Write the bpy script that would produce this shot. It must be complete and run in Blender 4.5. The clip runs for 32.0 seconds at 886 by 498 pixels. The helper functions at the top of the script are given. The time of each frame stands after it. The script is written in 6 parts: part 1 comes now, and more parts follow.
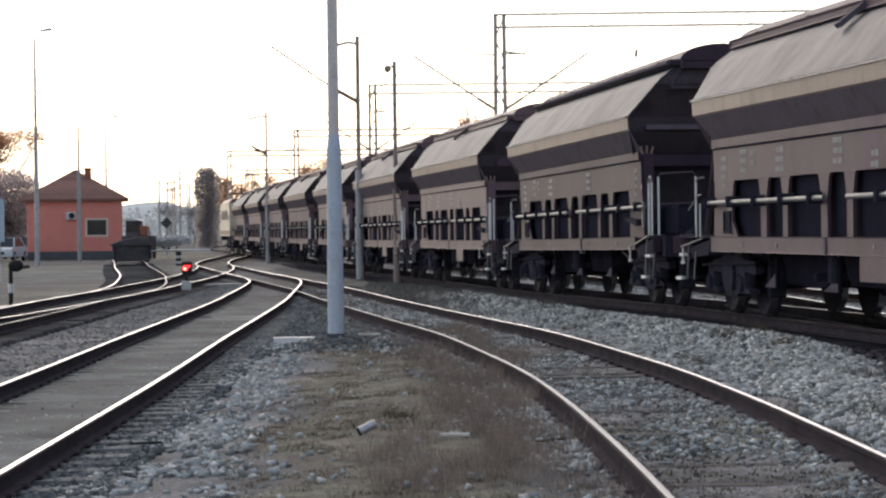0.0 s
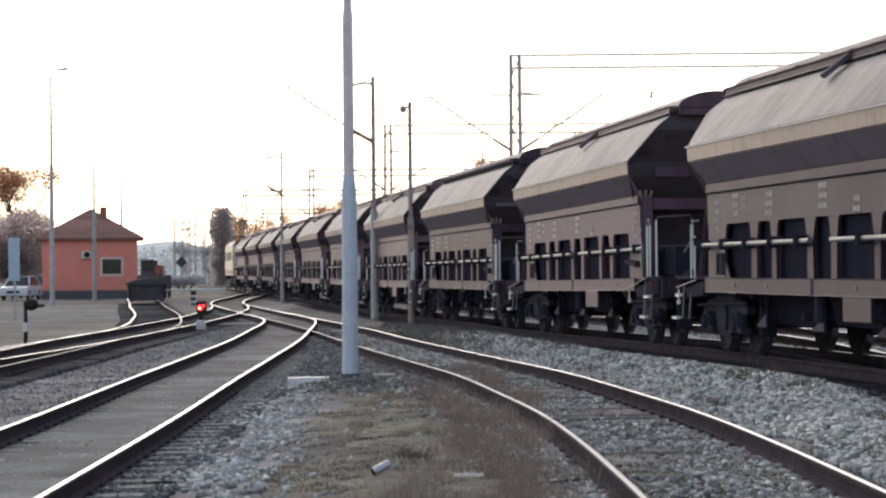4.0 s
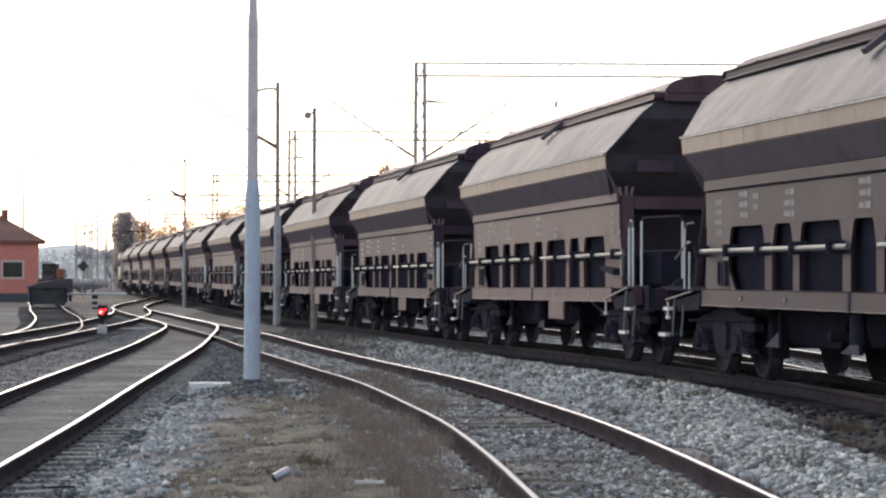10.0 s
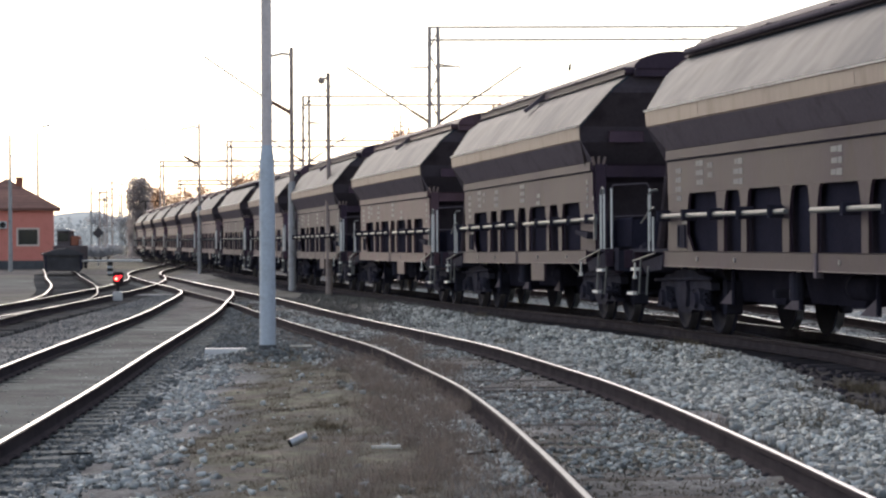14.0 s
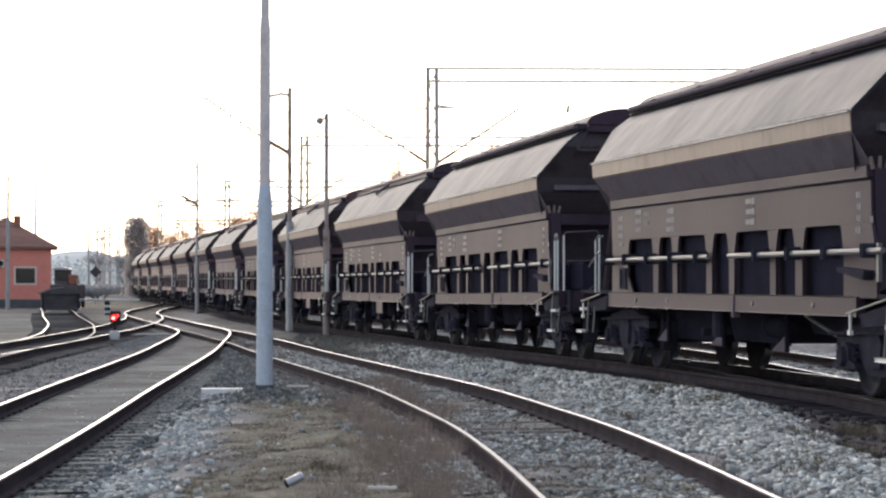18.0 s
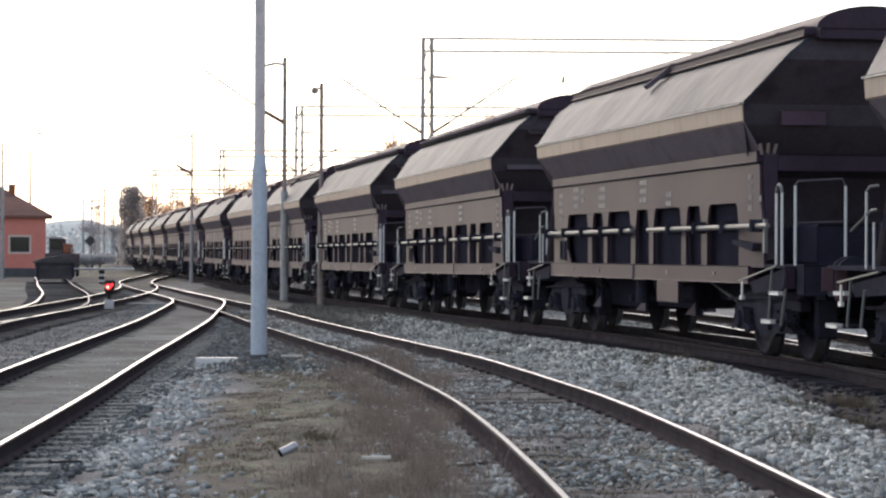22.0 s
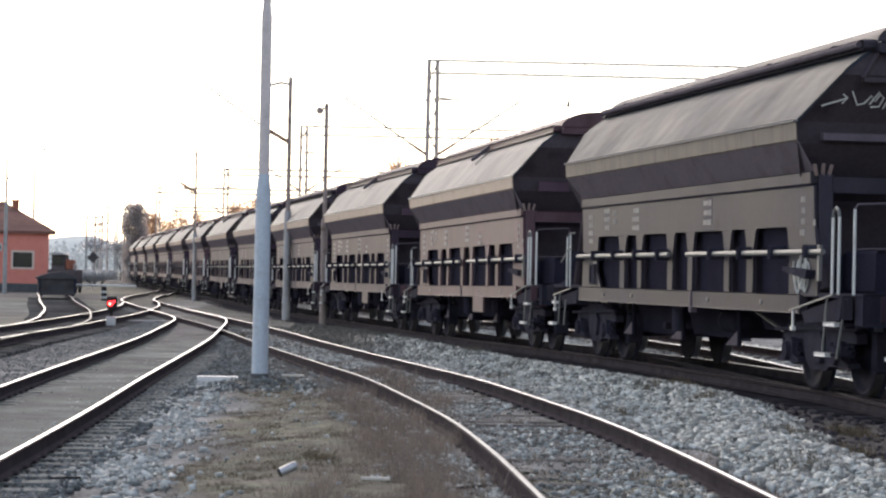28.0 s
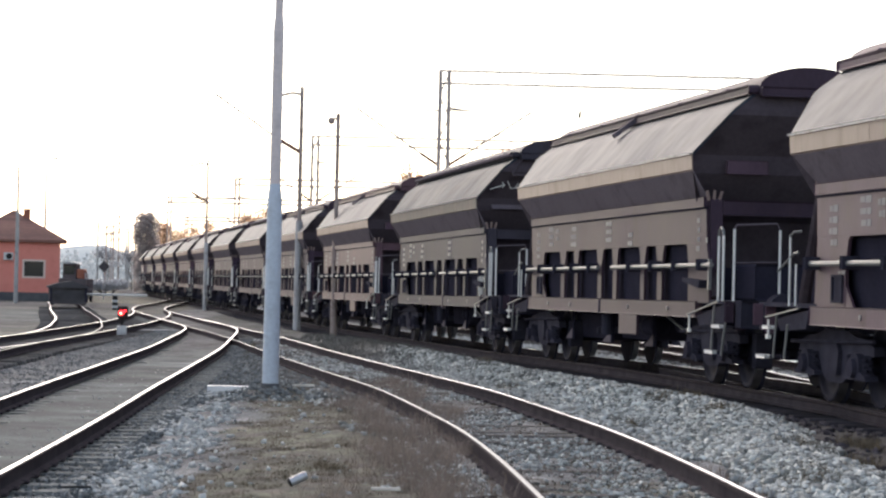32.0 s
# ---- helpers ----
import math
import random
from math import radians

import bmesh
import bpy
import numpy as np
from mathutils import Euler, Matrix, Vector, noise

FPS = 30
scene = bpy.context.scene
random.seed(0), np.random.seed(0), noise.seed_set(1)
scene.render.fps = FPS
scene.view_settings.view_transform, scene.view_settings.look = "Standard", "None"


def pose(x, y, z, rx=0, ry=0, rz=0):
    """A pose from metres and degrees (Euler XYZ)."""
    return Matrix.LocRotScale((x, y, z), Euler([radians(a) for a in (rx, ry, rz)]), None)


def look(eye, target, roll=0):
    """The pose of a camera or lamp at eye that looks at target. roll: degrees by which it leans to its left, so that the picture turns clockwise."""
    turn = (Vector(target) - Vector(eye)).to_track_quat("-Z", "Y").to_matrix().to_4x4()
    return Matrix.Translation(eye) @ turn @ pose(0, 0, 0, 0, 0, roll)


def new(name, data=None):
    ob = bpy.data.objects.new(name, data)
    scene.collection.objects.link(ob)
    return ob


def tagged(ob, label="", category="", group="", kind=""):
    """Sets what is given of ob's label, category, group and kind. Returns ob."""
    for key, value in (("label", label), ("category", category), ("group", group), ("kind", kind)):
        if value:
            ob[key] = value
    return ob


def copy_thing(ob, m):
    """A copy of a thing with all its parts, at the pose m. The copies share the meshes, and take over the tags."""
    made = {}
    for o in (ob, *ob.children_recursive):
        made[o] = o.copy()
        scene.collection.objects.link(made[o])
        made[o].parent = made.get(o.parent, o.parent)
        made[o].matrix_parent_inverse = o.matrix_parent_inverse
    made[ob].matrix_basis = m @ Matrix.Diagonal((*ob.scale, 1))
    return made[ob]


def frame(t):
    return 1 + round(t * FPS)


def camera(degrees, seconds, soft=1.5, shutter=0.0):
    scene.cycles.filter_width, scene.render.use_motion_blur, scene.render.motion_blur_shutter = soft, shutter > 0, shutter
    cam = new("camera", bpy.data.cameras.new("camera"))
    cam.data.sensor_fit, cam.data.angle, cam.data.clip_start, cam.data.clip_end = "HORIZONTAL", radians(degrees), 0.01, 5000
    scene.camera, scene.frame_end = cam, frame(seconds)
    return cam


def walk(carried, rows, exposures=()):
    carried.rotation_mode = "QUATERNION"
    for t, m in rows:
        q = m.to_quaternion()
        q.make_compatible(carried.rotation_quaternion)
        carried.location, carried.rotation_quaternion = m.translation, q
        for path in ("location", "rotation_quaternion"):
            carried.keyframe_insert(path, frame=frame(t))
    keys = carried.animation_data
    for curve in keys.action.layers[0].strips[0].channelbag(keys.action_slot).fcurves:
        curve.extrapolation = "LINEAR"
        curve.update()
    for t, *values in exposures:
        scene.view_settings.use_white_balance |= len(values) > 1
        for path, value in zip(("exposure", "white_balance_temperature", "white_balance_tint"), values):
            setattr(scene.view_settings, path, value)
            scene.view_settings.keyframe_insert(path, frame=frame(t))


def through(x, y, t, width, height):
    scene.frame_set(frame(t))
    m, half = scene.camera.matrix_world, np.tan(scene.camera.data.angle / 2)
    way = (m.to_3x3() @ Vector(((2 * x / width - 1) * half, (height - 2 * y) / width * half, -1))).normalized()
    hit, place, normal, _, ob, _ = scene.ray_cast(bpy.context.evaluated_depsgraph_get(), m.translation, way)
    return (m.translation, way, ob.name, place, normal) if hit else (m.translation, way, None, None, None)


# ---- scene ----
# A train of hopper wagons leaves a railway yard at dusk; the camera is held by hand at one spot.
EYE = (0.0, 0.0, 1.48)
cam = camera(20.0, 32.0, soft=2.3)


def aim(turn, tilt, lean):
    """Camera pose at the one standpoint: turn to the left, tilt up, lean to the left, in degrees."""
    return pose(*EYE, 90 + tilt, 0, turn) @ pose(0, 0, 0, 0, 0, lean)


walk(cam, [
    (0, aim(-0.030, -0.459, -0.694)),
    (0.5, aim(-0.017, -0.585, -0.512)),
    (1, aim(0.026, -0.471, -0.103)),
    (1.5, aim(0.012, -0.172, -0.043)),
    (2, aim(0.049, -0.177, -0.124)),
    (2.5, aim(-0.054, 0.172, -0.353)),
    (3, aim(0.036, 0.221, -0.527)),
    (3.5, aim(0.317, 0.317, -0.545)),
    (5.5, aim(0.011, 0.858, -0.153)),
    (6, aim(-0.000, 0.889, 0.000)),
    (6.5, aim(-0.438, 0.765, -0.290)),
    (7, aim(-0.601, 0.695, -0.270)),
    (7.5, aim(-0.929, 0.587, -0.364)),
    (8, aim(-1.060, 0.521, -0.219)),
    (8.5, aim(-1.468, 0.401, -0.105)),
    (9, aim(-1.682, 0.291, -0.111)),
    (9.5, aim(-1.999, 0.419, -0.132)),
    (10, aim(-1.907, 0.621, 0.134)),
    (10.5, aim(-1.746, 0.381, 0.004)),
    (11, aim(-1.711, 0.161, -0.009)),
    (11.5, aim(-1.761, 0.094, -0.006)),
    (12, aim(-1.702, 0.335, -0.038)),
    (12.5, aim(-1.843, 0.528, 0.055)),
    (13, aim(-1.836, 0.454, 0.041)),
    (13.5, aim(-1.534, 0.025, -0.075)),
    (14, aim(-1.569, -0.191, -0.269)),
    (14.5, aim(-1.506, 0.176, -0.075)),
    (15, aim(-1.401, 0.305, 0.091)),
    (15.5, aim(-1.476, 0.710, 0.266)),
    (17.5, aim(-1.465, 0.708, 0.128)),
    (18, aim(-1.628, 0.743, 0.043)),
    (18.5, aim(-1.377, 0.595, 0.296)),
    (19, aim(-1.607, 0.290, 0.460)),
    (19.5, aim(-1.161, 0.044, 0.363)),
    (20, aim(-1.049, -0.277, 0.315)),
    (20.5, aim(-1.319, 0.011, 0.170)),
    (21, aim(-1.381, 0.104, 0.127)),
    (21.5, aim(-1.558, -0.147, 0.043)),
    (22, aim(-1.752, 0.064, 0.241)),
    (22.5, aim(-1.716, 0.431, 0.146)),
    (23, aim(-1.910, 0.663, 0.293)),
    (23.5, aim(-1.833, 0.482, 0.408)),
    (24, aim(-1.870, 0.660, 0.657)),
    (24.5, aim(-1.972, 0.664, 0.616)),
    (26.5, aim(-1.482, 0.450, 0.929)),
    (27, aim(-1.692, 0.579, 1.260)),
    (27.5, aim(-1.702, 0.674, 1.071)),
    (28, aim(-1.682, 0.563, 1.131)),
    (28.5, aim(-1.342, 0.512, 1.068)),
    (29, aim(-1.278, 0.340, 1.253)),
    (29.5, aim(-1.302, 0.361, 1.189)),
    (30, aim(-1.208, 0.389, 1.216)),
    (30.5, aim(-1.284, 0.398, 1.176)),
    (31, aim(-1.264, 0.213, 1.289)),
    (31.5, aim(-1.372, 0.616, 1.322)),
    (32, aim(-1.426, 0.795, 1.321)),
], exposures=[(t, e + 0.04, 6600, 12.5) for t, e in ((0, 0.45), (1, 0.52), (2, 0.52), (3, 0.78), (6, 0.3), (7, 0.55), (8, 0.66), (9, 0.5), (10, 0.75), (12, 0.6), (13, 0.55), (15, 0.55), (18, 0.8), (19, 0.45), (20, 0.55), (21, 0.6), (22, 0.7), (24, 0.65), (27, 0.85), (28, 0.88), (29, 0.55), (30, 0.72), (31, 0.55), (32, 0.9))])


# ---------------------------------------------------------------- light
SUN_TURN, SUN_HIGH = radians(-15.0), radians(32.0)
world = bpy.data.worlds.new("dusk_sky")
scene.world = world
world.use_nodes = True
wn = world.node_tree.nodes
sky = wn.new("ShaderNodeTexSky")
sky.sky_type, sky.sun_disc = "NISHITA", False
sky.sun_elevation, sky.sun_rotation = SUN_HIGH, SUN_TURN
sky.air_density, sky.dust_density, sky.ozone_density = 1.0, 1.4, 1.0
wn["Background"].inputs["Strength"].default_value = 0.14
pale = wn.new("ShaderNodeHueSaturation")       # evening haze greys the sky's colours
pale.inputs["Saturation"].default_value = 0.7
world.node_tree.links.new(sky.outputs[0], pale.inputs["Color"])
world.node_tree.links.new(pale.outputs[0], wn["Background"].inputs["Color"])

sun_data = bpy.data.lights.new("low_sun", "SUN")
sun_data.energy, sun_data.angle, sun_data.color = 0.6, radians(60), (1.0, 0.80, 0.60)
low_sun = new("low_sun", sun_data)
low_sun.matrix_world = look((0, 0, 60), (math.sin(-SUN_TURN) * 70, -math.cos(SUN_TURN) * 70, 60 - 70 * math.tan(SUN_HIGH)))

# ---------------------------------------------------------------- materials


def surface(name, a, b, scale=3.0, rough=0.8, metal=0.0, bump=0.15, fine=40.0, stain=None, stretch=(1, 1, 1), amount=0.5, wobble=0.1, coords="Object", gloss=0.5, dent=0.0, graze_sheen=0.0):
    """A weathered surface: two tones in broad patches, fine grain, an optional stain, and relief."""
    m = bpy.data.materials.new(name)
    m.use_nodes = True
    t = m.node_tree
    n, k = t.nodes, t.links
    out = n["Principled BSDF"]
    tc, mp = n.new("ShaderNodeTexCoord"), n.new("ShaderNodeMapping")
    mp.inputs["Scale"].default_value = stretch
    k.new(tc.outputs[coords], mp.inputs["Vector"])
    broad, grain = n.new("ShaderNodeTexNoise"), n.new("ShaderNodeTexNoise")
    broad.inputs["Scale"].default_value, broad.inputs["Detail"].default_value = scale, 6
    grain.inputs["Scale"].default_value, grain.inputs["Detail"].default_value = fine, 4
    k.new(mp.outputs[0], broad.inputs["Vector"])
    k.new(mp.outputs[0], grain.inputs["Vector"])
    ramp = n.new("ShaderNodeValToRGB")
    ramp.color_ramp.elements[0].position, ramp.color_ramp.elements[1].position = 0.5 - amount / 2, 0.5 + amount / 2
    ramp.color_ramp.elements[0].color, ramp.color_ramp.elements[1].color = (*a, 1), (*b, 1)
    k.new(broad.outputs["Fac"], ramp.inputs["Fac"])
    last = ramp.outputs["Color"]
    if stain:
        spots = n.new("ShaderNodeTexNoise")
        spots.inputs["Scale"].default_value, spots.inputs["Detail"].default_value = scale * 2.7, 8
        k.new(mp.outputs[0], spots.inputs["Vector"])
        cut = n.new("ShaderNodeMapRange")
        cut.inputs["From Min"].default_value, cut.inputs["From Max"].default_value = 0.52, 0.72
        k.new(spots.outputs["Fac"], cut.inputs["Value"])
        mx = n.new("ShaderNodeMixRGB")
        mx.inputs["Color2"].default_value = (*stain, 1)
        k.new(cut.outputs[0], mx.inputs["Fac"])
        k.new(last, mx.inputs["Color1"])
        last = mx.outputs["Color"]
    tone = n.new("ShaderNodeMapRange")
    tone.inputs["To Min"].default_value, tone.inputs["To Max"].default_value = 1 - wobble * 2, 1 + wobble * 2
    k.new(grain.outputs["Fac"], tone.inputs["Value"])
    mul = n.new("ShaderNodeVectorMath")
    mul.operation = "MULTIPLY"
    k.new(last, mul.inputs[0])
    k.new(tone.outputs[0], mul.inputs[1])
    k.new(mul.outputs[0], out.inputs["Base Color"])
    rg = n.new("ShaderNodeMapRange")
    rg.inputs["To Min"].default_value, rg.inputs["To Max"].default_value = max(0.03, rough - 0.12), min(1.0, rough + 0.12)
    k.new(broad.outputs["Fac"], rg.inputs["Value"])
    k.new(rg.outputs[0], out.inputs["Roughness"])
    out.inputs["Metallic"].default_value = metal
    out.inputs["Specular IOR Level"].default_value = gloss
    out.inputs["Sheen Weight"].default_value, out.inputs["Sheen Roughness"].default_value = graze_sheen, 0.35      # sheen added to pale faces at a grazing view, as far haze does
    out.inputs["Sheen Tint"].default_value = (1.0, 0.90, 0.82, 1)
    if gloss < 0.13:
        out.inputs["IOR"].default_value = 1.12          # dusty, greasy or porous: hardly any sheen
    if bump:
        bp = n.new("ShaderNodeBump")
        bp.inputs["Strength"].default_value, bp.inputs["Distance"].default_value = bump, 0.02
        k.new(grain.outputs["Fac"], bp.inputs["Height"])
        k.new(bp.outputs[0], out.inputs["Normal"])
        if dent:                                         # broad dents in thin sheet metal
            buckle, dp = n.new("ShaderNodeTexNoise"), n.new("ShaderNodeBump")
            buckle.inputs["Scale"].default_value, buckle.inputs["Detail"].default_value = 1.1, 2
            k.new(mp.outputs[0], buckle.inputs["Vector"])
            dp.inputs["Strength"].default_value, dp.inputs["Distance"].default_value = dent, 0.12
            k.new(buckle.outputs["Fac"], dp.inputs["Height"])
            k.new(dp.outputs[0], bp.inputs["Normal"])
    return m


def varied(m, low=0.75, high=1.25, island=False):
    """Lets each piece take its own tone."""
    t = m.node_tree
    n, k = t.nodes, t.links
    pick = n.new("ShaderNodeNewGeometry" if island else "ShaderNodeObjectInfo").outputs["Random Per Island" if island else "Random"]
    span = n.new("ShaderNodeMapRange")
    span.inputs["To Min"].default_value, span.inputs["To Max"].default_value = low, high
    k.new(pick, span.inputs["Value"])
    base = n["Principled BSDF"].inputs["Base Color"]
    was = base.links[0].from_socket
    mul = n.new("ShaderNodeVectorMath")
    mul.operation = "MULTIPLY"
    k.new(was, mul.inputs[0])
    k.new(span.outputs[0], mul.inputs[1])
    k.new(mul.outputs[0], base)
    return m


def leafy(name, a, b, through=0.35):
    """Leaves and twigs that let some light through."""
    m = varied(surface(name, a, b, 0.6, 0.8, bump=0, fine=5), 0.6, 1.4, island=True)
    t = m.node_tree
    n, k = t.nodes, t.links
    base, end = n["Principled BSDF"], n["Material Output"]
    tr, mx = n.new("ShaderNodeBsdfTranslucent"), n.new("ShaderNodeMixShader")
    k.new(base.inputs["Base Color"].links[0].from_socket, tr.inputs["Color"])
    mx.inputs["Fac"].default_value = through
    k.new(base.outputs[0], mx.inputs[1])
    k.new(tr.outputs[0], mx.inputs[2])
    k.new(mx.outputs[0], end.inputs["Surface"])
    return m


def glowing(name, colour, power):
    m = bpy.data.materials.new(name)
    m.use_nodes = True
    b = m.node_tree.nodes["Principled BSDF"]
    b.inputs["Base Color"].default_value = (*colour, 1)
    b.inputs["Emission Color"].default_value = (*colour, 1)
    b.inputs["Emission Strength"].default_value = power
    return m


def glass(name, colour):
    m = bpy.data.materials.new(name)
    m.use_nodes = True
    b = m.node_tree.nodes["Principled BSDF"]
    b.inputs["Base Color"].default_value = (*colour, 1)
    b.inputs["Roughness"].default_value = 0.06
    b.inputs["IOR"].default_value = 1.5
    return m


M = {
    # wagons
    "side_taupe": surface("side_taupe", (0.0823, 0.0494, 0.0678), (0.1314, 0.0812, 0.1067), 0.9, 0.58, stain=(0.0850, 0.0533, 0.0582), stretch=(1.0, 1.0, 0.6), fine=18, bump=0.05, gloss=0.18, amount=0.36, graze_sheen=0.15),
    "side_rust": surface("side_rust", (0.0858, 0.0469, 0.0556), (0.1431, 0.0843, 0.0970), 0.9, 0.56, stain=(0.0850, 0.0469, 0.0476), stretch=(1.0, 1.0, 0.6), fine=18, bump=0.05, gloss=0.18, amount=0.36, graze_sheen=0.15),
    # paler copy of the wagon sides, with distance haze put into the colour
    "side_hazed": surface("side_hazed", (0.1341, 0.0859, 0.0944), (0.2012, 0.1336, 0.1428), 0.9, 0.56, stain=(0.1341, 0.0836, 0.0837), stretch=(1.0, 1.0, 0.6), fine=18, bump=0.05, gloss=0.2, amount=0.36, graze_sheen=0.15),
    "side_grey": surface("side_grey", (0.0403, 0.0252, 0.0380), (0.0628, 0.0399, 0.0578), 0.9, 0.58, stain=(0.0515, 0.0318, 0.0397), stretch=(1.0, 1.0, 0.5), fine=18, bump=0.05, gloss=0.16, amount=0.36, graze_sheen=0.15),
    "roof_pale": surface("roof_pale", (0.0269, 0.0331, 0.0464), (0.0447, 0.0525, 0.0706), 0.8, 0.56, gloss=0.23, stain=(0.0333, 0.0373, 0.0464), stretch=(1.2, 0.7, 0.6), fine=14, bump=0.05, dent=0.6, amount=0.9, wobble=0.05),
    "roof_grey": surface("roof_grey", (0.0248, 0.0321, 0.0454), (0.0420, 0.0508, 0.0686), 0.8, 0.56, gloss=0.23, stain=(0.0300, 0.0357, 0.0454), stretch=(1.2, 0.7, 0.6), fine=14, bump=0.05, dent=0.6, amount=0.9, wobble=0.05),
    "side_dim": surface("side_dim", (0.0345, 0.0305, 0.0401), (0.0623, 0.0540, 0.0705), 0.9, 0.6, stain=(0.0464, 0.0387, 0.0448), stretch=(1.0, 1.0, 0.6), fine=18, bump=0.05, gloss=0.2, amount=0.35),
    "roof_dull": surface("roof_dull", (0.0188, 0.0240, 0.0331), (0.0426, 0.0513, 0.0679), 0.8, 0.64, stain=(0.0344, 0.0347, 0.0406), stretch=(1.0, 0.6, 1.0), fine=14, bump=0.1, gloss=0.22, dent=0.9),
    "eave_dirty": surface("eave_dirty", (0.0800, 0.0672, 0.0612), (0.1520, 0.1240, 0.1062), 1.3, 0.6, stain=(0.0560, 0.0440, 0.0405), stretch=(1.5, 1.5, 0.3), fine=18, bump=0.08, gloss=0.3),
    # lighter and warmer than the sides: horizon glow is put into this tan
    "eave": surface("eave", (0.2116, 0.1427, 0.1222), (0.2866, 0.2007, 0.1730), 1.1, 0.5, stain=(0.1727, 0.1159, 0.0940), stretch=(1.5, 0.9, 0.25), fine=14, bump=0.08),
    "under": surface("under", (0.1332, 0.1116, 0.1274), (0.1755, 0.1485, 0.1674), 1.0, 0.75, stain=(0.1215, 0.1017, 0.1125), fine=20, gloss=0.12, amount=0.9),
    # near-white with stains: the bright edge line of the eave is put into it
    "lip_highlight": surface("lip_highlight", (0.52, 0.50, 0.47), (0.64, 0.62, 0.59), 2, 0.5, stain=(0.3, 0.25, 0.2), fine=30, bump=0.04),
    "end_brown": surface("end_brown", (0.0653, 0.0520, 0.0598), (0.0922, 0.0742, 0.0819), 1.0, 0.72, stain=(0.0585, 0.0465, 0.0520), fine=20, gloss=0.12, amount=0.8, graze_sheen=0.15),
    # near-black: the shade of recesses and gaps is put into this colour
    "void_shade": surface("void_shade", (0.0281, 0.0264, 0.0396), (0.0387, 0.0362, 0.0534), 1.5, 1.0, fine=20, gloss=0.02),
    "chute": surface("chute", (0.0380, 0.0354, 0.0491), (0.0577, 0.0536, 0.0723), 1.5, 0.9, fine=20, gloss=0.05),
    "gear": surface("gear", (0.0363, 0.0346, 0.0482), (0.0611, 0.0577, 0.0775), 4, 0.75, fine=40, gloss=0.12),
    "bar_steel": surface("bar_steel", (0.152, 0.1504, 0.148), (0.216, 0.2144, 0.2096), 4, 0.5, metal=0.1, bump=0.03),
    "pale_paint": surface("pale_paint", (0.74, 0.72, 0.67), (0.86, 0.84, 0.79), 5, 0.5, bump=0.04),
    "tread": surface("tread", (0.62, 0.61, 0.58), (0.78, 0.77, 0.74), 8, 0.45, bump=0.05),
    "mark": surface("mark", (0.2378, 0.2230, 0.2201), (0.3116, 0.2968, 0.2940), 6, 0.7, bump=0),
    "wheel_steel": surface("wheel_steel", (0.0264, 0.0255, 0.0362), (0.0429, 0.0412, 0.0560), 6, 0.6, gloss=0.12),
    "tyre_bright": surface("tyre_bright", (0.2, 0.195, 0.19), (0.3, 0.295, 0.29), 9, 0.35, metal=1.0, bump=0),
    # locomotive
    "loco_cream": surface("loco_cream", (0.50, 0.44, 0.33), (0.60, 0.53, 0.41), 0.8, 0.45, stain=(0.3, 0.24, 0.17), fine=12, bump=0.03),
    "loco_red": surface("loco_red", (0.13, 0.05, 0.035), (0.19, 0.07, 0.05), 0.8, 0.5, fine=12, bump=0.03),
    "dark_glass": glass("dark_glass", (0.015, 0.018, 0.02)),
    # track
    "rail_web": surface("rail_web", (0.0450, 0.0384, 0.0425), (0.0825, 0.0695, 0.0725), 3, 0.9, fine=60, gloss=0.04),
    "rail_head": surface("rail_head", (0.66, 0.65, 0.66), (0.82, 0.81, 0.815), 1.2, 0.34, metal=1.0, bump=0.02, stretch=(1, 0.1, 1)),
    "rail_side": surface("rail_side", (0.0493, 0.0406, 0.0428), (0.0870, 0.0714, 0.0725), 1.2, 0.8, gloss=0.06, bump=0.03, stretch=(1, 0.1, 1)),
    "rail_brown": surface("rail_brown", (0.1224, 0.1066, 0.0999), (0.1800, 0.1598, 0.1480), 1.2, 0.5, metal=0.1, bump=0.03, stretch=(1, 0.1, 1)),
    "rail_dull": surface("rail_dull", (0.20, 0.205, 0.205), (0.28, 0.285, 0.282), 1.2, 0.5, metal=0.3, bump=0.03, stretch=(1, 0.1, 1)),
    "concrete_tie": varied(surface("concrete_tie", (0.205, 0.214, 0.198), (0.272, 0.280, 0.260), 3, 0.85, stain=(0.215, 0.208, 0.186), fine=50, gloss=0.12), 0.82, 1.12),
    "wood_tie": varied(surface("wood_tie", (0.105, 0.098, 0.090), (0.175, 0.163, 0.150), 2.5, 0.9, stain=(0.07, 0.060, 0.054), stretch=(0.3, 2.5, 2.5), fine=35, bump=0.3, gloss=0.12), 0.7, 1.25),
    "tie_oily": varied(surface("tie_oily", (0.0448, 0.0424, 0.0480), (0.0736, 0.0680, 0.0736), 2.5, 0.9, fine=35, gloss=0.1), 0.7, 1.2),
    "stone": varied(surface("stone", (0.3053, 0.3244, 0.3053), (0.5883, 0.5998, 0.5616), 0.9, 0.85, fine=40, gloss=0.12), 0.35, 1.5, island=True),
    "stone_pale": varied(surface("stone_pale", (0.4216, 0.4358, 0.4137), (0.6022, 0.6110, 0.5772), 4, 0.85, fine=60, gloss=0.12), 0.6, 1.25, island=True),
    "stone_dark": varied(surface("stone_dark", (0.1530, 0.1643, 0.1630), (0.2295, 0.2438, 0.2377), 4, 0.88, fine=60, gloss=0.12), 0.55, 1.3, island=True),
    "stone_oily": varied(surface("stone_oily", (0.0540, 0.0502, 0.0585), (0.0880, 0.0807, 0.0898), 4, 0.75, fine=60, gloss=0.12), 0.6, 1.4, island=True),
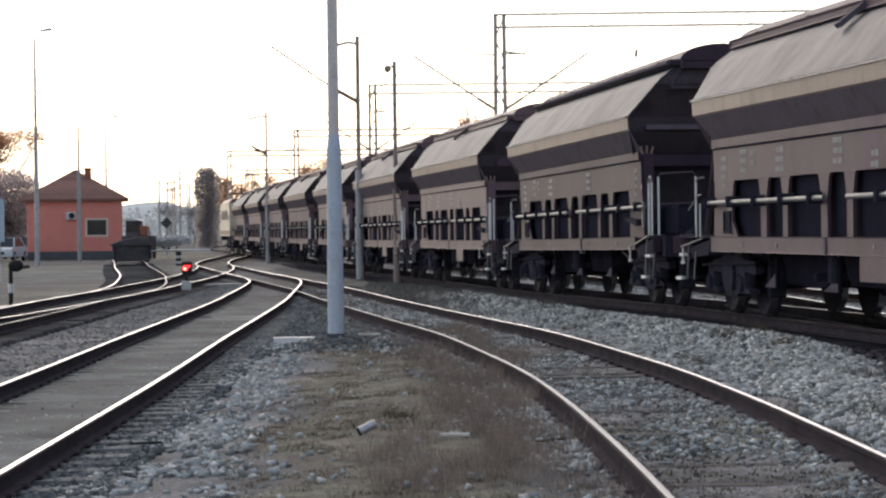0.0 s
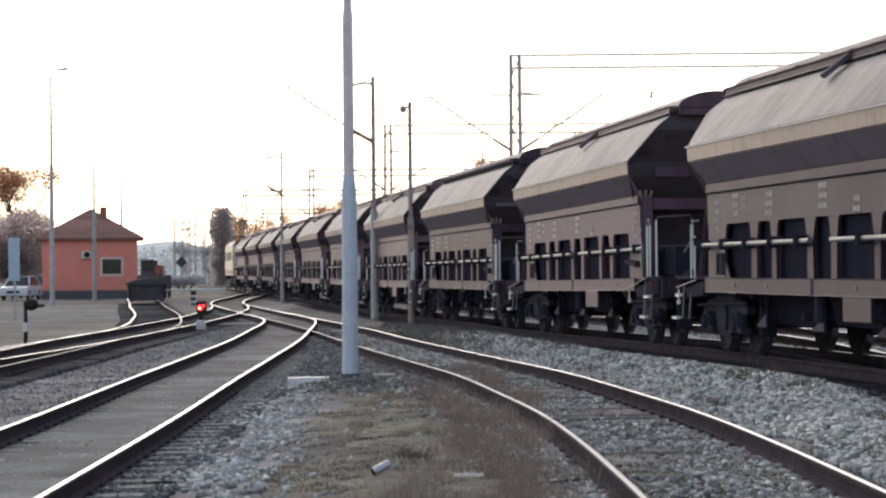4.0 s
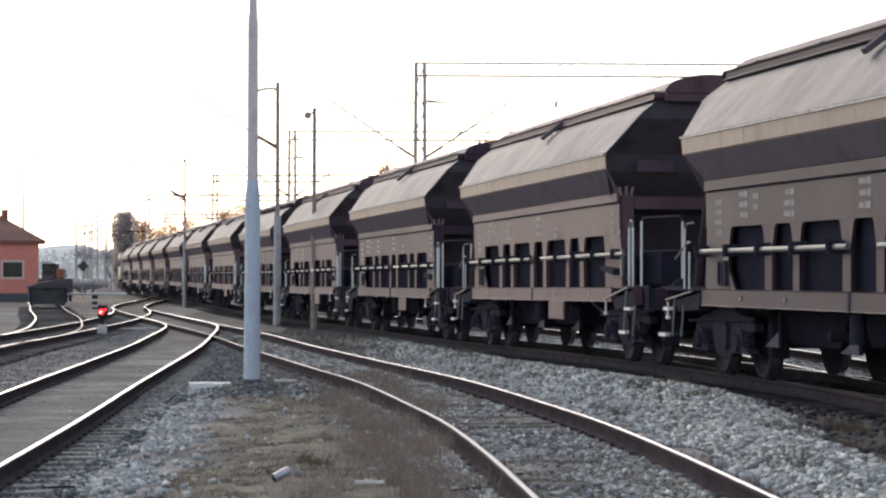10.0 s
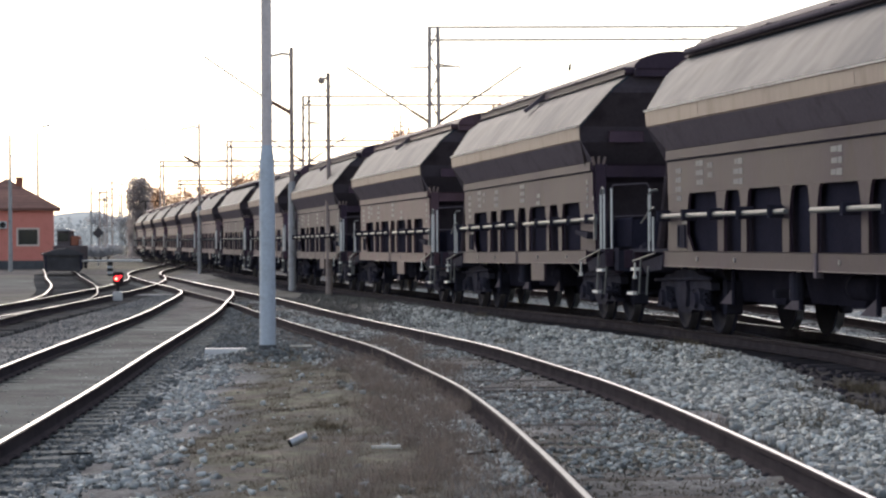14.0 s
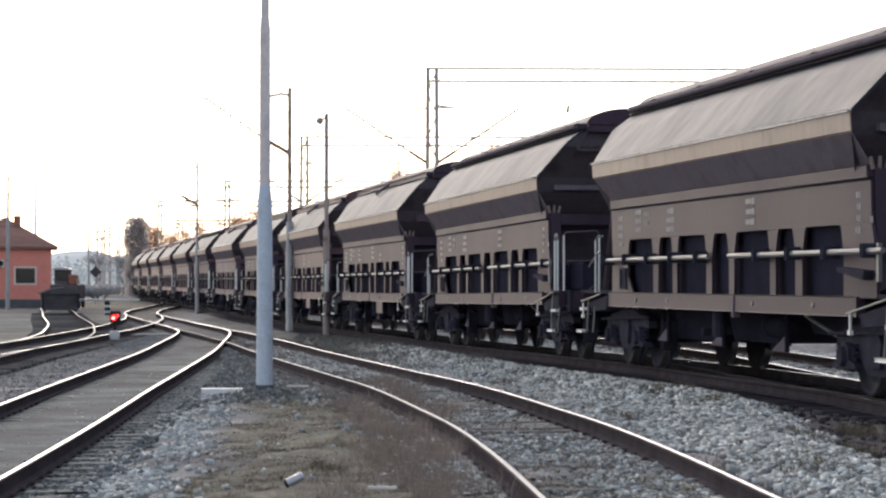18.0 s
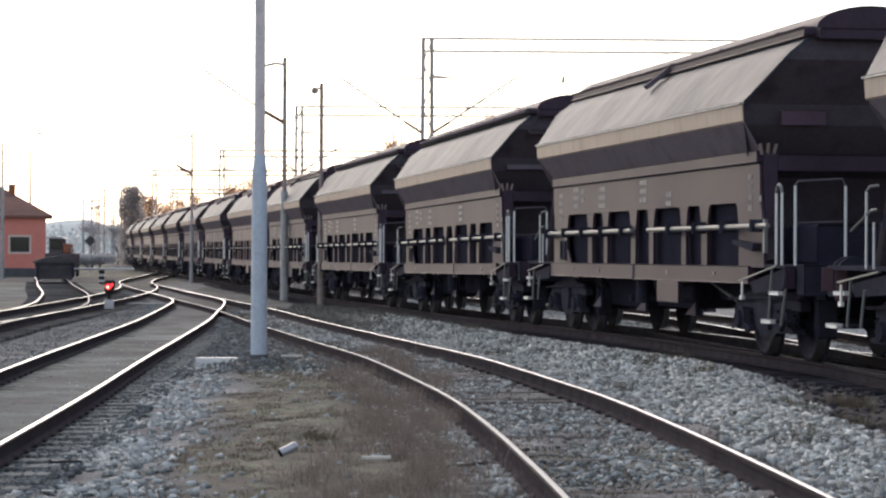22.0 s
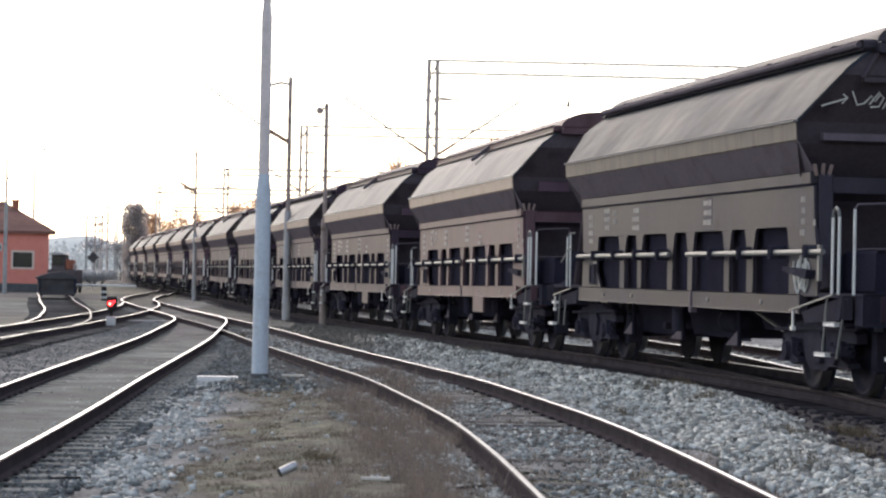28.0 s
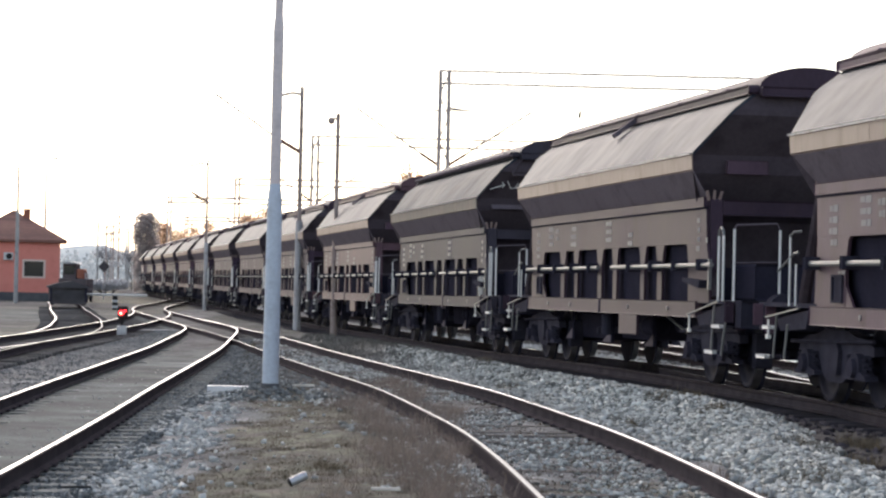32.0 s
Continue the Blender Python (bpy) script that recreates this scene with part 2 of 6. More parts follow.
    "dry_grass": leafy("dry_grass", (0.086, 0.080, 0.062), (0.155, 0.140, 0.110), 0.3),
    "scrub": leafy("scrub", (0.098, 0.103, 0.098), (0.155, 0.162, 0.155), 0.3),
    "matted": leafy("matted", (0.0825, 0.0713, 0.0470), (0.1485, 0.1242, 0.0850), 0.3),
    "weed": leafy("weed", (0.1638, 0.1355, 0.1149), (0.2686, 0.2258, 0.1938), 0.4),
    # yard
    "pole_paint": surface("pole_paint", (0.56, 0.61, 0.67), (0.64, 0.69, 0.75), 1.2, 0.5, stain=(0.5, 0.54, 0.58), fine=20, bump=0.03),
    "galvanised": surface("galvanised", (0.70, 0.60, 0.565), (0.80, 0.70, 0.665), 1.2, 0.6, stain=(0.62, 0.54, 0.51), fine=20, bump=0.04, gloss=0.3),
    # mast colours raised: glare from the bright sky is put into them
    "mast_grey": surface("mast_grey", (0.46, 0.435, 0.425), (0.58, 0.555, 0.54), 1.5, 0.6, stain=(0.33, 0.28, 0.25), fine=20, bump=0.05),
    "rusty_post": surface("rusty_post", (0.36, 0.28, 0.245), (0.50, 0.40, 0.355), 2, 0.8, stain=(0.20, 0.145, 0.12), fine=20, gloss=0.12),
    "lattice": surface("lattice", (0.42, 0.335, 0.30), (0.55, 0.455, 0.41), 2, 0.75, fine=15),
    "wire": surface("wire", (0.22, 0.18, 0.16), (0.30, 0.25, 0.22), 2, 0.6, metal=0.4, bump=0),
    "rust_arm": surface("rust_arm", (0.24, 0.165, 0.13), (0.34, 0.245, 0.20), 2, 0.8, fine=15, gloss=0.12),
    "porcelain": surface("porcelain", (0.18, 0.08, 0.045), (0.25, 0.12, 0.07), 4, 0.3, bump=0),
    "concrete": surface("concrete", (0.38, 0.365, 0.345), (0.50, 0.48, 0.455), 2, 0.88, stain=(0.28, 0.265, 0.245), fine=40),
    "wall_orange": surface("wall_orange", (0.80, 0.262, 0.198), (0.84, 0.300, 0.230), 0.8, 0.85, stain=(0.76, 0.248, 0.186), fine=30, bump=0.05),
    "plinth": surface("plinth", (0.10, 0.10, 0.105), (0.15, 0.15, 0.15), 2, 0.9, fine=30, gloss=0.12),
    "roof_tile": varied(surface("roof_tile", (0.19, 0.09, 0.068), (0.27, 0.13, 0.098), 3, 0.8, fine=30), 0.7, 1.25),
    "cream_frame": surface("cream_frame", (0.74, 0.56, 0.46), (0.82, 0.64, 0.54), 4, 0.6, bump=0.02),
    "white_frame": surface("white_frame", (0.62, 0.6, 0.56), (0.72, 0.7, 0.66), 4, 0.6, bump=0.02),
    "chimney_red": surface("chimney_red", (0.30, 0.10, 0.06), (0.40, 0.15, 0.09), 6, 0.9, fine=30),
    "car_white": surface("car_white", (0.72, 0.73, 0.74), (0.8, 0.8, 0.81), 1, 0.25, bump=0),
    "car_blue": surface("car_blue", (0.09, 0.115, 0.16), (0.12, 0.15, 0.2), 1, 0.25, bump=0),
    "rubber": surface("rubber", (0.012, 0.012, 0.013), (0.025, 0.025, 0.026), 5, 0.85),
    "dark_iron": surface("dark_iron", (0.03, 0.028, 0.027), (0.055, 0.05, 0.047), 4, 0.7, gloss=0.12),
    # black of far things, lifted by haze put into the colour
    "hazed_black": surface("hazed_black", (0.075, 0.069, 0.071), (0.120, 0.111, 0.113), 2, 0.85, fine=20, gloss=0.12),
    "board_blue": surface("board_blue", (0.42, 0.50, 0.60), (0.52, 0.60, 0.69), 2, 0.45, bump=0),
    "bark": surface("bark", (0.07, 0.052, 0.042), (0.12, 0.092, 0.075), 3, 0.95, fine=20),
    "leaf_rust": leafy("leaf_rust", (0.58, 0.33, 0.20), (0.72, 0.47, 0.30), 0.8),
    # evening haze is put into these pale leaf colours
    "leaf_far_haze": leafy("leaf_far_haze", (0.4455, 0.4588, 0.4810), (0.5940, 0.6052, 0.6240), 0.7),
    "leaf_haze": leafy("leaf_haze", (0.445, 0.405, 0.395), (0.56, 0.505, 0.49), 0.8),
    "leaf_dark": leafy("leaf_dark", (0.5520, 0.4620, 0.4428), (0.7130, 0.5995, 0.5724), 0.8),
    "red_lamp": glowing("red_lamp", (1.0, 0.03, 0.04), 2.2),
    "lamp_core": glowing("lamp_core", (1.0, 0.42, 0.22), 5.0),
    # tractor brown, with far haze put into it as a paler tone
    "tractor_hazed": surface("tractor_hazed", (0.115, 0.092, 0.092), (0.165, 0.135, 0.133), 2, 0.8, fine=20, gloss=0.12),
    "can": surface("can", (0.5, 0.51, 0.52), (0.68, 0.68, 0.68), 8, 0.35, metal=0.5, stain=(0.25, 0.2, 0.17), bump=0.02),
    "pale_wood": surface("pale_wood", (0.6612, 0.609, 0.522), (0.87, 0.8178, 0.7134), 5, 0.85, stretch=(4, 0.6, 4)),
}

# ---------------------------------------------------------------- mesh helpers


class Shape:
    """Collects faces and becomes one mesh."""

    def __init__(self):
        self.v, self.f, self.m, self.slot = [], [], [], 0

    def add(self, verts, faces):
        o = len(self.v)
        self.v += [tuple(p) for p in verts]
        for q in faces:
            self.f.append(tuple(o + i for i in q))
            self.m.append(self.slot)
        return self

    def box(self, x0, x1, y0, y1, z0, z1, bevel=0.0):
        b = min(bevel, abs(x1 - x0) / 3, abs(y1 - y0) / 3, abs(z1 - z0) / 3)
        if b <= 0:
            return self.add([(x, y, z) for z in (z0, z1) for y in (y0, y1) for x in (x0, x1)],
                            [(0, 2, 3, 1), (4, 5, 7, 6), (0, 1, 5, 4), (2, 6, 7, 3), (0, 4, 6, 2), (1, 3, 7, 5)])
        ring = lambda z, k: [(x0 + k, y0 + b, z), (x0 + b, y0 + k, z), (x1 - b, y0 + k, z), (x1 - k, y0 + b, z),
                             (x1 - k, y1 - b, z), (x1 - b, y1 - k, z), (x0 + b, y1 - k, z), (x0 + k, y1 - b, z)]
        r = ring(z0 + b, 0) + ring(z1 - b, 0)
        top = [(x0 + b, y0 + b, z1), (x1 - b, y0 + b, z1), (x1 - b, y1 - b, z1), (x0 + b, y1 - b, z1)]
        bot = [(x0 + b, y0 + b, z0), (x1 - b, y0 + b, z0), (x1 - b, y1 - b, z0), (x0 + b, y1 - b, z0)]
        f = [(i, (i + 1) % 8, 8 + (i + 1) % 8, 8 + i) for i in range(8)]
        f += [(16, 17, 18, 19), (23, 22, 21, 20)]
        for c, (a, d) in enumerate(((0, 1), (2, 3), (4, 5), (6, 7))):
            f += [(8 + a, 8 + d, 16 + c), (d, a, 20 + c)]
            e, nx = d, (d + 1) % 8
            f += [(8 + e, 8 + nx, 16 + (c + 1) % 4, 16 + c), (nx, e, 20 + c, 20 + (c + 1) % 4)]
        return self.add(r + top + bot, f)

    def tube(self, p, q, r0, r1=None, n=8, caps=True):
        p, q = Vector(p), Vector(q)
        r1 = r0 if r1 is None else r1
        d = (q - p).normalized()
        a = d.orthogonal().normalized()
        b = d.cross(a)
        ring = [(math.cos(2 * math.pi * i / n), math.sin(2 * math.pi * i / n)) for i in range(n)]
        vs = [p + (a * c + b * s) * r0 for c, s in ring] + [q + (a * c + b * s) * r1 for c, s in ring]
        fs = [(i, (i + 1) % n, n + (i + 1) % n, n + i) for i in range(n)]
        if caps:
            fs += [tuple(range(n - 1, -1, -1)), tuple(range(n, 2 * n))]
        return self.add(vs, fs)

    def path(self, pts, r, n=6):
        """A round bar swept through points, in one piece."""
        p = [Vector(q) for q in pts]
        vs = []
        for i, q in enumerate(p):
            d = (p[min(i + 1, len(p) - 1)] - p[max(i - 1, 0)]).normalized()
            a = d.orthogonal().normalized() if i == 0 else (last - d * last.dot(d)).normalized()
            last, b = a, d.cross(a)
            vs += [q + (a * math.cos(2 * math.pi * k / n) + b * math.sin(2 * math.pi * k / n)) * r for k in range(n)]
        fs = [(i * n + k, i * n + (k + 1) % n, (i + 1) * n + (k + 1) % n, (i + 1) * n + k) for i in range(len(p) - 1) for k in range(n)]
        fs += [tuple(range(n - 1, -1, -1)), tuple(range((len(p) - 1) * n, len(p) * n))]
        return self.add(vs, fs)

    def prism(self, outline, y0, y1):
        """Extrudes an outline of (x, z), counter-clockwise seen from -y, from y0 to y1."""
        n = len(outline)
        vs = [(x, y0, z) for x, z in outline] + [(x, y1, z) for x, z in outline]
        fs = [(i, n + i, n + (i + 1) % n, (i + 1) % n) for i in range(n)] + [tuple(range(n)), tuple(range(2 * n - 1, n - 1, -1))]
        return self.add(vs, fs)

    def slab(self, outline, x0, x1):
        """Extrudes an outline of (y, z) from x0 to x1."""
        n = len(outline)
        vs = [(x0, y, z) for y, z in outline] + [(x1, y, z) for y, z in outline]
        fs = [(i, n + i, n + (i + 1) % n, (i + 1) % n) for i in range(n)] + [tuple(range(n)), tuple(range(2 * n - 1, n - 1, -1))]
        return self.add(vs, fs)

    def ball(self, c, r, n=8, m=6, squash=1.0):
        vs = [(c[0], c[1], c[2] - r * squash)]
        for j in range(1, m):
            a = math.pi * j / m - math.pi / 2
            vs += [(c[0] + r * math.cos(a) * math.cos(2 * math.pi * i / n), c[1] + r * math.cos(a) * math.sin(2 * math.pi * i / n), c[2] + r * squash * math.sin(a)) for i in range(n)]
        vs.append((c[0], c[1], c[2] + r * squash))
        fs = [(0, 1 + (i + 1) % n, 1 + i) for i in range(n)]
        for j in range(m - 2):
            o = 1 + j * n
            fs += [(o + i, o + (i + 1) % n, o + n + (i + 1) % n, o + n + i) for i in range(n)]
        o = 1 + (m - 2) * n
        fs += [(o + i, o + (i + 1) % n, len(vs) - 1) for i in range(n)]
        return self.add(vs, fs)

    def mesh(self, name, *materials, smooth=False):
        me = bpy.data.meshes.new(name)
        me.from_pydata(self.v, [], self.f)
        for m in materials:
            me.materials.append(M[m] if isinstance(m, str) else m)
        if any(self.m):
            me.polygons.foreach_set("material_index", self.m)
        me.update()
        bm = bmesh.new()
        bm.from_mesh(me)
        bmesh.ops.recalc_face_normals(bm, faces=bm.faces)
        bm.to_mesh(me)
        bm.free()
        if smooth:
            me.polygons.foreach_set("use_smooth", [True] * len(me.polygons))
            me.set_sharp_from_angle(angle=radians(40))
        return me


def part(name, shape, material, parent=None, label="", smooth=False):
    """Links a shape as one mesh object, under a thing or a part."""
    mats = material if isinstance(material, tuple) else (material,)
    data = shape if isinstance(shape, bpy.types.Mesh) else shape.mesh(name, *mats, smooth=smooth)
    ob = new(name, data)
    if parent is not None:
        ob.parent = parent
    return tagged(ob, label) if label else ob


def thing(name, m, label, category, group="", kind=""):
    ob = new(name)
    ob.empty_display_size = 0.3
    ob.matrix_basis = m
    return tagged(ob, label, category, group, kind)


def soft_step(a, b, x):
    t = np.clip((np.asarray(x, float) - a) / (b - a), 0, 1)
    return t * t * (3 - 2 * t)


def raw_mesh(name, verts, faces, material, sides):
    """A big mesh straight from arrays; all faces have the same number of sides."""
    me = bpy.data.meshes.new(name)
    me.vertices.add(len(verts))
    me.vertices.foreach_set("co", np.ascontiguousarray(verts, dtype=np.float32).ravel())
    me.loops.add(faces.size)
    me.loops.foreach_set("vertex_index", np.ascontiguousarray(faces, dtype=np.int32).ravel())
    me.polygons.add(len(faces))
    me.polygons.foreach_set("loop_start", np.arange(0, faces.size, sides, dtype=np.int32))
    me.polygons.foreach_set("loop_total", np.full(len(faces), sides, dtype=np.int32))
    me.materials.append(material)
    me.update(calc_edges=True)
    return me

# ---------------------------------------------------------------- the lie of the land
SLOPE = -0.134                       # the train's line runs straight, drifting to the left
LEN = math.hypot(1, SLOPE)
U, N = np.array([SLOPE, 1.0]) / LEN, np.array([1.0, -SLOPE]) / LEN
P0 = np.array([5.307, 35.2])
BEND_FROM, BEND_RADIUS = 178.0, 480.0


def rail_height(x, y):
    """Height of the rail tops: level, with a gentle rise to the right near the camera."""
    return (0.10 * soft_step(-2.5, 1.0, x) + 0.10 * soft_step(2.0, 5.0, x)) * (1 - 0.85 * soft_step(35, 105, y))


def line_point(s):
    """Place and heading on the train's line, s metres past its mark; far off it bends to the right."""
    if s <= BEND_FROM:
        x, y = P0 + U * s
        return x, y, math.atan2(-U[0], U[1])
    a = (s - BEND_FROM) / BEND_RADIUS
    p = P0 + U * BEND_FROM + N * BEND_RADIUS * (1 - math.cos(a)) + U * BEND_RADIUS * math.sin(a)
    return p[0], p[1], math.atan2(-U[0], U[1]) - a


def from_line(x, y):
    """Distance to the left of the train's centre line."""
    return -((x - P0[0]) * N[0] + (y - P0[1]) * N[1])


def bend(*knots):
    """A smooth curve x(y) through knots (y, x)."""
    ys, xs = np.array([k[0] for k in knots], float), np.array([k[1] for k in knots], float)
    d = np.gradient(xs, ys)

    def at(y):
        i = np.clip(np.searchsorted(ys, y) - 1, 0, len(ys) - 2)
        h = ys[i + 1] - ys[i]
        t = (y - ys[i]) / h
        return ((2 * t**3 - 3 * t**2 + 1) * xs[i] + (t**3 - 2 * t**2 + t) * h * d[i] + (-2 * t**3 + 3 * t**2) * xs[i + 1] + (t**3 - t**2) * h * d[i + 1])
    return at


LEFT_LINE = bend((-70, -2.9), (-30, -3.19), (2, -3.42), (17, -3.53), (25, -3.61), (35, -3.8), (43, -3.92), (55, -4.15), (62, -4.4), (70, -4.70), (75, -4.98), (82, -5.8), (90, -7.0), (104, -9.05), (117, -10.7), (122, -11.1), (134, -11.85), (146, -12.3), (157, -12.8), (167, -13.2), (182, -14.38))
RIGHT_LINE = bend((-70, 2.0), (-30, 2.0), (2, 1.95), (16.5, 1.84), (20, 1.74), (24, 1.55), (28, 1.22), (33, 0.74), (38, 0.1), (44, -0.64), (52, -1.6), (62, -2.82), (70, -3.97), (77.5, -5.13), (84.4, -6.22), (90, -7.05), (100, -8.45))
MID_LINE = bend((20, -10.4), (35, -9.1), (45, -8.55), (50, -8.33), (57, -8.18), (65, -8.13), (73, -8.15), (82, -8.25), (90, -8.5), (102, -9.2), (110, -9.95))
SIDING = bend((20, -8.3), (40, -8.0), (48, -8.05), (57, -8.2), (64, -8.17), (71, -8.6), (80, -9.55), (86, -10.25), (97, -11.75), (108, -13.3), (120, -14.87), (140, -17.6))
BACK_LINE = bend((8, 9.0), (18, 7.75), (28, 7.15), (36, 7.05), (45, 7.0), (60, 6.0), (80, 3.5), (120, -1.9), (200, -12.5))


def heap_edge(y):
    """How far the stone heap's foot keeps from the running line; the oily strip widens near the camera."""
    return 1.62 + 2.0 * (1 - soft_step(17, 31, y))


def ground_height(x, y):
    x, y = np.asarray(x, float), np.asarray(y, float)
    q = from_line(x, y)
    z = rail_height(x, y) - 0.20
    z = z + 0.20 * np.exp(-((q - heap_edge(y) - 0.55) / 0.6) ** 2) * (1 - soft_step(55, 95, y)) * soft_step(-20, 5, y)
    island = soft_step(0.2, 1.2, x - LEFT_LINE(np.clip(y, 3, 95)) - 1.0) * soft_step(0.1, 0.9, RIGHT_LINE(np.clip(y, 3, 95)) - x - 0.9)
    z = z + 0.07 * island - 0.05 * (1 - soft_step(-5.7, -4.8, x)) * (1 - soft_step(50, 75, y))
    z = z + 0.025 * np.sin(x * 2.1 + y * 0.7) * np.sin(y * 0.9 - x * 0.4) * island
    l, r = LEFT_LINE(np.clip(y, 3, 95)), RIGHT_LINE(np.clip(y, 3, 95))
    z = z + 0.032 * (1 - soft_step(0.72, 0.85, np.abs(x - l))) + 0.03 * (1 - soft_step(0.9, 1.3, np.abs(x - r))) + 0.035 * soft_step(0.74, 0.95, np.abs(x - r)) * (1 - soft_step(1.35, 1.8, np.abs(x - r))) * (1 - soft_step(60, 75, y))
    z = z + 0.06 * np.exp(-(((x + 1.5) / 0.7) ** 2 + ((y - 35) / 1.5) ** 2))
    return z


# ---------------------------------------------------------------- ground, one sheet to the horizon
def build_ground():
    xs = np.concatenate([np.linspace(-3000, -80, 14), np.arange(-70, -13, 2.0), np.arange(-13, 12, 0.25), np.arange(12, 60, 2.5), np.linspace(70, 3000, 14)])
    ys = np.concatenate([np.linspace(-3000, -30, 12), np.arange(-25, 12, 2.0), np.arange(12, 62, 0.3), np.arange(62, 140, 1.0), np.arange(140, 320, 5.0), np.linspace(330, 3500, 20)])
    X, Y = np.meshgrid(xs, ys)
    Z = ground_height(X, Y)
    near = np.exp(-((Y - 35) / 45) ** 2)
    rng = np.random.default_rng(4)
    Z = Z + rng.normal(0, 0.006, Z.shape) * near
    nx, ny = len(xs), len(ys)
    idx = np.arange(nx * ny).reshape(ny, nx)
    faces = np.stack([idx[:-1, :-1], idx[:-1, 1:], idx[1:, 1:], idx[1:, :-1]], -1).reshape(-1, 4)
    m = bpy.data.materials.new("yard_ground")
    m.use_nodes = True
    t = m.node_tree
    n, k = t.nodes, t.links
    base = n["Principled BSDF"]
    base.inputs["Roughness"].default_value = 0.93
    tc = n.new("ShaderNodeTexCoord")

    def noisy(scale, detail=6):
        q = n.new("ShaderNodeTexNoise")
        q.inputs["Scale"].default_value, q.inputs["Detail"].default_value = scale, detail
        k.new(tc.outputs["Object"], q.inputs["Vector"])
        return q.outputs["Fac"]

    def ramp(fac, a, b, lo=0.35, hi=0.65):
        r = n.new("ShaderNodeValToRGB")
        r.color_ramp.elements[0].position, r.color_ramp.elements[1].position = lo, hi
        r.color_ramp.elements[0].color, r.color_ramp.elements[1].color = (*a, 1), (*b, 1)
        k.new(fac, r.inputs["Fac"])
        return r.outputs["Color"]

    def mix(fac, a, b):
        q = n.new("ShaderNodeMixRGB")
        k.new(fac, q.inputs["Fac"])
        k.new(a, q.inputs["Color1"])
        k.new(b, q.inputs["Color2"])
        return q.outputs["Color"]

    zone = n.new("ShaderNodeAttribute")
    zone.attribute_name = "zone"
    sep = n.new("ShaderNodeSeparateColor")
    k.new(zone.outputs["Color"], sep.inputs[0])
    vor = n.new("ShaderNodeTexVoronoi")
    vor.inputs["Scale"].default_value = 17.0
    k.new(tc.outputs["Object"], vor.inputs["Vector"])
    gravel = mix(ramp(noisy(0.7, 6), (0, 0, 0), (1, 1, 1), 0.42, 0.58), ramp(vor.outputs["Distance"], (0.115, 0.122, 0.134), (0.052, 0.056, 0.062), 0.15, 0.75), ramp(vor.outputs["Distance"], (0.30, 0.305, 0.30), (0.13, 0.13, 0.128), 0.15, 0.75))
    dirt = mix(ramp(noisy(0.22, 5), (0, 0, 0), (1, 1, 1), 0.42, 0.6), ramp(noisy(1.3), (0.034, 0.037, 0.035), (0.070, 0.075, 0.071)), ramp(noisy(2.0), (0.072, 0.077, 0.076), (0.12, 0.126, 0.123)))
    sand = ramp(noisy(0.9), (0.070, 0.079, 0.075), (0.118, 0.130, 0.124))
    moss = ramp(noisy(7, 9), (0.062, 0.063, 0.040), (0.150, 0.149, 0.100), 0.40, 0.62)
    straw = ramp(noisy(8, 9), (0.076, 0.063, 0.048), (0.172, 0.145, 0.112), 0.40, 0.62)
    soil = ramp(noisy(9, 9), (0.060, 0.049, 0.041), (0.132, 0.112, 0.096), 0.40, 0.62)
    turf = mix(ramp(noisy(0.8, 6), (0, 0, 0), (1, 1, 1), 0.46, 0.58), mix(ramp(noisy(2.6, 6), (0, 0, 0), (1, 1, 1), 0.50, 0.62), moss, straw), mix(ramp(noisy(3.1, 6), (0, 0, 0), (1, 1, 1), 0.46, 0.54), moss, soil))
    oil = ramp(noisy(5), (0.034, 0.033, 0.037), (0.066, 0.062, 0.066))

    def patchy(ch, scale, width=0.5):
        add = n.new("ShaderNodeMath")
        add.operation = "ADD"
        k.new(sep.outputs[ch], add.inputs[0])
        sub = n.new("ShaderNodeMapRange")
        sub.inputs["To Min"].default_value, sub.inputs["To Max"].default_value = -width, width
        k.new(noisy(scale), sub.inputs["Value"])
        k.new(sub.outputs[0], add.inputs[1])
        cut = n.new("ShaderNodeMapRange")
        cut.inputs["From Min"].default_value, cut.inputs["From Max"].default_value = 0.3, 0.7
        k.new(add.outputs[0], cut.inputs["Value"])
        return cut.outputs[0]

    c = mix(patchy(0, 2.5), dirt, gravel)
    c = mix(patchy(1, 1.8), c, turf)
    c = mix(patchy(2, 4.0, 0.3), c, oil)
    c = mix(zone.outputs["Alpha"], c, sand)
    mottle = n.new("ShaderNodeMapRange")
    mottle.inputs["From Min"].default_value, mottle.inputs["From Max"].default_value = 0.3, 0.7
    mottle.inputs["To Min"].default_value, mottle.inputs["To Max"].default_value = 0.55, 1.4
    k.new(noisy(0.9, 9), mottle.inputs["Value"])
    grit = n.new("ShaderNodeMapRange")
    grit.inputs["From Min"].default_value, grit.inputs["From Max"].default_value = 0.34, 0.66
    grit.inputs["To Min"].default_value, grit.inputs["To Max"].default_value = 0.62, 1.4
    k.new(noisy(34, 5), grit.inputs["Value"])
    gritty = n.new("ShaderNodeVectorMath")
    gritty.operation = "MULTIPLY"
    k.new(c, gritty.inputs[0])
    k.new(grit.outputs[0], gritty.inputs[1])
    c = gritty.outputs[0]
    wide = n.new("ShaderNodeMapRange")
    wide.inputs["From Min"].default_value, wide.inputs["From Max"].default_value = 0.35, 0.65
    wide.inputs["To Min"].default_value, wide.inputs["To Max"].default_value = 0.68, 1.3
    k.new(noisy(0.14, 5), wide.inputs["Value"])
    pale_dark = n.new("ShaderNodeVectorMath")
    pale_dark.operation = "MULTIPLY"
    k.new(c, pale_dark.inputs[0])
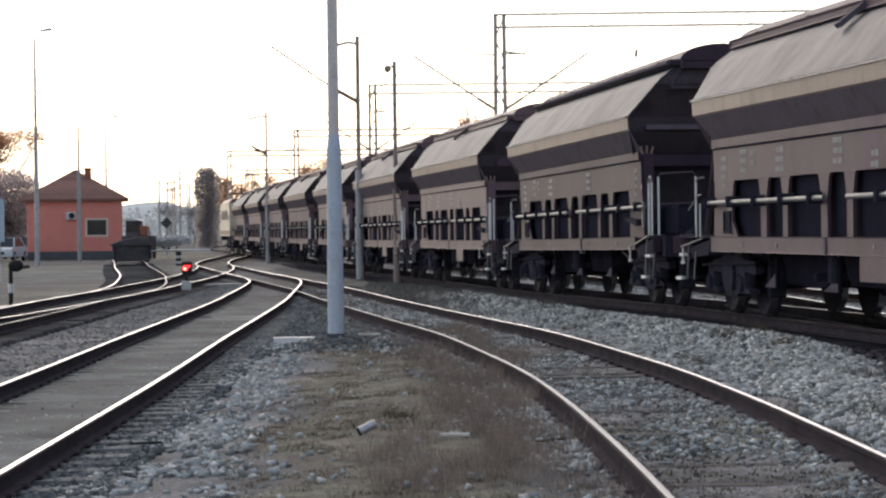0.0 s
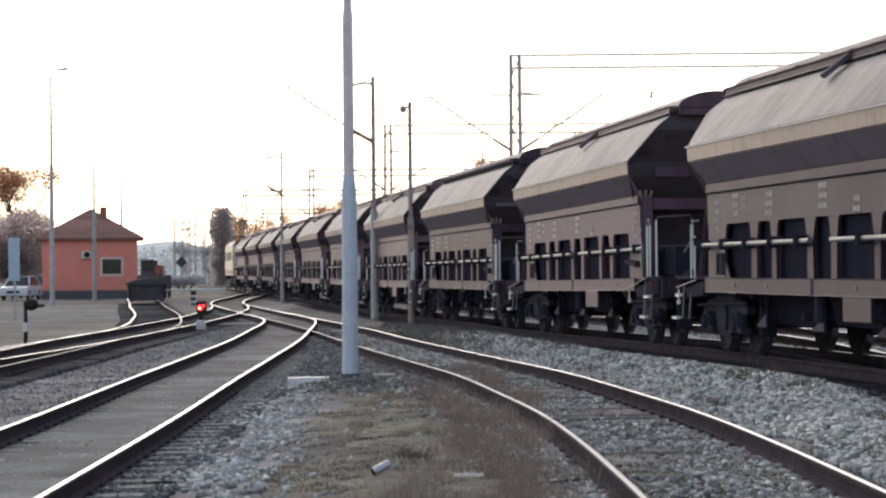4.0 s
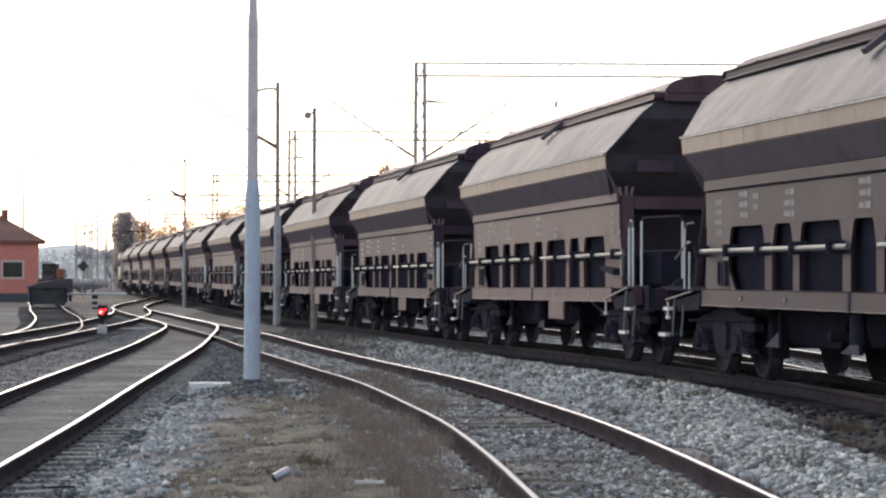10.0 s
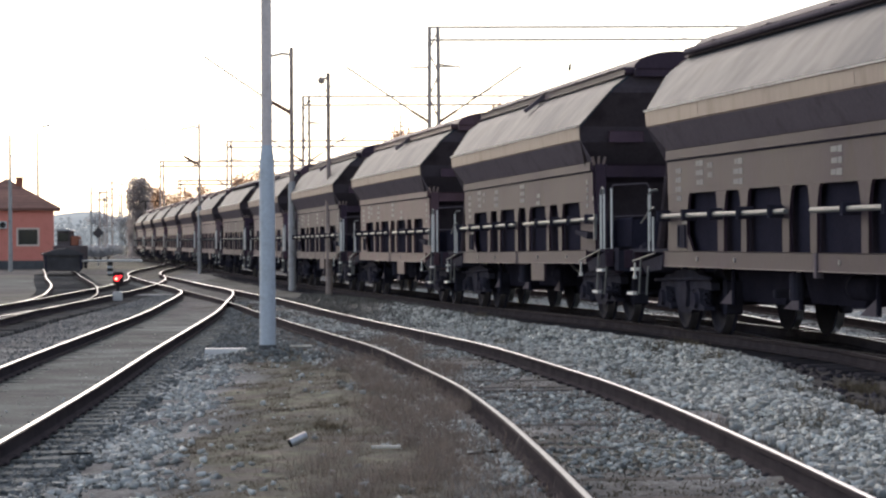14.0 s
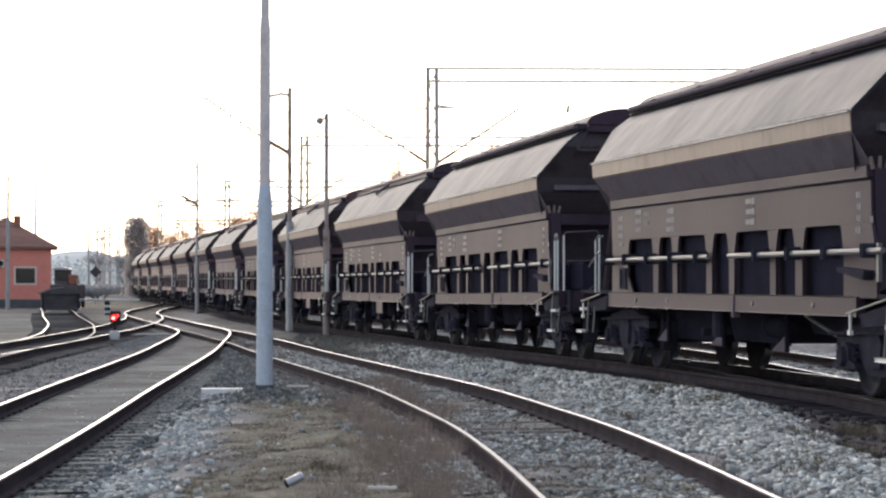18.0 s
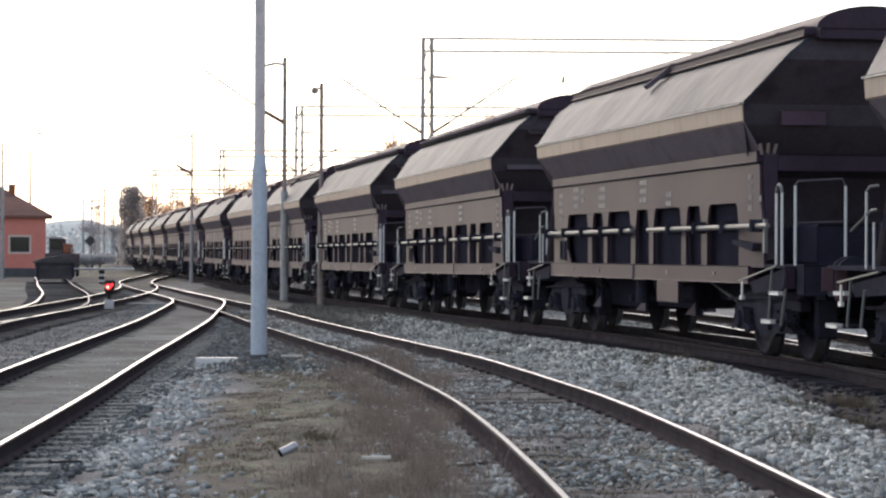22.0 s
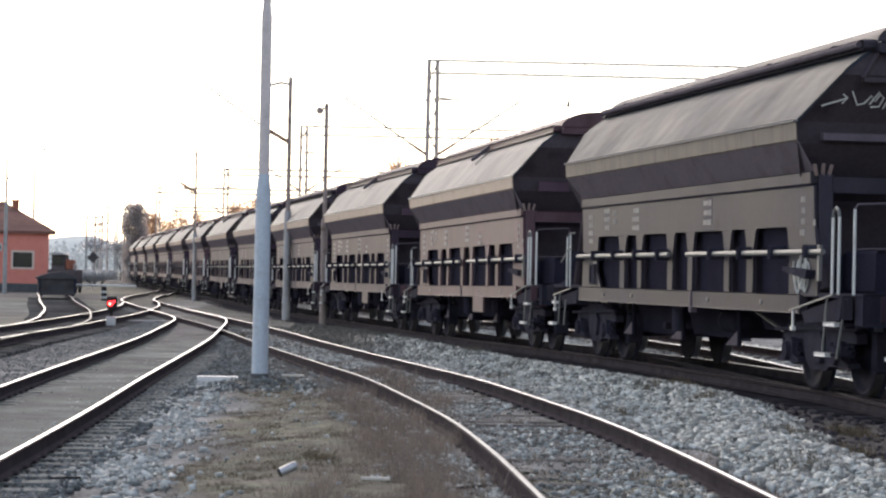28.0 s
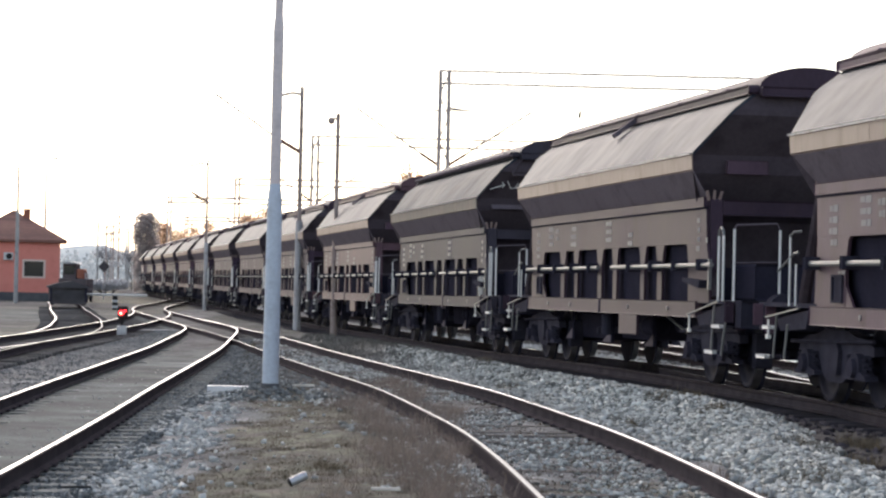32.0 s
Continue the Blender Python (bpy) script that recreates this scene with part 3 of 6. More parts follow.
    k.new(wide.outputs[0], pale_dark.inputs[1])
    c = pale_dark.outputs[0]
    mul = n.new("ShaderNodeVectorMath")
    mul.operation = "MULTIPLY"
    k.new(c, mul.inputs[0])
    k.new(mottle.outputs[0], mul.inputs[1])
    k.new(mul.outputs[0], base.inputs["Base Color"])
    bp = n.new("ShaderNodeBump")
    bp.inputs["Strength"].default_value, bp.inputs["Distance"].default_value = 0.7, 0.03
    k.new(noisy(28, 8), bp.inputs["Height"])
    k.new(bp.outputs[0], base.inputs["Normal"])
    ob = new("ground", raw_mesh("ground", np.stack([X, Y, Z], -1).reshape(-1, 3), faces, m, 4))
    q = from_line(X, Y)
    l, r = LEFT_LINE(np.clip(Y, 3, 100)), RIGHT_LINE(np.clip(Y, 3, 100))
    grav = soft_step(-0.25, 0.3, q - heap_edge(Y)) * soft_step(0.7, 1.1, X - r) * (1 - 0.9 * soft_step(42, 62, Y)) + (1 - soft_step(0.55, 0.95, np.abs(X - r))) * 0.85 + (1 - soft_step(1.1, 1.7, np.abs(X - l))) * 0.7
    grav = grav + 0.85 * (1 - soft_step(0.85, 1.3, r - X)) * soft_step(0.7, 0.8, r - X) * (1 - soft_step(38, 46, Y)) + 0.85 * soft_step(1.0, 1.5, X - l) * (1 - soft_step(1.9, 2.8, X - l)) * (1 - soft_step(28, 40, Y)) + 0.55 * (1 - soft_step(-1.7, -1.0, X - l)) * soft_step(-9.6, -8.6, X) + 0.95 * (1 - soft_step(-1.8, -1.2, q))
    turf_z = soft_step(1.95, 2.6, X - l - 0.25 * np.sin(Y * 0.9)) * soft_step(0.9, 1.65, r - X + 0.2 * np.sin(Y * 0.7)) * (1 - soft_step(40, 65, Y)) * 0.95
    turf_z = turf_z + 0.5 * (np.abs(X - r) < 0.7) * np.exp(-((Y - 18.5) / 1.2) ** 2) + 0.5 * (1 - soft_step(-10.4, -9.2, X)) * (1 - 0.8 * np.exp(-(((X + 15) / 3.2) ** 4 + ((Y - 98) / 13) ** 4))) + 0.45 * soft_step(140, 165, Y)
    sandy = (1 - soft_step(0.7, 1.0, np.abs(X - l))) * (1 - soft_step(48, 66, Y)) + 0.75 * np.exp(-(((X + 16.5) / 3.6) ** 4 + ((Y - 108) / 17) ** 4))
    turf_z = turf_z + 0.30 * (1 - soft_step(0.6, 0.95, np.abs(X - r)))
    oily = np.exp(-((q - 0.35) / 1.3) ** 6)
    oily = np.maximum(oily, 0.95 * (1 - soft_step(-0.3, 0.2, q - heap_edge(Y))) * soft_step(0, 0.5, q) * (1 - soft_step(40, 60, Y)))
    for line, y0, y1, amount in ((MID_LINE, 40, 104, 0.62), (SIDING, 50, 135, 0.55), (LEFT_LINE, 58, 120, 0.6), (RIGHT_LINE, 66, 98, 0.55)):
        at = line(np.clip(Y, 25, 118))
        oily = np.maximum(oily, amount * (1 - soft_step(0.8, 1.5, np.abs(X - at))) * soft_step(y0 - 8, y0 + 4, Y) * (1 - soft_step(y1 - 12, y1, Y)))
    for y0, y1, amount in ((126, 160, 0.62), (58, 90, 0.5)):                      # dark cinders round the hut and the switch stand
        oily = np.maximum(oily, amount * (1 - soft_step(-12.5, -10.0, X)) * soft_step(y0, y0 + 6, Y) * (1 - soft_step(y1 - 6, y1, Y)))
    col = np.stack([np.clip(grav, 0, 1), np.clip(turf_z, 0, 1), np.clip(oily, 0, 1), np.clip(sandy, 0, 1)], -1).reshape(-1, 4)
    at = ob.data.attributes.new("zone", "FLOAT_COLOR", "POINT")
    at.data.foreach_set("color", col.astype(np.float32).ravel())
    ob.data.polygons.foreach_set("use_smooth", np.ones(len(faces), bool))
    tagged(ob, "bare yard ground of gravel, dirt and dry turf", "ground", kind="structure")


build_ground()


def stones(name, label, places, sizes, material, seed, sink=0.35):
    """Loose ballast: angular lumps, each a twisted block of its own."""
    rng = np.random.default_rng(seed)
    n = len(places)
    sizes = sizes[:n]
    cube = np.array([(x, y, z) for z in (-1, 1) for y in (-1, 1) for x in (-1, 1)], float)
    quads = np.array([(0, 2, 3, 1), (4, 5, 7, 6), (0, 1, 5, 4), (2, 6, 7, 3), (0, 4, 6, 2), (1, 3, 7, 5)])
    v = cube[None] * (1 + rng.uniform(-0.75, 0.35, (n, 8, 3)))
    v = v * (np.stack([np.ones(n), rng.uniform(0.5, 1, n), rng.uniform(0.35, 0.8, n)], -1) * sizes[:, None] * 0.5)[:, None, :]
    a, b = rng.uniform(0, 6.283, n), rng.uniform(-1.1, 1.1, n)
    ca, sa, cb, sb = np.cos(a), np.sin(a), np.cos(b), np.sin(b)
    y2, z2 = v[..., 1] * cb[:, None] - v[..., 2] * sb[:, None], v[..., 1] * sb[:, None] + v[..., 2] * cb[:, None]
    x3, y3 = v[..., 0] * ca[:, None] - y2 * sa[:, None], v[..., 0] * sa[:, None] + y2 * ca[:, None]
    z = ground_height(places[:, 0], places[:, 1]) + sizes * (0.35 - sink)
    w = np.stack([x3 + places[:, :1], y3 + places[:, 1:2], z2 + z[:, None]], -1).reshape(-1, 3)
    f = (quads[None] + 8 * np.arange(n)[:, None, None]).reshape(-1, 4)
    return tagged(new(name, raw_mesh(name, w, f, M[material], 4)), label, "ballast", kind="stuff")


def spread(n, y0, y1, low, high, seed, power=1.6):
    """n places between two curves x(y), denser towards the camera."""
    rng = np.random.default_rng(seed)
    y = y0 + (y1 - y0) * rng.random(n) ** power
    a, b = low(y), high(y)
    return np.stack([a + (b - a) * rng.random(n), y], -1)


train_x = lambda y: P0[0] + SLOPE * (y - P0[1])
R = np.random.default_rng(8)
def bare(p):
    """Keeps stones to the patches that grass and dirt leave free."""
    keep = np.sin(p[:, 1] * 1.1 + 0.8) + 0.9 * np.sin(p[:, 1] * 0.47 + p[:, 0] * 2.3) + 0.5 * np.sin(p[:, 0] * 4 - p[:, 1]) + R.normal(0, 0.8, len(p)) > -0.15
    return p[keep]


def clustered(p):
    """Keeps stones to loose drifts, with trodden dirt between them."""
    wave = np.sin(p[:, 0] * 5.3 + p[:, 1] * 0.9) + np.sin(p[:, 1] * 1.7 - p[:, 0] * 2.1) + 0.8 * np.sin(p[:, 1] * 4.1 + p[:, 0] * 7)
    return p[wave + R.normal(0, 0.6, len(p)) > -0.15]


def thinning(p):
    """The heap peters out with distance, with a ragged edge."""
    ragged = 47 + 5 * np.sin(p[:, 0] * 1.9) + R.normal(0, 3.5, len(p))
    return p[p[:, 1] < ragged]


def clear_of(p, *spots, wide=0.4, deep=1.3):
    """Leaves the ground round some spots free."""
    far = np.ones(len(p), bool)
    for x, y in spots:
        far &= ((p[:, 0] - x) / wide) ** 2 + ((p[:, 1] - y) / deep) ** 2 > 1
    return p[far]


stones("pale_ballast", "heaped pale grey crushed stone beside the running line", thinning(spread(44000, 12.6, 58, lambda y: RIGHT_LINE(y) + 0.98 + 0.14 * np.sin(y * 1.3) * np.sin(y * 0.37), lambda y: train_x(y) - heap_edge(y) + 0.12 * np.sin(y * 2.3), 1, 1.6)), 0.026 + 0.058 * R.random(44000) ** 1.6, "stone", 2, 0.15)
stones("crib_ballast", "grey stones between half-buried wooden ties", bare(spread(16000, 12.6, 70, lambda y: RIGHT_LINE(y) - 0.68, lambda y: RIGHT_LINE(y) + 0.68, 3)), 0.016 + 0.045 * R.random(16000) ** 2, "stone", 4, 0.2)
place = spread(12800, 12.6, 37, lambda y: LEFT_LINE(y), lambda y: LEFT_LINE(y), 5, 1.3)
place[:, 0] += 1.12 + np.abs(R.normal(0, 0.52, 12800)) * (1.15 - 0.02 * place[:, 1])
stones("shoulder_ballast", "pale and blue-grey stones along the tie ends", clustered(place[:9500]), 0.020 + 0.058 * R.random(9500) ** 2, "stone", 6, 0.3)
stones("pale_chunks", "larger whitish stones among the shoulder ballast", clustered(place[9800:]), R.uniform(0.03, 0.08, 3000), "stone_pale", 19, 0.15)
stones("gravel_by_rail", "scattered stones at the edge of dry turf", clustered(clear_of(spread(4200, 12.6, 40, lambda y: RIGHT_LINE(y) - 1.5 + 0.25 * np.sin(y * 0.9), lambda y: RIGHT_LINE(y) - 0.85, 7, 1.2), (0.08, 17.6), wide=0.25, deep=0.6)), 0.016 + 0.05 * R.random(4200) ** 1.6, "stone", 8, 0.25)
stones("turf_gravel", "single stones lying in dry turf", clear_of(spread(800, 12.6, 42, lambda y: LEFT_LINE(y) + 1.6, lambda y: RIGHT_LINE(y) - 1.0, 9), (0.08, 17.6), (-0.58, 18.4), wide=0.2, deep=0.5), 0.010 + 0.060 * R.random(800) ** 3, "stone_pale", 10, 0.2)
stones("cess_ballast", "dark blue-grey worn ballast between tracks", spread(12000, 22, 85, lambda y: np.maximum(MID_LINE(y) + 0.9, -9.5), lambda y: LEFT_LINE(y) - 1.15, 11, 1.2), R.uniform(0.02, 0.05, 12000), "stone_dark", 12, 0.42)
stones("stone_trail", "trail of whitish stones along the edge of dry turf", spread(620, 19.0, 36, lambda y: LEFT_LINE(y) + 1.62 + 0.12 * np.sin(y * 1.1), lambda y: LEFT_LINE(y) + 1.95 + 0.12 * np.sin(y * 1.1), 71, 1.0), 0.02 + 0.05 * R.random(620) ** 2, "stone_pale", 72, 0.2)
stones("tie_end_gravel", "small grey stones between the tie ends", spread(5600, 12.6, 40, lambda y: LEFT_LINE(y) + 0.84, lambda y: LEFT_LINE(y) + 1.40, 53, 1.9), R.uniform(0.022, 0.062, 5600), "stone_dark", 54, -0.12)
stones("tie_ballast", "grey ballast between concrete ties", spread(500, 12.6, 45, lambda y: LEFT_LINE(y) - 1.3, lambda y: LEFT_LINE(y) + 1.2, 13), R.uniform(0.015, 0.035, 500), "stone", 14, 0.3)
stones("junction_gravel", "blue-grey gravel where two tracks meet", clear_of(spread(9000, 33, 68, lambda y: LEFT_LINE(y) + 0.85, lambda y: np.maximum(RIGHT_LINE(y) - 0.85, LEFT_LINE(y) + 1.2), 37, 1.0), (-2.13, 36.2), (-1.06, 35.9), wide=0.42, deep=0.9), R.uniform(0.03, 0.09, 9000), "stone_dark", 38, 0.25)
stones("oily_ballast", "black oil-soaked ballast under the train", spread(11000, 12.6, 120, lambda y: train_x(y) - heap_edge(y) - 0.1, lambda y: train_x(y) + 0.75, 15, 1.2), R.uniform(0.04, 0.08, 11000), "stone_oily", 16, 0.35)
stones("back_ballast", "pale ballast behind the running line", spread(34000, 18, 85, lambda y: train_x(y) + 1.0, lambda y: train_x(y) + 6.5, 17, 1.2), R.uniform(0.05, 0.1, 34000), "stone_pale", 18, 0.3)


def tufts(name, label, places, tall, material, seed, blades=9, wide=0.006, splay=0.6):
    """Dry grass: thin bent blades in clumps."""
    rng = np.random.default_rng(seed)
    tall = tall[:len(places)]
    n = len(places) * blades
    root = np.repeat(places, blades, 0) + rng.normal(0, 0.035, (n, 2))
    h = np.repeat(tall, blades) * rng.uniform(0.5, 1.1, n)
    a, s = rng.uniform(0, 6.283, n), rng.uniform(0.1, splay, n)
    z = ground_height(root[:, 0], root[:, 1]) - 0.01
    dx, dy = np.cos(a), np.sin(a)
    b = np.stack([root[:, 0], root[:, 1], z], -1)
    side = np.stack([-dy * wide, dx * wide, np.zeros(n)], -1)
    mid = b + np.stack([dx * s * h * 0.35, dy * s * h * 0.35, h * 0.6], -1)
    tip = b + np.stack([dx * s * h, dy * s * h, h * (1 - 0.25 * s)], -1)
    v = np.stack([b - side, b + side, mid + side * 0.7, mid - side * 0.7, tip], 1).reshape(-1, 3)
    o = 5 * np.arange(n)[:, None]
    f = np.concatenate([o + np.array([[0, 1, 2]]), o + np.array([[0, 2, 3]]), o + np.array([[3, 2, 4]])], 0)
    return tagged(new(name, raw_mesh(name, v, f, M[material], 3)), label, "grass", kind="stuff")


tufts("dry_turf", "flattened brown winter turf", clear_of(spread(9000, 12.6, 55, lambda y: LEFT_LINE(y) + 2.0 + 0.5 * np.sin(y * 1.7) * np.cos(y * 0.45), lambda y: RIGHT_LINE(y) - 0.95, 21), (0.08, 17.75), (-0.58, 18.55), wide=0.15, deep=0.28), R.uniform(0.010, 0.030, 9000), "dry_grass", 22, 12, 0.003, 3.0)
tufts("rail_side_weeds", "dry brown weeds between the rail and the stone heap", spread(520, 12.6, 48, lambda y: RIGHT_LINE(y) + 0.84, lambda y: RIGHT_LINE(y) + 1.2, 57, 1.2), R.uniform(0.03, 0.12, 520), "weed", 58, 9, 0.003, 1.5)
tufts("rail_weeds", "dry weeds hugging the rail", spread(380, 12.6, 45, lambda y: RIGHT_LINE(y) - 1.25, lambda y: RIGHT_LINE(y) - 0.82, 23, 1.2), R.uniform(0.05, 0.14, 380), "weed", 24, 9, 0.003, 1.4)
clumps = np.array([(0.80, 29.3), (0.62, 26.6), (0.35, 24.6), (0.05, 26.2), (-0.1, 28.6), (-0.33, 31.0), (0.35, 31.5), (0.1, 22.6), (0.35, 21.0), (0.26, 19.6), (0.55, 18.2), (0.2, 17.3), (-0.27, 17.7), (0.5, 16.2), (-0.1, 15.6), (0.45, 34.5), (0.2, 38.5), (0.62, 22.6)])
size = len(clumps) * 130
tufts("tall_weeds", "soft clouds of reddish dead weed stems", clear_of(np.repeat(clumps, 130, 0) + R.normal(0, 1, (size, 2)) * (0.17, 0.75), (0.08, 17.6), (-0.58, 18.4), wide=0.25, deep=0.9), 0.04 + 0.24 * R.random(size) ** 1.6, "weed", 26, 12, 0.0016, 2.0)
knots = np.repeat(spread(420, 13, 44, lambda y: LEFT_LINE(y) + 2.1, lambda y: RIGHT_LINE(y) - 1.1, 75, 1.2), 14, 0)
tufts("turf_knots", "small dark knots of matted dead grass", clear_of(knots + R.normal(0, 1, (len(knots), 2)) * (0.07, 0.16), (0.08, 17.75), (-0.58, 18.6), wide=0.16, deep=0.5), 0.012 + 0.045 * R.random(len(knots)), "matted", 76, 9, 0.0022, 2.6)
tufts("crib_grass", "grass growing between the ties", spread(3000, 12.6, 60, lambda y: RIGHT_LINE(y) - 0.65, lambda y: RIGHT_LINE(y) + 0.65, 27), R.uniform(0.015, 0.045, 3000), "dry_grass", 28, 8)
tufts("junction_weeds", "low dark weeds in the gravel between tracks", clear_of(spread(800, 34, 64, lambda y: LEFT_LINE(y) + 1.3, lambda y: np.maximum(RIGHT_LINE(y) - 1.0, LEFT_LINE(y) + 1.35), 39, 1.0), (-2.13, 36.2), (-1.06, 35.9), wide=0.42, deep=0.9), R.uniform(0.03, 0.09, 800), "dry_grass", 40, 9, 0.006, 1.6)
tufts("scrub", "low grey-brown scrub past the stone heap", spread(1300, 43, 72, lambda y: RIGHT_LINE(y) + 1.0, lambda y: train_x(y) - 1.7, 41, 1.0), R.uniform(0.04, 0.16, 1300), "scrub", 42, 10, 0.006, 1.6)
knots = np.concatenate([spread(13, 18, 46, lambda y: RIGHT_LINE(y) + 1.3, lambda y: train_x(y) - 2.0, 29), [(3.9, 30.9), (3.72, 21.7)]])
knots = np.repeat(knots, 34, 0) + R.normal(0, 1, (15 * 34, 2)) * (0.10, 0.32)
tufts("heap_weeds", "small dark dead weeds on the stone heap", knots, 0.03 + 0.16 * R.random(len(knots)), "matted", 30, 12, 0.002, 1.8)

tufts("dead_clump", "dark dead weed clump on the turf", np.array([(-0.36, 20.9)] * 46) + R.normal(0, 1, (46, 2)) * (0.075, 0.2), R.uniform(0.03, 0.10, 46), "matted", 33, 14, 0.0025, 2.4)

# ---------------------------------------------------------------- tracks
HEAD = [(-0.066, -0.149), (0.066, -0.149), (0.066, -0.138), (0.012, -0.122), (0.009, -0.045), (0.034, -0.034), (0.036, -0.009), (0.021, -0.002), (0.011, 0.0), (-0.011, 0.0), (-0.021, -0.002), (-0.036, -0.009), (-0.034, -0.034), (-0.009, -0.045), (-0.012, -0.122), (-0.066, -0.138)]


def rail_along(points, head, parent):
    """Sweeps the rail's section along points (x, y, z)."""
    p = np.array(points, float)
    d = np.gradient(p[:, :2], axis=0)
    d /= np.linalg.norm(d, axis=1)[:, None]
    across = np.stack([d[:, 1], -d[:, 0]], -1)
    k, sh = len(HEAD), Shape()
    verts = [(q[0] + a[0] * u, q[1] + a[1] * u, q[2] + w) for q, a in zip(p, across) for u, w in HEAD]
    sh.add(verts, [])
    for i in range(len(p) - 1):
        for j in range(k):
            sh.f.append((i * k + j, i * k + (j + 1) % k, (i + 1) * k + (j + 1) % k, (i + 1) * k + j))
            sh.m.append(1 if 7 <= j <= 9 else 2 if 5 <= j <= 11 else 0)
    me = bpy.data.meshes.new("rail")
    me.from_pydata(sh.v, [], sh.f)
    me.materials.append(M["rail_web"])
    me.materials.append(M[head])
    me.materials.append(M["rail_side"])
    me.polygons.foreach_set("material_index", sh.m)
    me.update()
    return part("rail", me, head, parent)


def tie_mesh(concrete):
    sh = Shape()
    if concrete:
        sh.prism([(-1.25, -0.33), (1.25, -0.33), (1.22, -0.155), (0.45, -0.165), (0.35, -0.185), (-0.35, -0.185), (-0.45, -0.165), (-1.22, -0.155)], -0.125, 0.125)
        return sh.mesh("concrete_tie", "concrete_tie")
    sh.box(-1.28, 1.28, -0.12, 0.12, -0.31, -0.158, 0.02)
    return sh.mesh("wooden_tie", "wood_tie")


TIES = {"concrete_tie": tie_mesh(True), "wooden_tie": tie_mesh(False)}
CLIP = Shape().box(-0.10, 0.10, -0.05, 0.05, -0.16, -0.128, 0.01).mesh("clip", "rail_web")


def track(name, label, line, y0, y1, tie, head=("rail_head", "rail_head"), ties_to=None, step=0.6, raised=None, clips_to=0):
    ob = tagged(new(name), label, "railway track", kind="structure")
    ys = np.concatenate([np.arange(y0, min(y1, 60), 0.5), np.arange(max(y0, 60), y1 + 0.1, 1.0)])
    xs = line(ys)
    d = np.stack([np.gradient(xs, ys), np.ones_like(ys)], -1)
    d /= np.linalg.norm(d, axis=1)[:, None]
    for side, h in ((-0.7525, head[0]), (0.7525, head[1])):
        x, y = xs + d[:, 1] * side, ys - d[:, 0] * side
        rail_along(np.stack([x, y, rail_height(xs, ys)], -1), h, ob)
    rnd = random.Random(len(name) * 7 + int(y0))
    y = max(y0, -12)
    while y < (ties_to or y1):
        x = float(line(y))
        slope = float(line(y + 0.2) - line(y - 0.2)) / 0.4
        t = part(tie, TIES[tie], None, ob)
        z = float(rail_height(x, y))
        t.matrix_basis = pose(x, y, z + rnd.uniform(-0.008, 0.0) - (rnd.uniform(-0.008, 0.022) if tie == "wooden_tie" else 0), 0, 0, math.degrees(-math.atan(slope)) + rnd.uniform(-0.8, 0.8))
        if y < clips_to:
            for side in (-0.7525, 0.7525):
                c = part("clip", CLIP, None, ob)
                c.matrix_basis = pose(x + side, y, z, 0, 0, math.degrees(-math.atan(slope)))
        y += step / math.hypot(1, slope) * (1 + rnd.uniform(-0.02, 0.02))
    return ob


track("track_1", "sidings track on pale concrete ties with polished rails", LEFT_LINE, -60, 180, "concrete_tie", ties_to=105, clips_to=34)
track("track_2", "curved siding on buried wooden ties with a dull inner rail", RIGHT_LINE, -60, 99, "wooden_tie", ("rail_dull", "rail_head"), ties_to=88, clips_to=36)
track("track_3", "yard track joining from beside the orange hut", MID_LINE, 22, 109, "wooden_tie", ties_to=98)
track("track_4", "short siding ending at a low dark wagon", SIDING, 22, 139, "wooden_tie", ("rail_head", "rail_dull"), ties_to=132, step=0.65)
track("track_5", "track diverging behind the running line", BACK_LINE, 9, 198, "wooden_tie", ties_to=110, step=0.65)


def running_line():
    ob = tagged(new("track_6"), "oil-black main line that carries the hopper train", "railway track", kind="structure")
    ss = np.concatenate([np.arange(-210, -20, 5.0), np.arange(-20, 60, 1.0), np.arange(60, 430, 3.0)])
    pts = np.array([line_point(s) for s in ss])
    for side, h in ((-0.7525, "rail_brown"), (0.7525, "rail_head")):
        x, y = pts[:, 0] + np.cos(pts[:, 2]) * side, pts[:, 1] + np.sin(pts[:, 2]) * side
        rail_along(np.stack([x, y, rail_height(pts[:, 0], pts[:, 1])], -1), h, ob)
    blade = [(*(P0 + U * q + N * (0.12 - 0.0007 * (6 - q) ** 2 - 0.062 * (6 - q))), 0.0) for q in np.arange(6, -16.1, -1.0)]      # switch blade of the turnout behind
    rail_along([(x, y, float(rail_height(x, y)) - 0.01) for x, y, _ in blade], "rail_brown", ob)
    oily = Shape().box(-1.28, 1.28, -0.12, 0.12, -0.31, -0.158, 0.02).mesh("oily_tie", "tie_oily")
    for i in range(200):
        x, y, a = line_point(-22 + 0.62 * i)
        t = part("wooden_tie", oily, None, ob)
        t.matrix_basis = pose(x, y, float(rail_height(x, y)), 0, 0, math.degrees(a))


running_line()

# ---------------------------------------------------------------- hopper wagons
PITCH, HALF = 16.68, 6.135
OPENINGS = ((-5.36, -3.89), (-3.62, -2.84), (-2.61, -1.07), (-0.83, -0.03), (0.24, 1.75), (1.98, 2.78), (3.07, 4.60))
ROOF = [(1.5, 3.08), (1.10, 3.60), (1.03, 3.67), (0.74, 3.89)]
FLARE = ((2.82, -0.04), (3.08, 0.0), (3.60, 0.42), (3.89, 0.32), (4.3, 0.30))     # how far the ends lean out, by height


def build_wheelset():
    sh = Shape()
    sh.tube((-0.98, 0, 0), (0.98, 0, 0), 0.075, n=10)
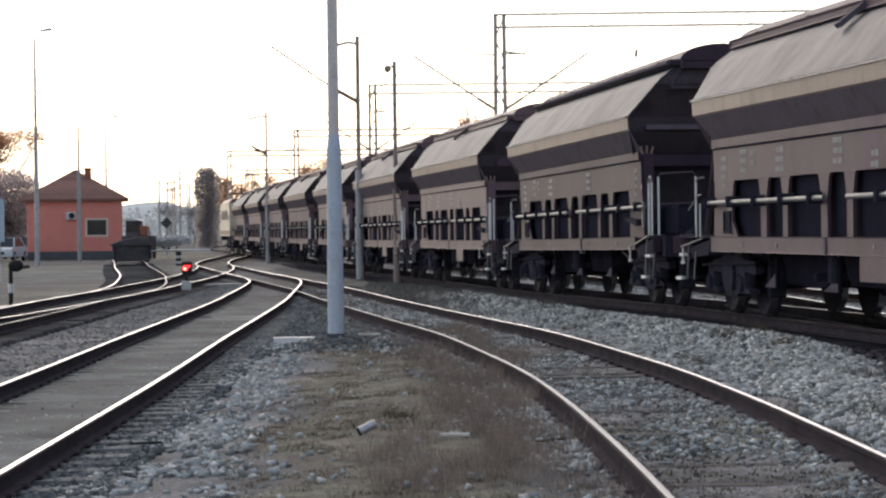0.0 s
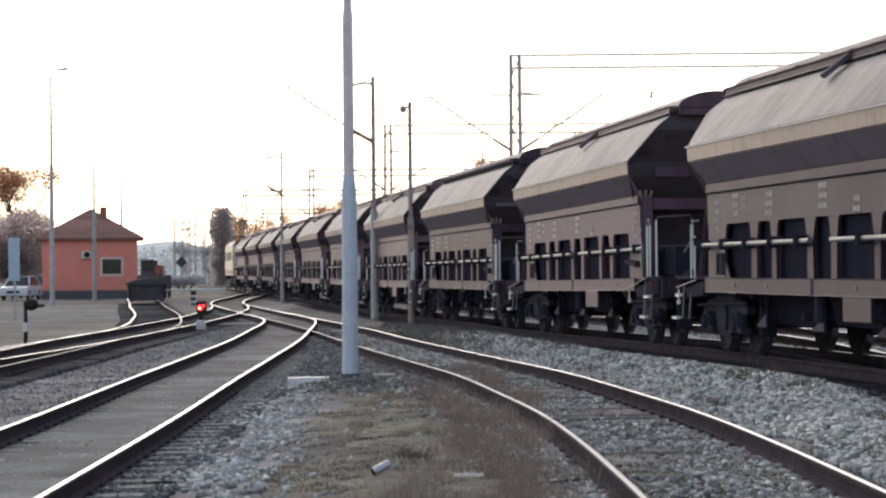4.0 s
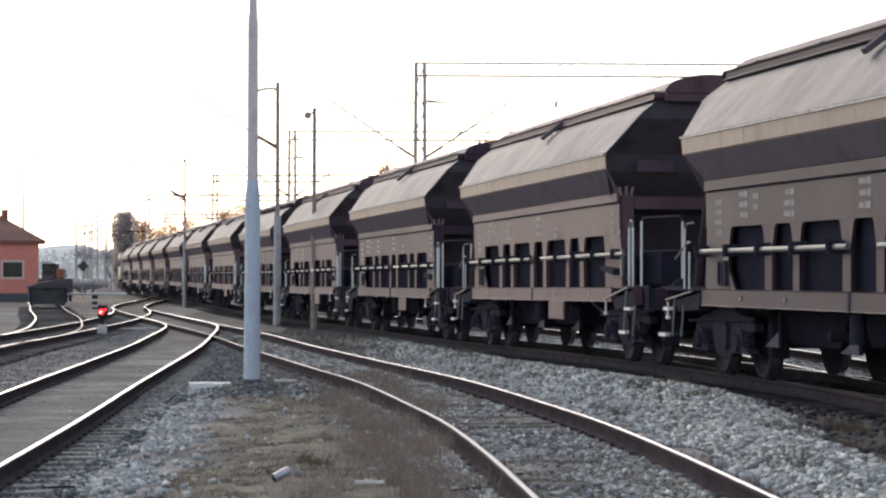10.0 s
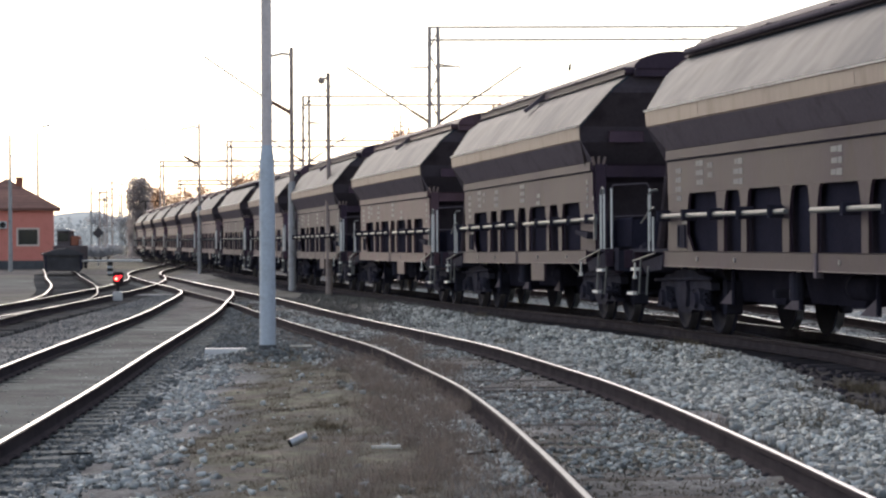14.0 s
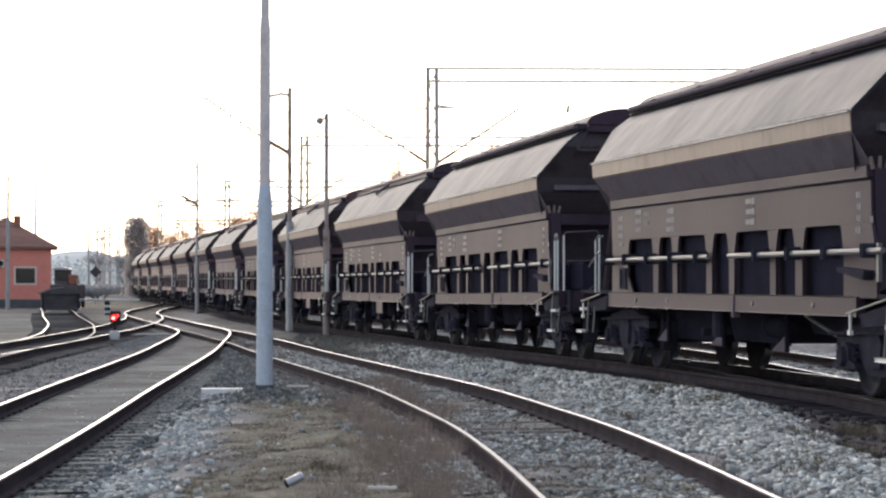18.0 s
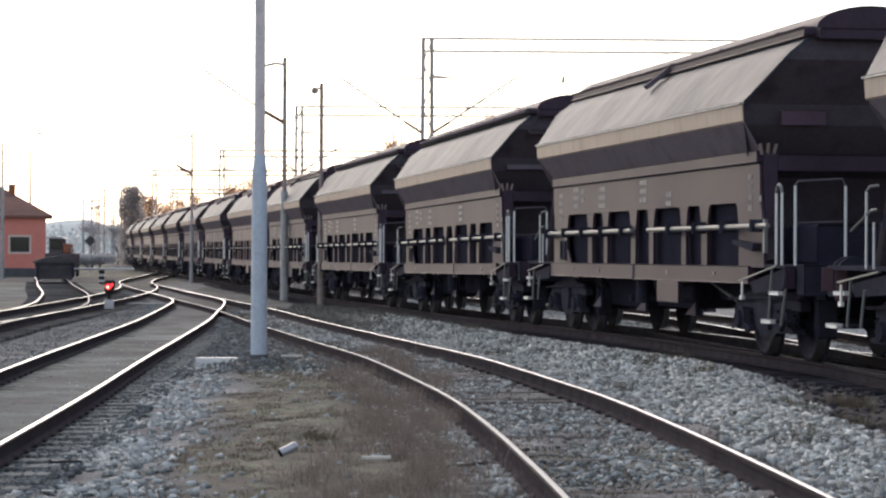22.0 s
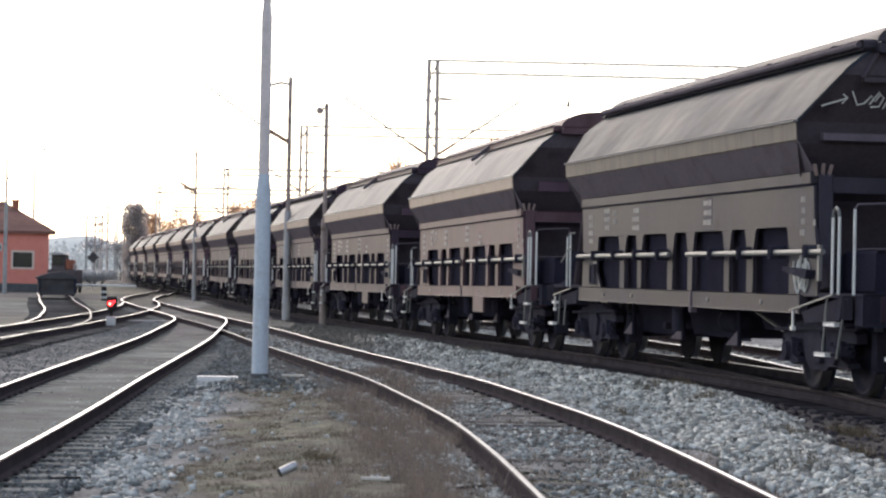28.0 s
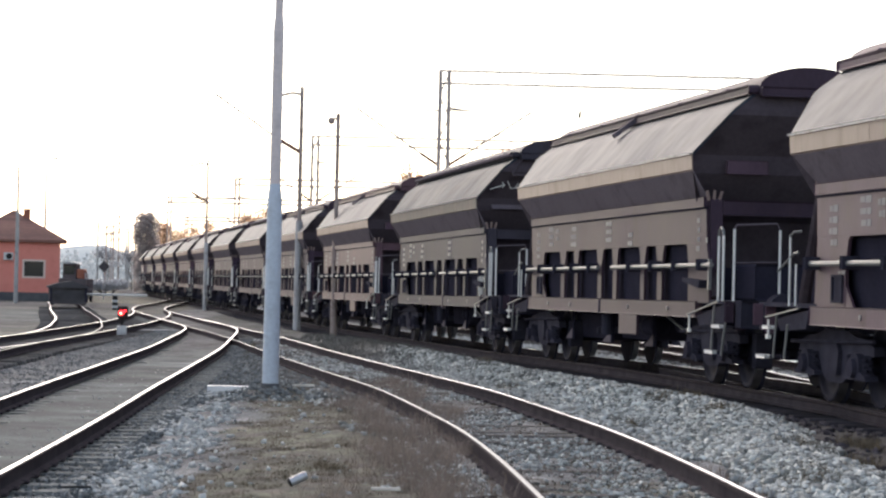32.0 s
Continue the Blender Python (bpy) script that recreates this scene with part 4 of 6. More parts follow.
    for s in (-1, 1):
        rings = [(0.68, 0.495), (0.705, 0.49), (0.715, 0.462), (0.82, 0.455), (0.82, 0.40), (0.79, 0.38), (0.775, 0.16), (0.83, 0.14), (0.83, 0.0)]
        n, vs, fs = 28, [], []
        for x, r in rings:
            vs += [(s * x, r * math.cos(2 * math.pi * i / n), r * math.sin(2 * math.pi * i / n)) for i in range(n)]
        for j in range(len(rings) - 1):
            sh.slot = 1 if j == 2 else 0
            o = len(sh.v)
            sh.add(vs[j * n:(j + 2) * n], [(i, (i + 1) % n, n + (i + 1) % n, n + i) for i in range(n)])
        sh.slot = 0
        sh.add([(s * 0.68, 0.495 * math.cos(2 * math.pi * i / n), 0.495 * math.sin(2 * math.pi * i / n)) for i in range(n)], [tuple(range(n))])
    me = sh.mesh("wheelset", "wheel_steel", "tyre_bright", smooth=True)
    bm = bmesh.new()
    bm.from_mesh(me)
    bmesh.ops.remove_doubles(bm, verts=bm.verts, dist=0.0005)
    bm.to_mesh(me)
    bm.free()
    return me


WHEELSET = build_wheelset()


def build_bogie(wagon, y):
    bogie = new("bogie")
    bogie.parent = wagon
    bogie.matrix_basis = pose(0, y, 0)
    bogie["label"] = "black bogie with two wheelsets and coil springs"
    for s in (-1, 1):
        frame_side = Shape().slab([(-1.36, 0.60), (-0.62, 0.58), (-0.46, 0.36), (-0.28, 0.27), (0.28, 0.27), (0.46, 0.36), (0.62, 0.58), (1.36, 0.60), (1.34, 0.70), (1.05, 0.78), (0.72, 0.80), (0.45, 0.86), (-0.45, 0.86), (-0.72, 0.80), (-1.05, 0.78), (-1.34, 0.70)], s * 0.93, s * 1.05)
        part("side_frame", frame_side, "gear", bogie)
        part("centre_plate", Shape().slab([(-0.2, 0.36), (0.2, 0.36), (0.26, 0.62), (0.15, 0.74), (-0.15, 0.74), (-0.26, 0.62)], s * 1.05, s * 1.10), "gear", bogie)
        for w in (-1.46, 1.46):
            part("brake_shoe", Shape().box(s * 0.70, s * 0.86, w - 0.09, w + 0.09, 0.28, 0.74, 0.03), "gear", bogie)
        part("brake_rod", Shape().tube((s * 1.1, -1.5, 0.76), (s * 1.1, 1.5, 0.70), 0.022, n=6), "gear", bogie)
        for w in (-0.9, 0.9):
            box = Shape().slab([(w - 0.40, 0.33), (w + 0.40, 0.33), (w + 0.38, 0.38), (w + 0.17, 0.42), (w + 0.15, 0.56), (w + 0.08, 0.62), (w - 0.08, 0.62), (w - 0.15, 0.56), (w - 0.17, 0.42), (w - 0.38, 0.38)], s * 0.98, s * 1.13)
            cover = part("axle_box", box, "gear", bogie)
            part("box_cover", Shape().tube((s * 1.13, w, 0.46), (s * 1.18, w, 0.46), 0.115, 0.10, 14), "chute", cover)
            for k in (-0.27, 0.27):
                coil = [(s * 1.06 + 0.055 * math.cos(2.4 * i), w + k + 0.055 * math.sin(2.4 * i), 0.375 + 0.0085 * i) for i in range(27)]
                part("spring", Shape().path(coil, 0.016, 4), "gear", bogie)
    part("bolster", Shape().box(-0.95, 0.95, -0.22, 0.22, 0.48, 0.80, 0.03), "gear", bogie)
    for w in (-0.9, 0.9):
        ws = part("wheelset", WHEELSET, None, bogie)
        ws.matrix_basis = pose(0, w, 0.46)
        WHEELS.append(ws)
    return bogie


WHEELS = []


def flare(z):
    return float(np.interp(z, [a for a, _ in FLARE], [b for _, b in FLARE]))


def half_side(sh, pts, y0, y1, s, thick=0.03, lean=0):
    """A folded sheet along the wagon, through (x, z) points, on side s."""
    n = len(pts)
    vs = [(s * x, y0 - lean * flare(z), z) for x, z in pts] + [(s * x, y1 + lean * flare(z), z) for x, z in pts]
    inn = [(s * (x - thick * 0.8), y0 - lean * flare(z), z - thick) for x, z in pts] + [(s * (x - thick * 0.8), y1 + lean * flare(z), z - thick) for x, z in pts]
    fs = [(i, i + 1, n + i + 1, n + i) for i in range(n - 1)]
    fs += [(2 * n + a, 2 * n + b, 2 * n + c, 2 * n + d) for a, b, c, d in fs]
    for i in range(n - 1):
        fs += [(i, 2 * n + i, 2 * n + i + 1, i + 1), (n + i, n + i + 1, 3 * n + i + 1, 3 * n + i)]
    fs += [(0, n, 3 * n, 2 * n), (n - 1, 3 * n - 1, 4 * n - 1, 2 * n - 1)]
    return sh.add(vs + inn, fs)


def build_wagon(label, side, roof, end, plain=True, scribble=False, eave="eave"):
    w = thing("hopper_wagon", Matrix(), label, "freight wagon", "hopper wagons of the train")
    # roof
    for s in (-1, 1):
        panel = half_side(Shape(), ROOF, -HALF, HALF, s, lean=1)
        rp = part("roof_panel", panel, roof, w, smooth=True)
        part("eave_band", half_side(Shape(), [(1.492, 2.865), (1.505, 3.07)], -HALF - 0.01, HALF + 0.01, s, 0.02), eave, w)
        # thin pale strip draws the highlight along the roof's lower edge
        part("eave_lip", Shape().box(s * 1.492, s * 1.525, -HALF - 0.015, HALF + 0.015, 3.066, 3.092, 0.008), "mark" if scribble else "lip_highlight", w)
        for y in (-2.9, 3.4):
            part("eave_strap", half_side(Shape(), [(1.4945, 2.868), (1.5075, 3.066)], y - 0.06, y + 0.06, s, 0.012), eave, w)
        ends = [(1.3, 2.505, -6.22, 5.70), (1.487, 2.867, -HALF, HALF)]
        part("underside", Shape().add([(s * (x - t), y, z - t) for t in (0.0, 0.025) for x, z, a, b in ends for y in (a, b)],
                                      [(0, 1, 3, 2), (4, 6, 7, 5), (0, 4, 5, 1), (2, 3, 7, 6), (0, 2, 6, 4), (1, 5, 7, 3)]), "under", w)
        part("roof_rail", Shape().box(s * 0.68, s * 0.82, -HALF - 0.38, HALF + 0.38, 3.86, 3.98, 0.03), side, w)
        if plain:
            part("roof_latch", Shape().add([(s * 0.80, -0.1, 3.91), (s * 0.80, 0.06, 3.91), (s * 1.14, -0.1, 3.64), (s * 1.14, 0.06, 3.64), (s * 0.84, -0.1, 3.96), (s * 0.84, 0.06, 3.96), (s * 1.18, -0.1, 3.69), (s * 1.18, 0.06, 3.69)],
                                           [(0, 1, 3, 2), (4, 5, 7, 6), (0, 1, 5, 4), (2, 3, 7, 6), (0, 2, 6, 4), (1, 3, 7, 5)]), "under", rp)
        else:
            part("roof_pipe", Shape().tube((s * 0.86, -HALF - 0.25, 3.93), (s * 0.86, HALF + 0.2, 3.93), 0.04), "under", w)
    cap = Shape()
    arc = [(-0.7 * math.cos(math.pi * i / 14), 3.955 + 0.28 * math.sin(math.pi * i / 14)) for i in range(15)] + [(0.66, 3.9), (-0.66, 3.9)]
    cap.prism(arc, -HALF - 0.40, HALF + 0.40)
    part("roof_cap", cap, side, w, smooth=True)
    for y in (-5.2, -2.6, 0.0, 2.6, 5.2):
        part("roof_fitting", Shape().box(-0.80, -0.70, y - 0.05, y + 0.05, 3.98, 4.02, 0.012), side, w)
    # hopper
    # hopper and chutes carry the openings' shade in their black colour
    part("hopper", Shape().prism([(-1.19, 1.0), (1.19, 1.0), (1.2, 1.75), (1.24, 2.5), (-1.24, 2.5), (-1.2, 1.75)], -5.55, 5.3), "void_shade", w)
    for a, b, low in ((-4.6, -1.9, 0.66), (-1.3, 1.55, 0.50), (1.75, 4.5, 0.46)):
        part("hopper_chute", Shape().slab([(a, 0.998), (a + 0.45, low), (b - 0.45, low), (b, 0.998)], -0.68, 0.68), "void_shade", w)
    # sides
    for s in (-1, 1):
        x0, x1 = s * 1.27, s * 1.31
        pan = Shape()
        top = [(-6.27, 1.90), (5.63, 1.90), (5.66, 2.35), (-6.24, 2.35)]
        pl = part("side_panel", pan.slab(top, x0, x1), side, w)
        edges = [(-6.44, OPENINGS[0][0])] + [(a[1], b[0]) for a, b in zip(OPENINGS, OPENINGS[1:])] + [(OPENINGS[-1][1], 5.60)]
        for i, (a, b) in enumerate(edges):
            la, lb = (0.0 if i == 0 else 0.11), (0.0 if i == len(edges) - 1 else 0.11)
            ta = a + 0.17 if i == 0 else a - la
            part("side_post", Shape().slab([(a, 1.11), (b, 1.11), (b, 1.60), (b + lb * 0.75, 1.855), (b + lb * 1.3, 1.898), (ta - la * 0.3, 1.898), (a - la * 0.75, 1.855) if i else (a + 0.14, 1.855), (a, 1.60) if i else (a + 0.05, 1.60)], x0, x1), side, w)
        part("lip", Shape().box(s * 1.27, s * 1.335, -6.22, 5.68, 2.375, 2.51, 0.01), side, w)
        seam = 0.0 if plain else -1.1
        for a, b in ((-5.87, seam - 0.04), (seam + 0.04, 5.80)):
            part("sill_beam", Shape().box(s * 1.255, s * 1.33, a, b, 0.91, 1.125, 0.012), side, w)
        part("joint_post", Shape().box(s * 1.26, s * 1.345, seam - 0.05, seam + 0.05, 0.90 if plain else 0.84, 1.12), "under", w)
        part("gusset", Shape().slab([(OPENINGS[-1][1] - 0.28, 1.125), (OPENINGS[-1][1], 1.125), (OPENINGS[-1][1], 1.36)], s * 1.275, s * 1.305), side, w)
        holder = Shape().box(s * 1.31, s * 1.335, 4.66, 4.70, 1.17, 1.48).box(s * 1.31, s * 1.335, 5.0, 5.04, 1.17, 1.48).box(s * 1.31, s * 1.335, 4.70, 5.0, 1.17, 1.20).box(s * 1.31, s * 1.335, 4.70, 5.0, 1.45, 1.48)
        part("label_holder", holder.box(s * 1.305, s * 1.315, 4.70, 5.0, 1.20, 1.45), "gear", w, "dark framed label holder")
        part("lip_ledge", Shape().box(s * 1.27, s * 1.325, -6.2, 5.66, 2.352, 2.374), "void_shade", w)
        for y in (-4.35, -1.95, 2.2, 4.0):
            part("sill_bolt", Shape().tube((s * 1.33, y, 1.02), (s * 1.345, y, 1.02), 0.03, n=8), "mark", w)
        for a, b in ((-6.95, -1.22), (-0.26, 5.66)):
            part("door_shaft", Shape().tube((s * 1.42, a, 1.60), (s * 1.42, b, 1.60), 0.032, n=10), "bar_steel", w, "light grey steel door shaft")
            k = a + 0.5
            while k < b:
                part("shaft_bracket", Shape().box(s * 1.30, s * 1.47, k - 0.05, k + 0.05, 1.53, 1.68, 0.015), "gear", w)
                k += 1.33
        part("lever", Shape().box(s * 1.36, s * 1.40, -6.75, -6.68, 1.28, 1.68), "bar_steel", w)
        part("stop_block", Shape().slab([(-5.45, 1.44), (-6.35, 1.40), (-6.3, 1.30), (-5.45, 1.39)], s * 1.30, s * 1.42), "gear", w)
        # stencilled marks as plain bars
        rnd = random.Random(5)
        marks = [(5.05, 2.25, 4, 0.30), (3.95, 2.32, 3, 0.36), (3.45, 2.28, 2, 0.26), (2.12, 2.29, 3, 0.42), (-5.86, 2.24, 4, 0.16), (-6.28, 1.97, 1, 0.10), (4.75, 1.65, 2, 0.3), (0.4, 1.04, 1, 0.14), (-4.2, 1.05, 1, 0.10)]
        marks += [(-0.45, 2.32, 3, 0.46), (-1.9, 2.12, 2, 0.34)] if plain else [(-1.75, 2.3, 3, 0.46)]
        bars = Shape()
        for y, z0, rows, wide in marks:
            for i in range(rows):
                a, high = wide * rnd.uniform(0.75, 1.0), 0.075 if z0 > 1.7 else 0.04
                cut = y - wide / 2 + a * rnd.uniform(0.35, 0.65)
                top = z0 - 0.125 * i
                bars.box(s * 1.312, s * 1.316, y - wide / 2, cut - 0.012, top - high, top)
                bars.box(s * 1.312, s * 1.316, cut + 0.012, y - wide / 2 + a, top - high * 0.9, top - 0.006)
        tagged(part("stencil_mark", bars, "mark", pl, "faded white stencilled marks"), kind="stuff")
    if plain:
        part("brake_box", Shape().box(-1.34, -1.30, -2.55, -1.4, 0.61, 0.905, 0.01), side, w, "plain light brake cover plate")
    part("valve", Shape().tube((-1.15, 0.2, 0.56), (-1.15, 0.2, 0.88), 0.09, n=10), "gear", w)
    tank = part("air_tank", Shape().tube((-0.62, -1.15, 0.72), (-0.62, -0.35, 0.72), 0.155, n=16).tube((-0.62, -1.21, 0.72), (-0.62, -1.15, 0.72), 0.09, 0.155, 16), "void_shade", w, smooth=True)
    part("tank_band", Shape().tube((-0.62, -0.52, 0.72), (-0.62, -0.46, 0.72), 0.162, n=16), "gear", tank)
    for sd in (-1, 1):
        for ya, yb in ((3.62, 4.22), (0.70, 1.37), (-2.1, -1.5)):
            part("chute_wing", Shape().slab([(yb, 0.43), (ya, 0.43), (ya, 0.64)], sd * 0.94, sd * 0.96), "under", w, "grey wing plate of a discharge chute")
            part("wing_arm", Shape().tube((sd * 0.95, ya - 0.02, 0.43), (sd * 0.95, ya - 0.02, 1.02), 0.03, n=6), "void_shade", w)
    part("brake_link", Shape().tube((-0.9, -2.7, 0.88), (-0.9, -3.9, 0.66), 0.02, n=6), "bar_steel", w)
    part("brake_beam", Shape().box(-0.95, 0.95, 1.75, 1.85, 0.55, 0.66, 0.02), "gear", w)
    if scribble:
        loops = lambda k: (math.sin(k * 2.9) * 0.5 + 0.25 * math.sin(k * 5.3 + 1), math.cos(k * 2.9 + 0.6) + 0.35 * math.sin(k * 1.7))
        trace = [(-1.322, -5.62 - 0.045 * i / 6 + 0.12 * loops(i / 6)[0], 1.36 + 0.17 * loops(i / 6)[1]) for i in range(66)]
        part("scrawl", Shape().path(trace, 0.012, 5), "pale_paint", w, "pale spray-paint scrawl")
        on_end = lambda x, z: (x, -HALF - flare(z) - 0.006, z)
        for stroke in ([(-1.25, 3.24), (-0.97, 3.33)], [(-1.03, 3.37), (-0.97, 3.33), (-1.02, 3.27)], [(-0.93, 3.40), (-0.84, 3.26), (-0.76, 3.28), (-0.70, 3.36), (-0.64, 3.30), (-0.60, 3.38)],
                       [(-0.70, 3.27), (-0.62, 3.40), (-0.55, 3.34), (-0.58, 3.25), (-0.68, 3.24)], [(-0.53, 3.23), (-0.47, 3.41), (-0.44, 3.25), (-0.36, 3.42), (-0.34, 3.24), (-0.22, 3.22), (-0.27, 3.34)]):
            part("scrawl", Shape().path([on_end(*q) for q in stroke], 0.010, 5), "pale_paint", w, "pale spray-paint scrawl")
    # ends
    outline = [(1.47, 2.82), (1.48, 3.07)] + [(x - 0.02, z - 0.02) for x, z in ROOF[1:]] + [(0.5, 4.08), (0.27, 4.17), (0, 4.2)]
    outline = outline + [(-x, z) for x, z in reversed(outline[:-1])]
    for e in (-1, 1):
        Y = lambda y: e * y
        wall = Shape()
        n = len(outline)
        wall.add([(x, Y(HALF - 0.02 + flare(z)), z) for x, z in outline] + [(x, Y(HALF - 0.08 + flare(z)), z) for x, z in outline],
                 [(i, i + 1, n - 2 - i, n - 1 - i) for i in range(n // 2 - 1)] + [(n + i, n + i + 1, 2 * n - 2 - i, 2 * n - 1 - i) for i in range(n // 2 - 1)]
                 + [(n // 2 - 1, n // 2, n // 2 + 1), (n + n // 2 - 1, n + n // 2, n + n // 2 + 1)] + [(i, n + i, n + (i + 1) % n, (i + 1) % n) for i in range(n)])
        part("end_wall", wall, end, w)
        slope = Shape().add([(-1.47, Y(HALF - 0.02), 2.82), (1.47, Y(HALF - 0.02), 2.82), (1.25, Y(5.62), 2.2), (-1.25, Y(5.62), 2.2), (-1.25, Y(5.5), 1.15), (1.25, Y(5.5), 1.15),
                             (-1.2, Y(5.3), 2.8), (1.2, Y(5.3), 2.8), (-1.2, Y(5.3), 1.15), (1.2, Y(5.3), 1.15)],
                            [(0, 1, 2, 3), (3, 2, 5, 4), (0, 3, 4, 8, 6), (1, 7, 9, 5, 2), (6, 8, 9, 7), (0, 6, 7, 1), (4, 5, 9, 8)])
        part("end_slope", slope, end, w)
        if plain:
            part("end_plate", Shape().box(-1.02, -0.46, Y(HALF - 0.03), Y(HALF + 0.03), 2.82, 3.0, 0.01), "side_taupe", w, "small worn plate")
        else:
            part("end_brace", Shape().box(-1.2, 1.2, Y(HALF - 0.03), Y(HALF + 0.08), 2.86, 2.95, 0.01), "under", w)
            part("hatch_frame", Shape().box(-0.86, 0.86, Y(HALF + 0.33), Y(HALF + 0.45), 3.50, 3.56, 0.01), end, w)
            for s in (-1, 1):
                part("hatch_frame", Shape().tube((s * 0.86, Y(HALF + 0.40), 3.54), (s * 0.66, Y(HALF + 0.36), 3.86), 0.03, n=6), end, w)
            part("vent_pipe", Shape().tube((0.05, Y(HALF + 0.44), 3.60), (0.05, Y(HALF + 0.08), 2.45), 0.022, n=6), "gear", w)
        part("roof_step", Shape().box(-0.70, 0.70, Y(HALF + 0.36), Y(HALF + 0.47), 3.83, 3.955, 0.02), side, w)
        edge = 6.2 if e < 0 else 5.66
        part("cross_beam", Shape().box(-1.1, 1.1, Y(edge - 0.08), Y(edge + 0.06), 2.27, 2.47, 0.02), side, w)
        for s in (-1, 1):
            part("end_brace", Shape().tube((s * 1.22, Y(5.78), 2.45), (s * 1.2, Y(6.42), 1.18), 0.065, 0.08, 8), "end_brown", w)
            part("corner_post", Shape().slab([(Y(edge + 0.06), 2.48), (Y(edge - 0.06), 2.48), (Y(edge + 0.06), 1.15), (Y(edge + 0.18), 1.15)], s * 1.10, s * 1.262), side, w)
            for k, tip in ((0.0, -0.03), (0.07, 0.005), (0.14, 0.035)):
                part("stub", Shape().tube((s * (1.28 - k), Y(edge + 0.04), 2.46), (s * (1.28 - k - tip), Y(edge + 0.05), 2.60 - 0.4 * abs(tip)), 0.024, 0.02, 6), "eave", w)
            if e < 0:
                # grab hoop and end rail at the steps
                for y in (7.22, 7.44):
                    part("handrail", Shape().tube((s * 1.4, Y(y), 1.14), (s * 1.4, Y(y), 1.97), 0.017), "pale_paint", w, "pale painted upright")
                part("handrail_bow", Shape().path([(s * 1.4, Y(7.22), 1.97), (s * 1.4, Y(7.25), 2.04), (s * 1.4, Y(7.33), 2.075), (s * 1.4, Y(7.41), 2.04), (s * 1.4, Y(7.44), 1.97)], 0.018), "bar_steel", w)
                for x in (1.41, 0.82):
                    part("handrail", Shape().tube((s * x, Y(7.98), 1.14), (s * x, Y(7.98), 2.04), 0.017), "pale_paint", w, "pale painted upright")
                part("end_rail", Shape().path([(s * 1.41, Y(7.98), 2.04), (s * 1.38, Y(7.98), 2.09), (s * 0.86, Y(7.98), 2.12), (s * 0.82, Y(7.98), 2.04)], 0.012), "under", w)
                part("end_rail", Shape().tube((s * 1.41, Y(7.98), 1.62), (s * 0.82, Y(7.98), 1.64), 0.009, n=6), "under", w)
                part("step_bracket", Shape().slab([(Y(5.9), 0.935), (Y(7.42), 1.125), (Y(7.42), 1.143), (Y(5.9), 0.955)], s * 1.44, s * 1.47), "bar_steel", w)
                part("step_plate", Shape().slab([(Y(5.95), 0.93), (Y(6.1), 0.80), (Y(7.3), 0.86), (Y(7.4), 1.11)], s * 1.30, s * 1.34), "gear", w)
            else:
                for y, top in ((6.36, 1.92), (6.12, 1.6)):
                    part("handrail", Shape().tube((s * 1.4, Y(y), 1.12), (s * 1.4, Y(y), top), 0.015), "pale_paint", w, "pale painted upright")
                part("handrail_bow", Shape().path([(s * 1.4, Y(6.36), 1.92), (s * 1.38, Y(6.3), 1.97), (s * 1.3, Y(6.26), 1.98)], 0.016), "bar_steel", w)
                part("release_lever", Shape().path([(s * 1.40, Y(6.05), 1.73), (s * 1.40, Y(6.22), 1.72), (s * 1.38, Y(6.9), 1.52)], 0.016), "bar_steel", w)
                part("step_bracket", Shape().slab([(Y(7.1), 0.965), (Y(5.8), 1.085), (Y(5.8), 1.103), (Y(7.1), 0.985)], s * 1.44, s * 1.47), "bar_steel", w)
                part("step_plate", Shape().slab([(Y(7.05), 0.955), (Y(6.9), 0.82), (Y(5.9), 0.86), (Y(5.8), 1.075)], s * 1.30, s * 1.34), "gear", w)
            part("foot", Shape().box(s * 1.44, s * 1.46, Y(5.98 if e < 0 else 7.0), Y(6.01 if e < 0 else 7.03), 0.74, 0.95).box(s * 1.43, s * 1.47, Y(5.95 if e < 0 else 6.97), Y(6.04 if e < 0 else 7.06), 0.72, 0.77), "tread", w)
            for mid, z in ((7.24, 0.80), (6.93, 0.465)) if e < 0 else ((7.13, 0.84), (7.38, 0.49)):
                step = part("tread", Shape().box(s * 1.16, s * 1.372, Y(mid - 0.2), Y(mid + 0.2), z, z + 0.03, 0.008), "gear", w, "dark metal step")
                part("nosing", Shape().box(s * 1.374, s * 1.432, Y(mid - 0.19), Y(mid + 0.19), z - 0.005, z + 0.04, 0.008), "tread", step, "bright step edge")
            for a, b in (((7.06, 1.1), (6.92, 0.45)), ((7.70, 1.1), (7.42, 0.45))) if e < 0 else (((6.85, 1.0), (6.96, 0.5)), ((6.4, 0.9), (6.52, 0.5))):
                part("step_hanger", Shape().tube((s * 1.40, Y(a[0]), a[1]), (s * 1.40, Y(b[0]), b[1]), 0.016, n=6), "bar_steel", w)
            for a, b, z in ((1.33, 1.43, 0.87), (1.17, 1.28, 0.77)):
                part("corner_plate", Shape().box(s * a, s * b, Y(7.68), Y(7.71), z, 1.13, 0.01), side, w)
            buf = Shape().tube((s * 0.875, Y(7.95), 1.03), (s * 0.875, Y(8.2), 1.03), 0.11, n=12).tube((s * 0.875, Y(8.25), 1.03), (s * 0.875, Y(8.33), 1.03), 0.22, n=16)
            part("buffer", buf.tube((s * 0.875, Y(8.18), 1.03), (s * 0.875, Y(8.27), 1.03), 0.07, n=10), "gear", w)
        # added black box fills the end gap with shade and hides the far side
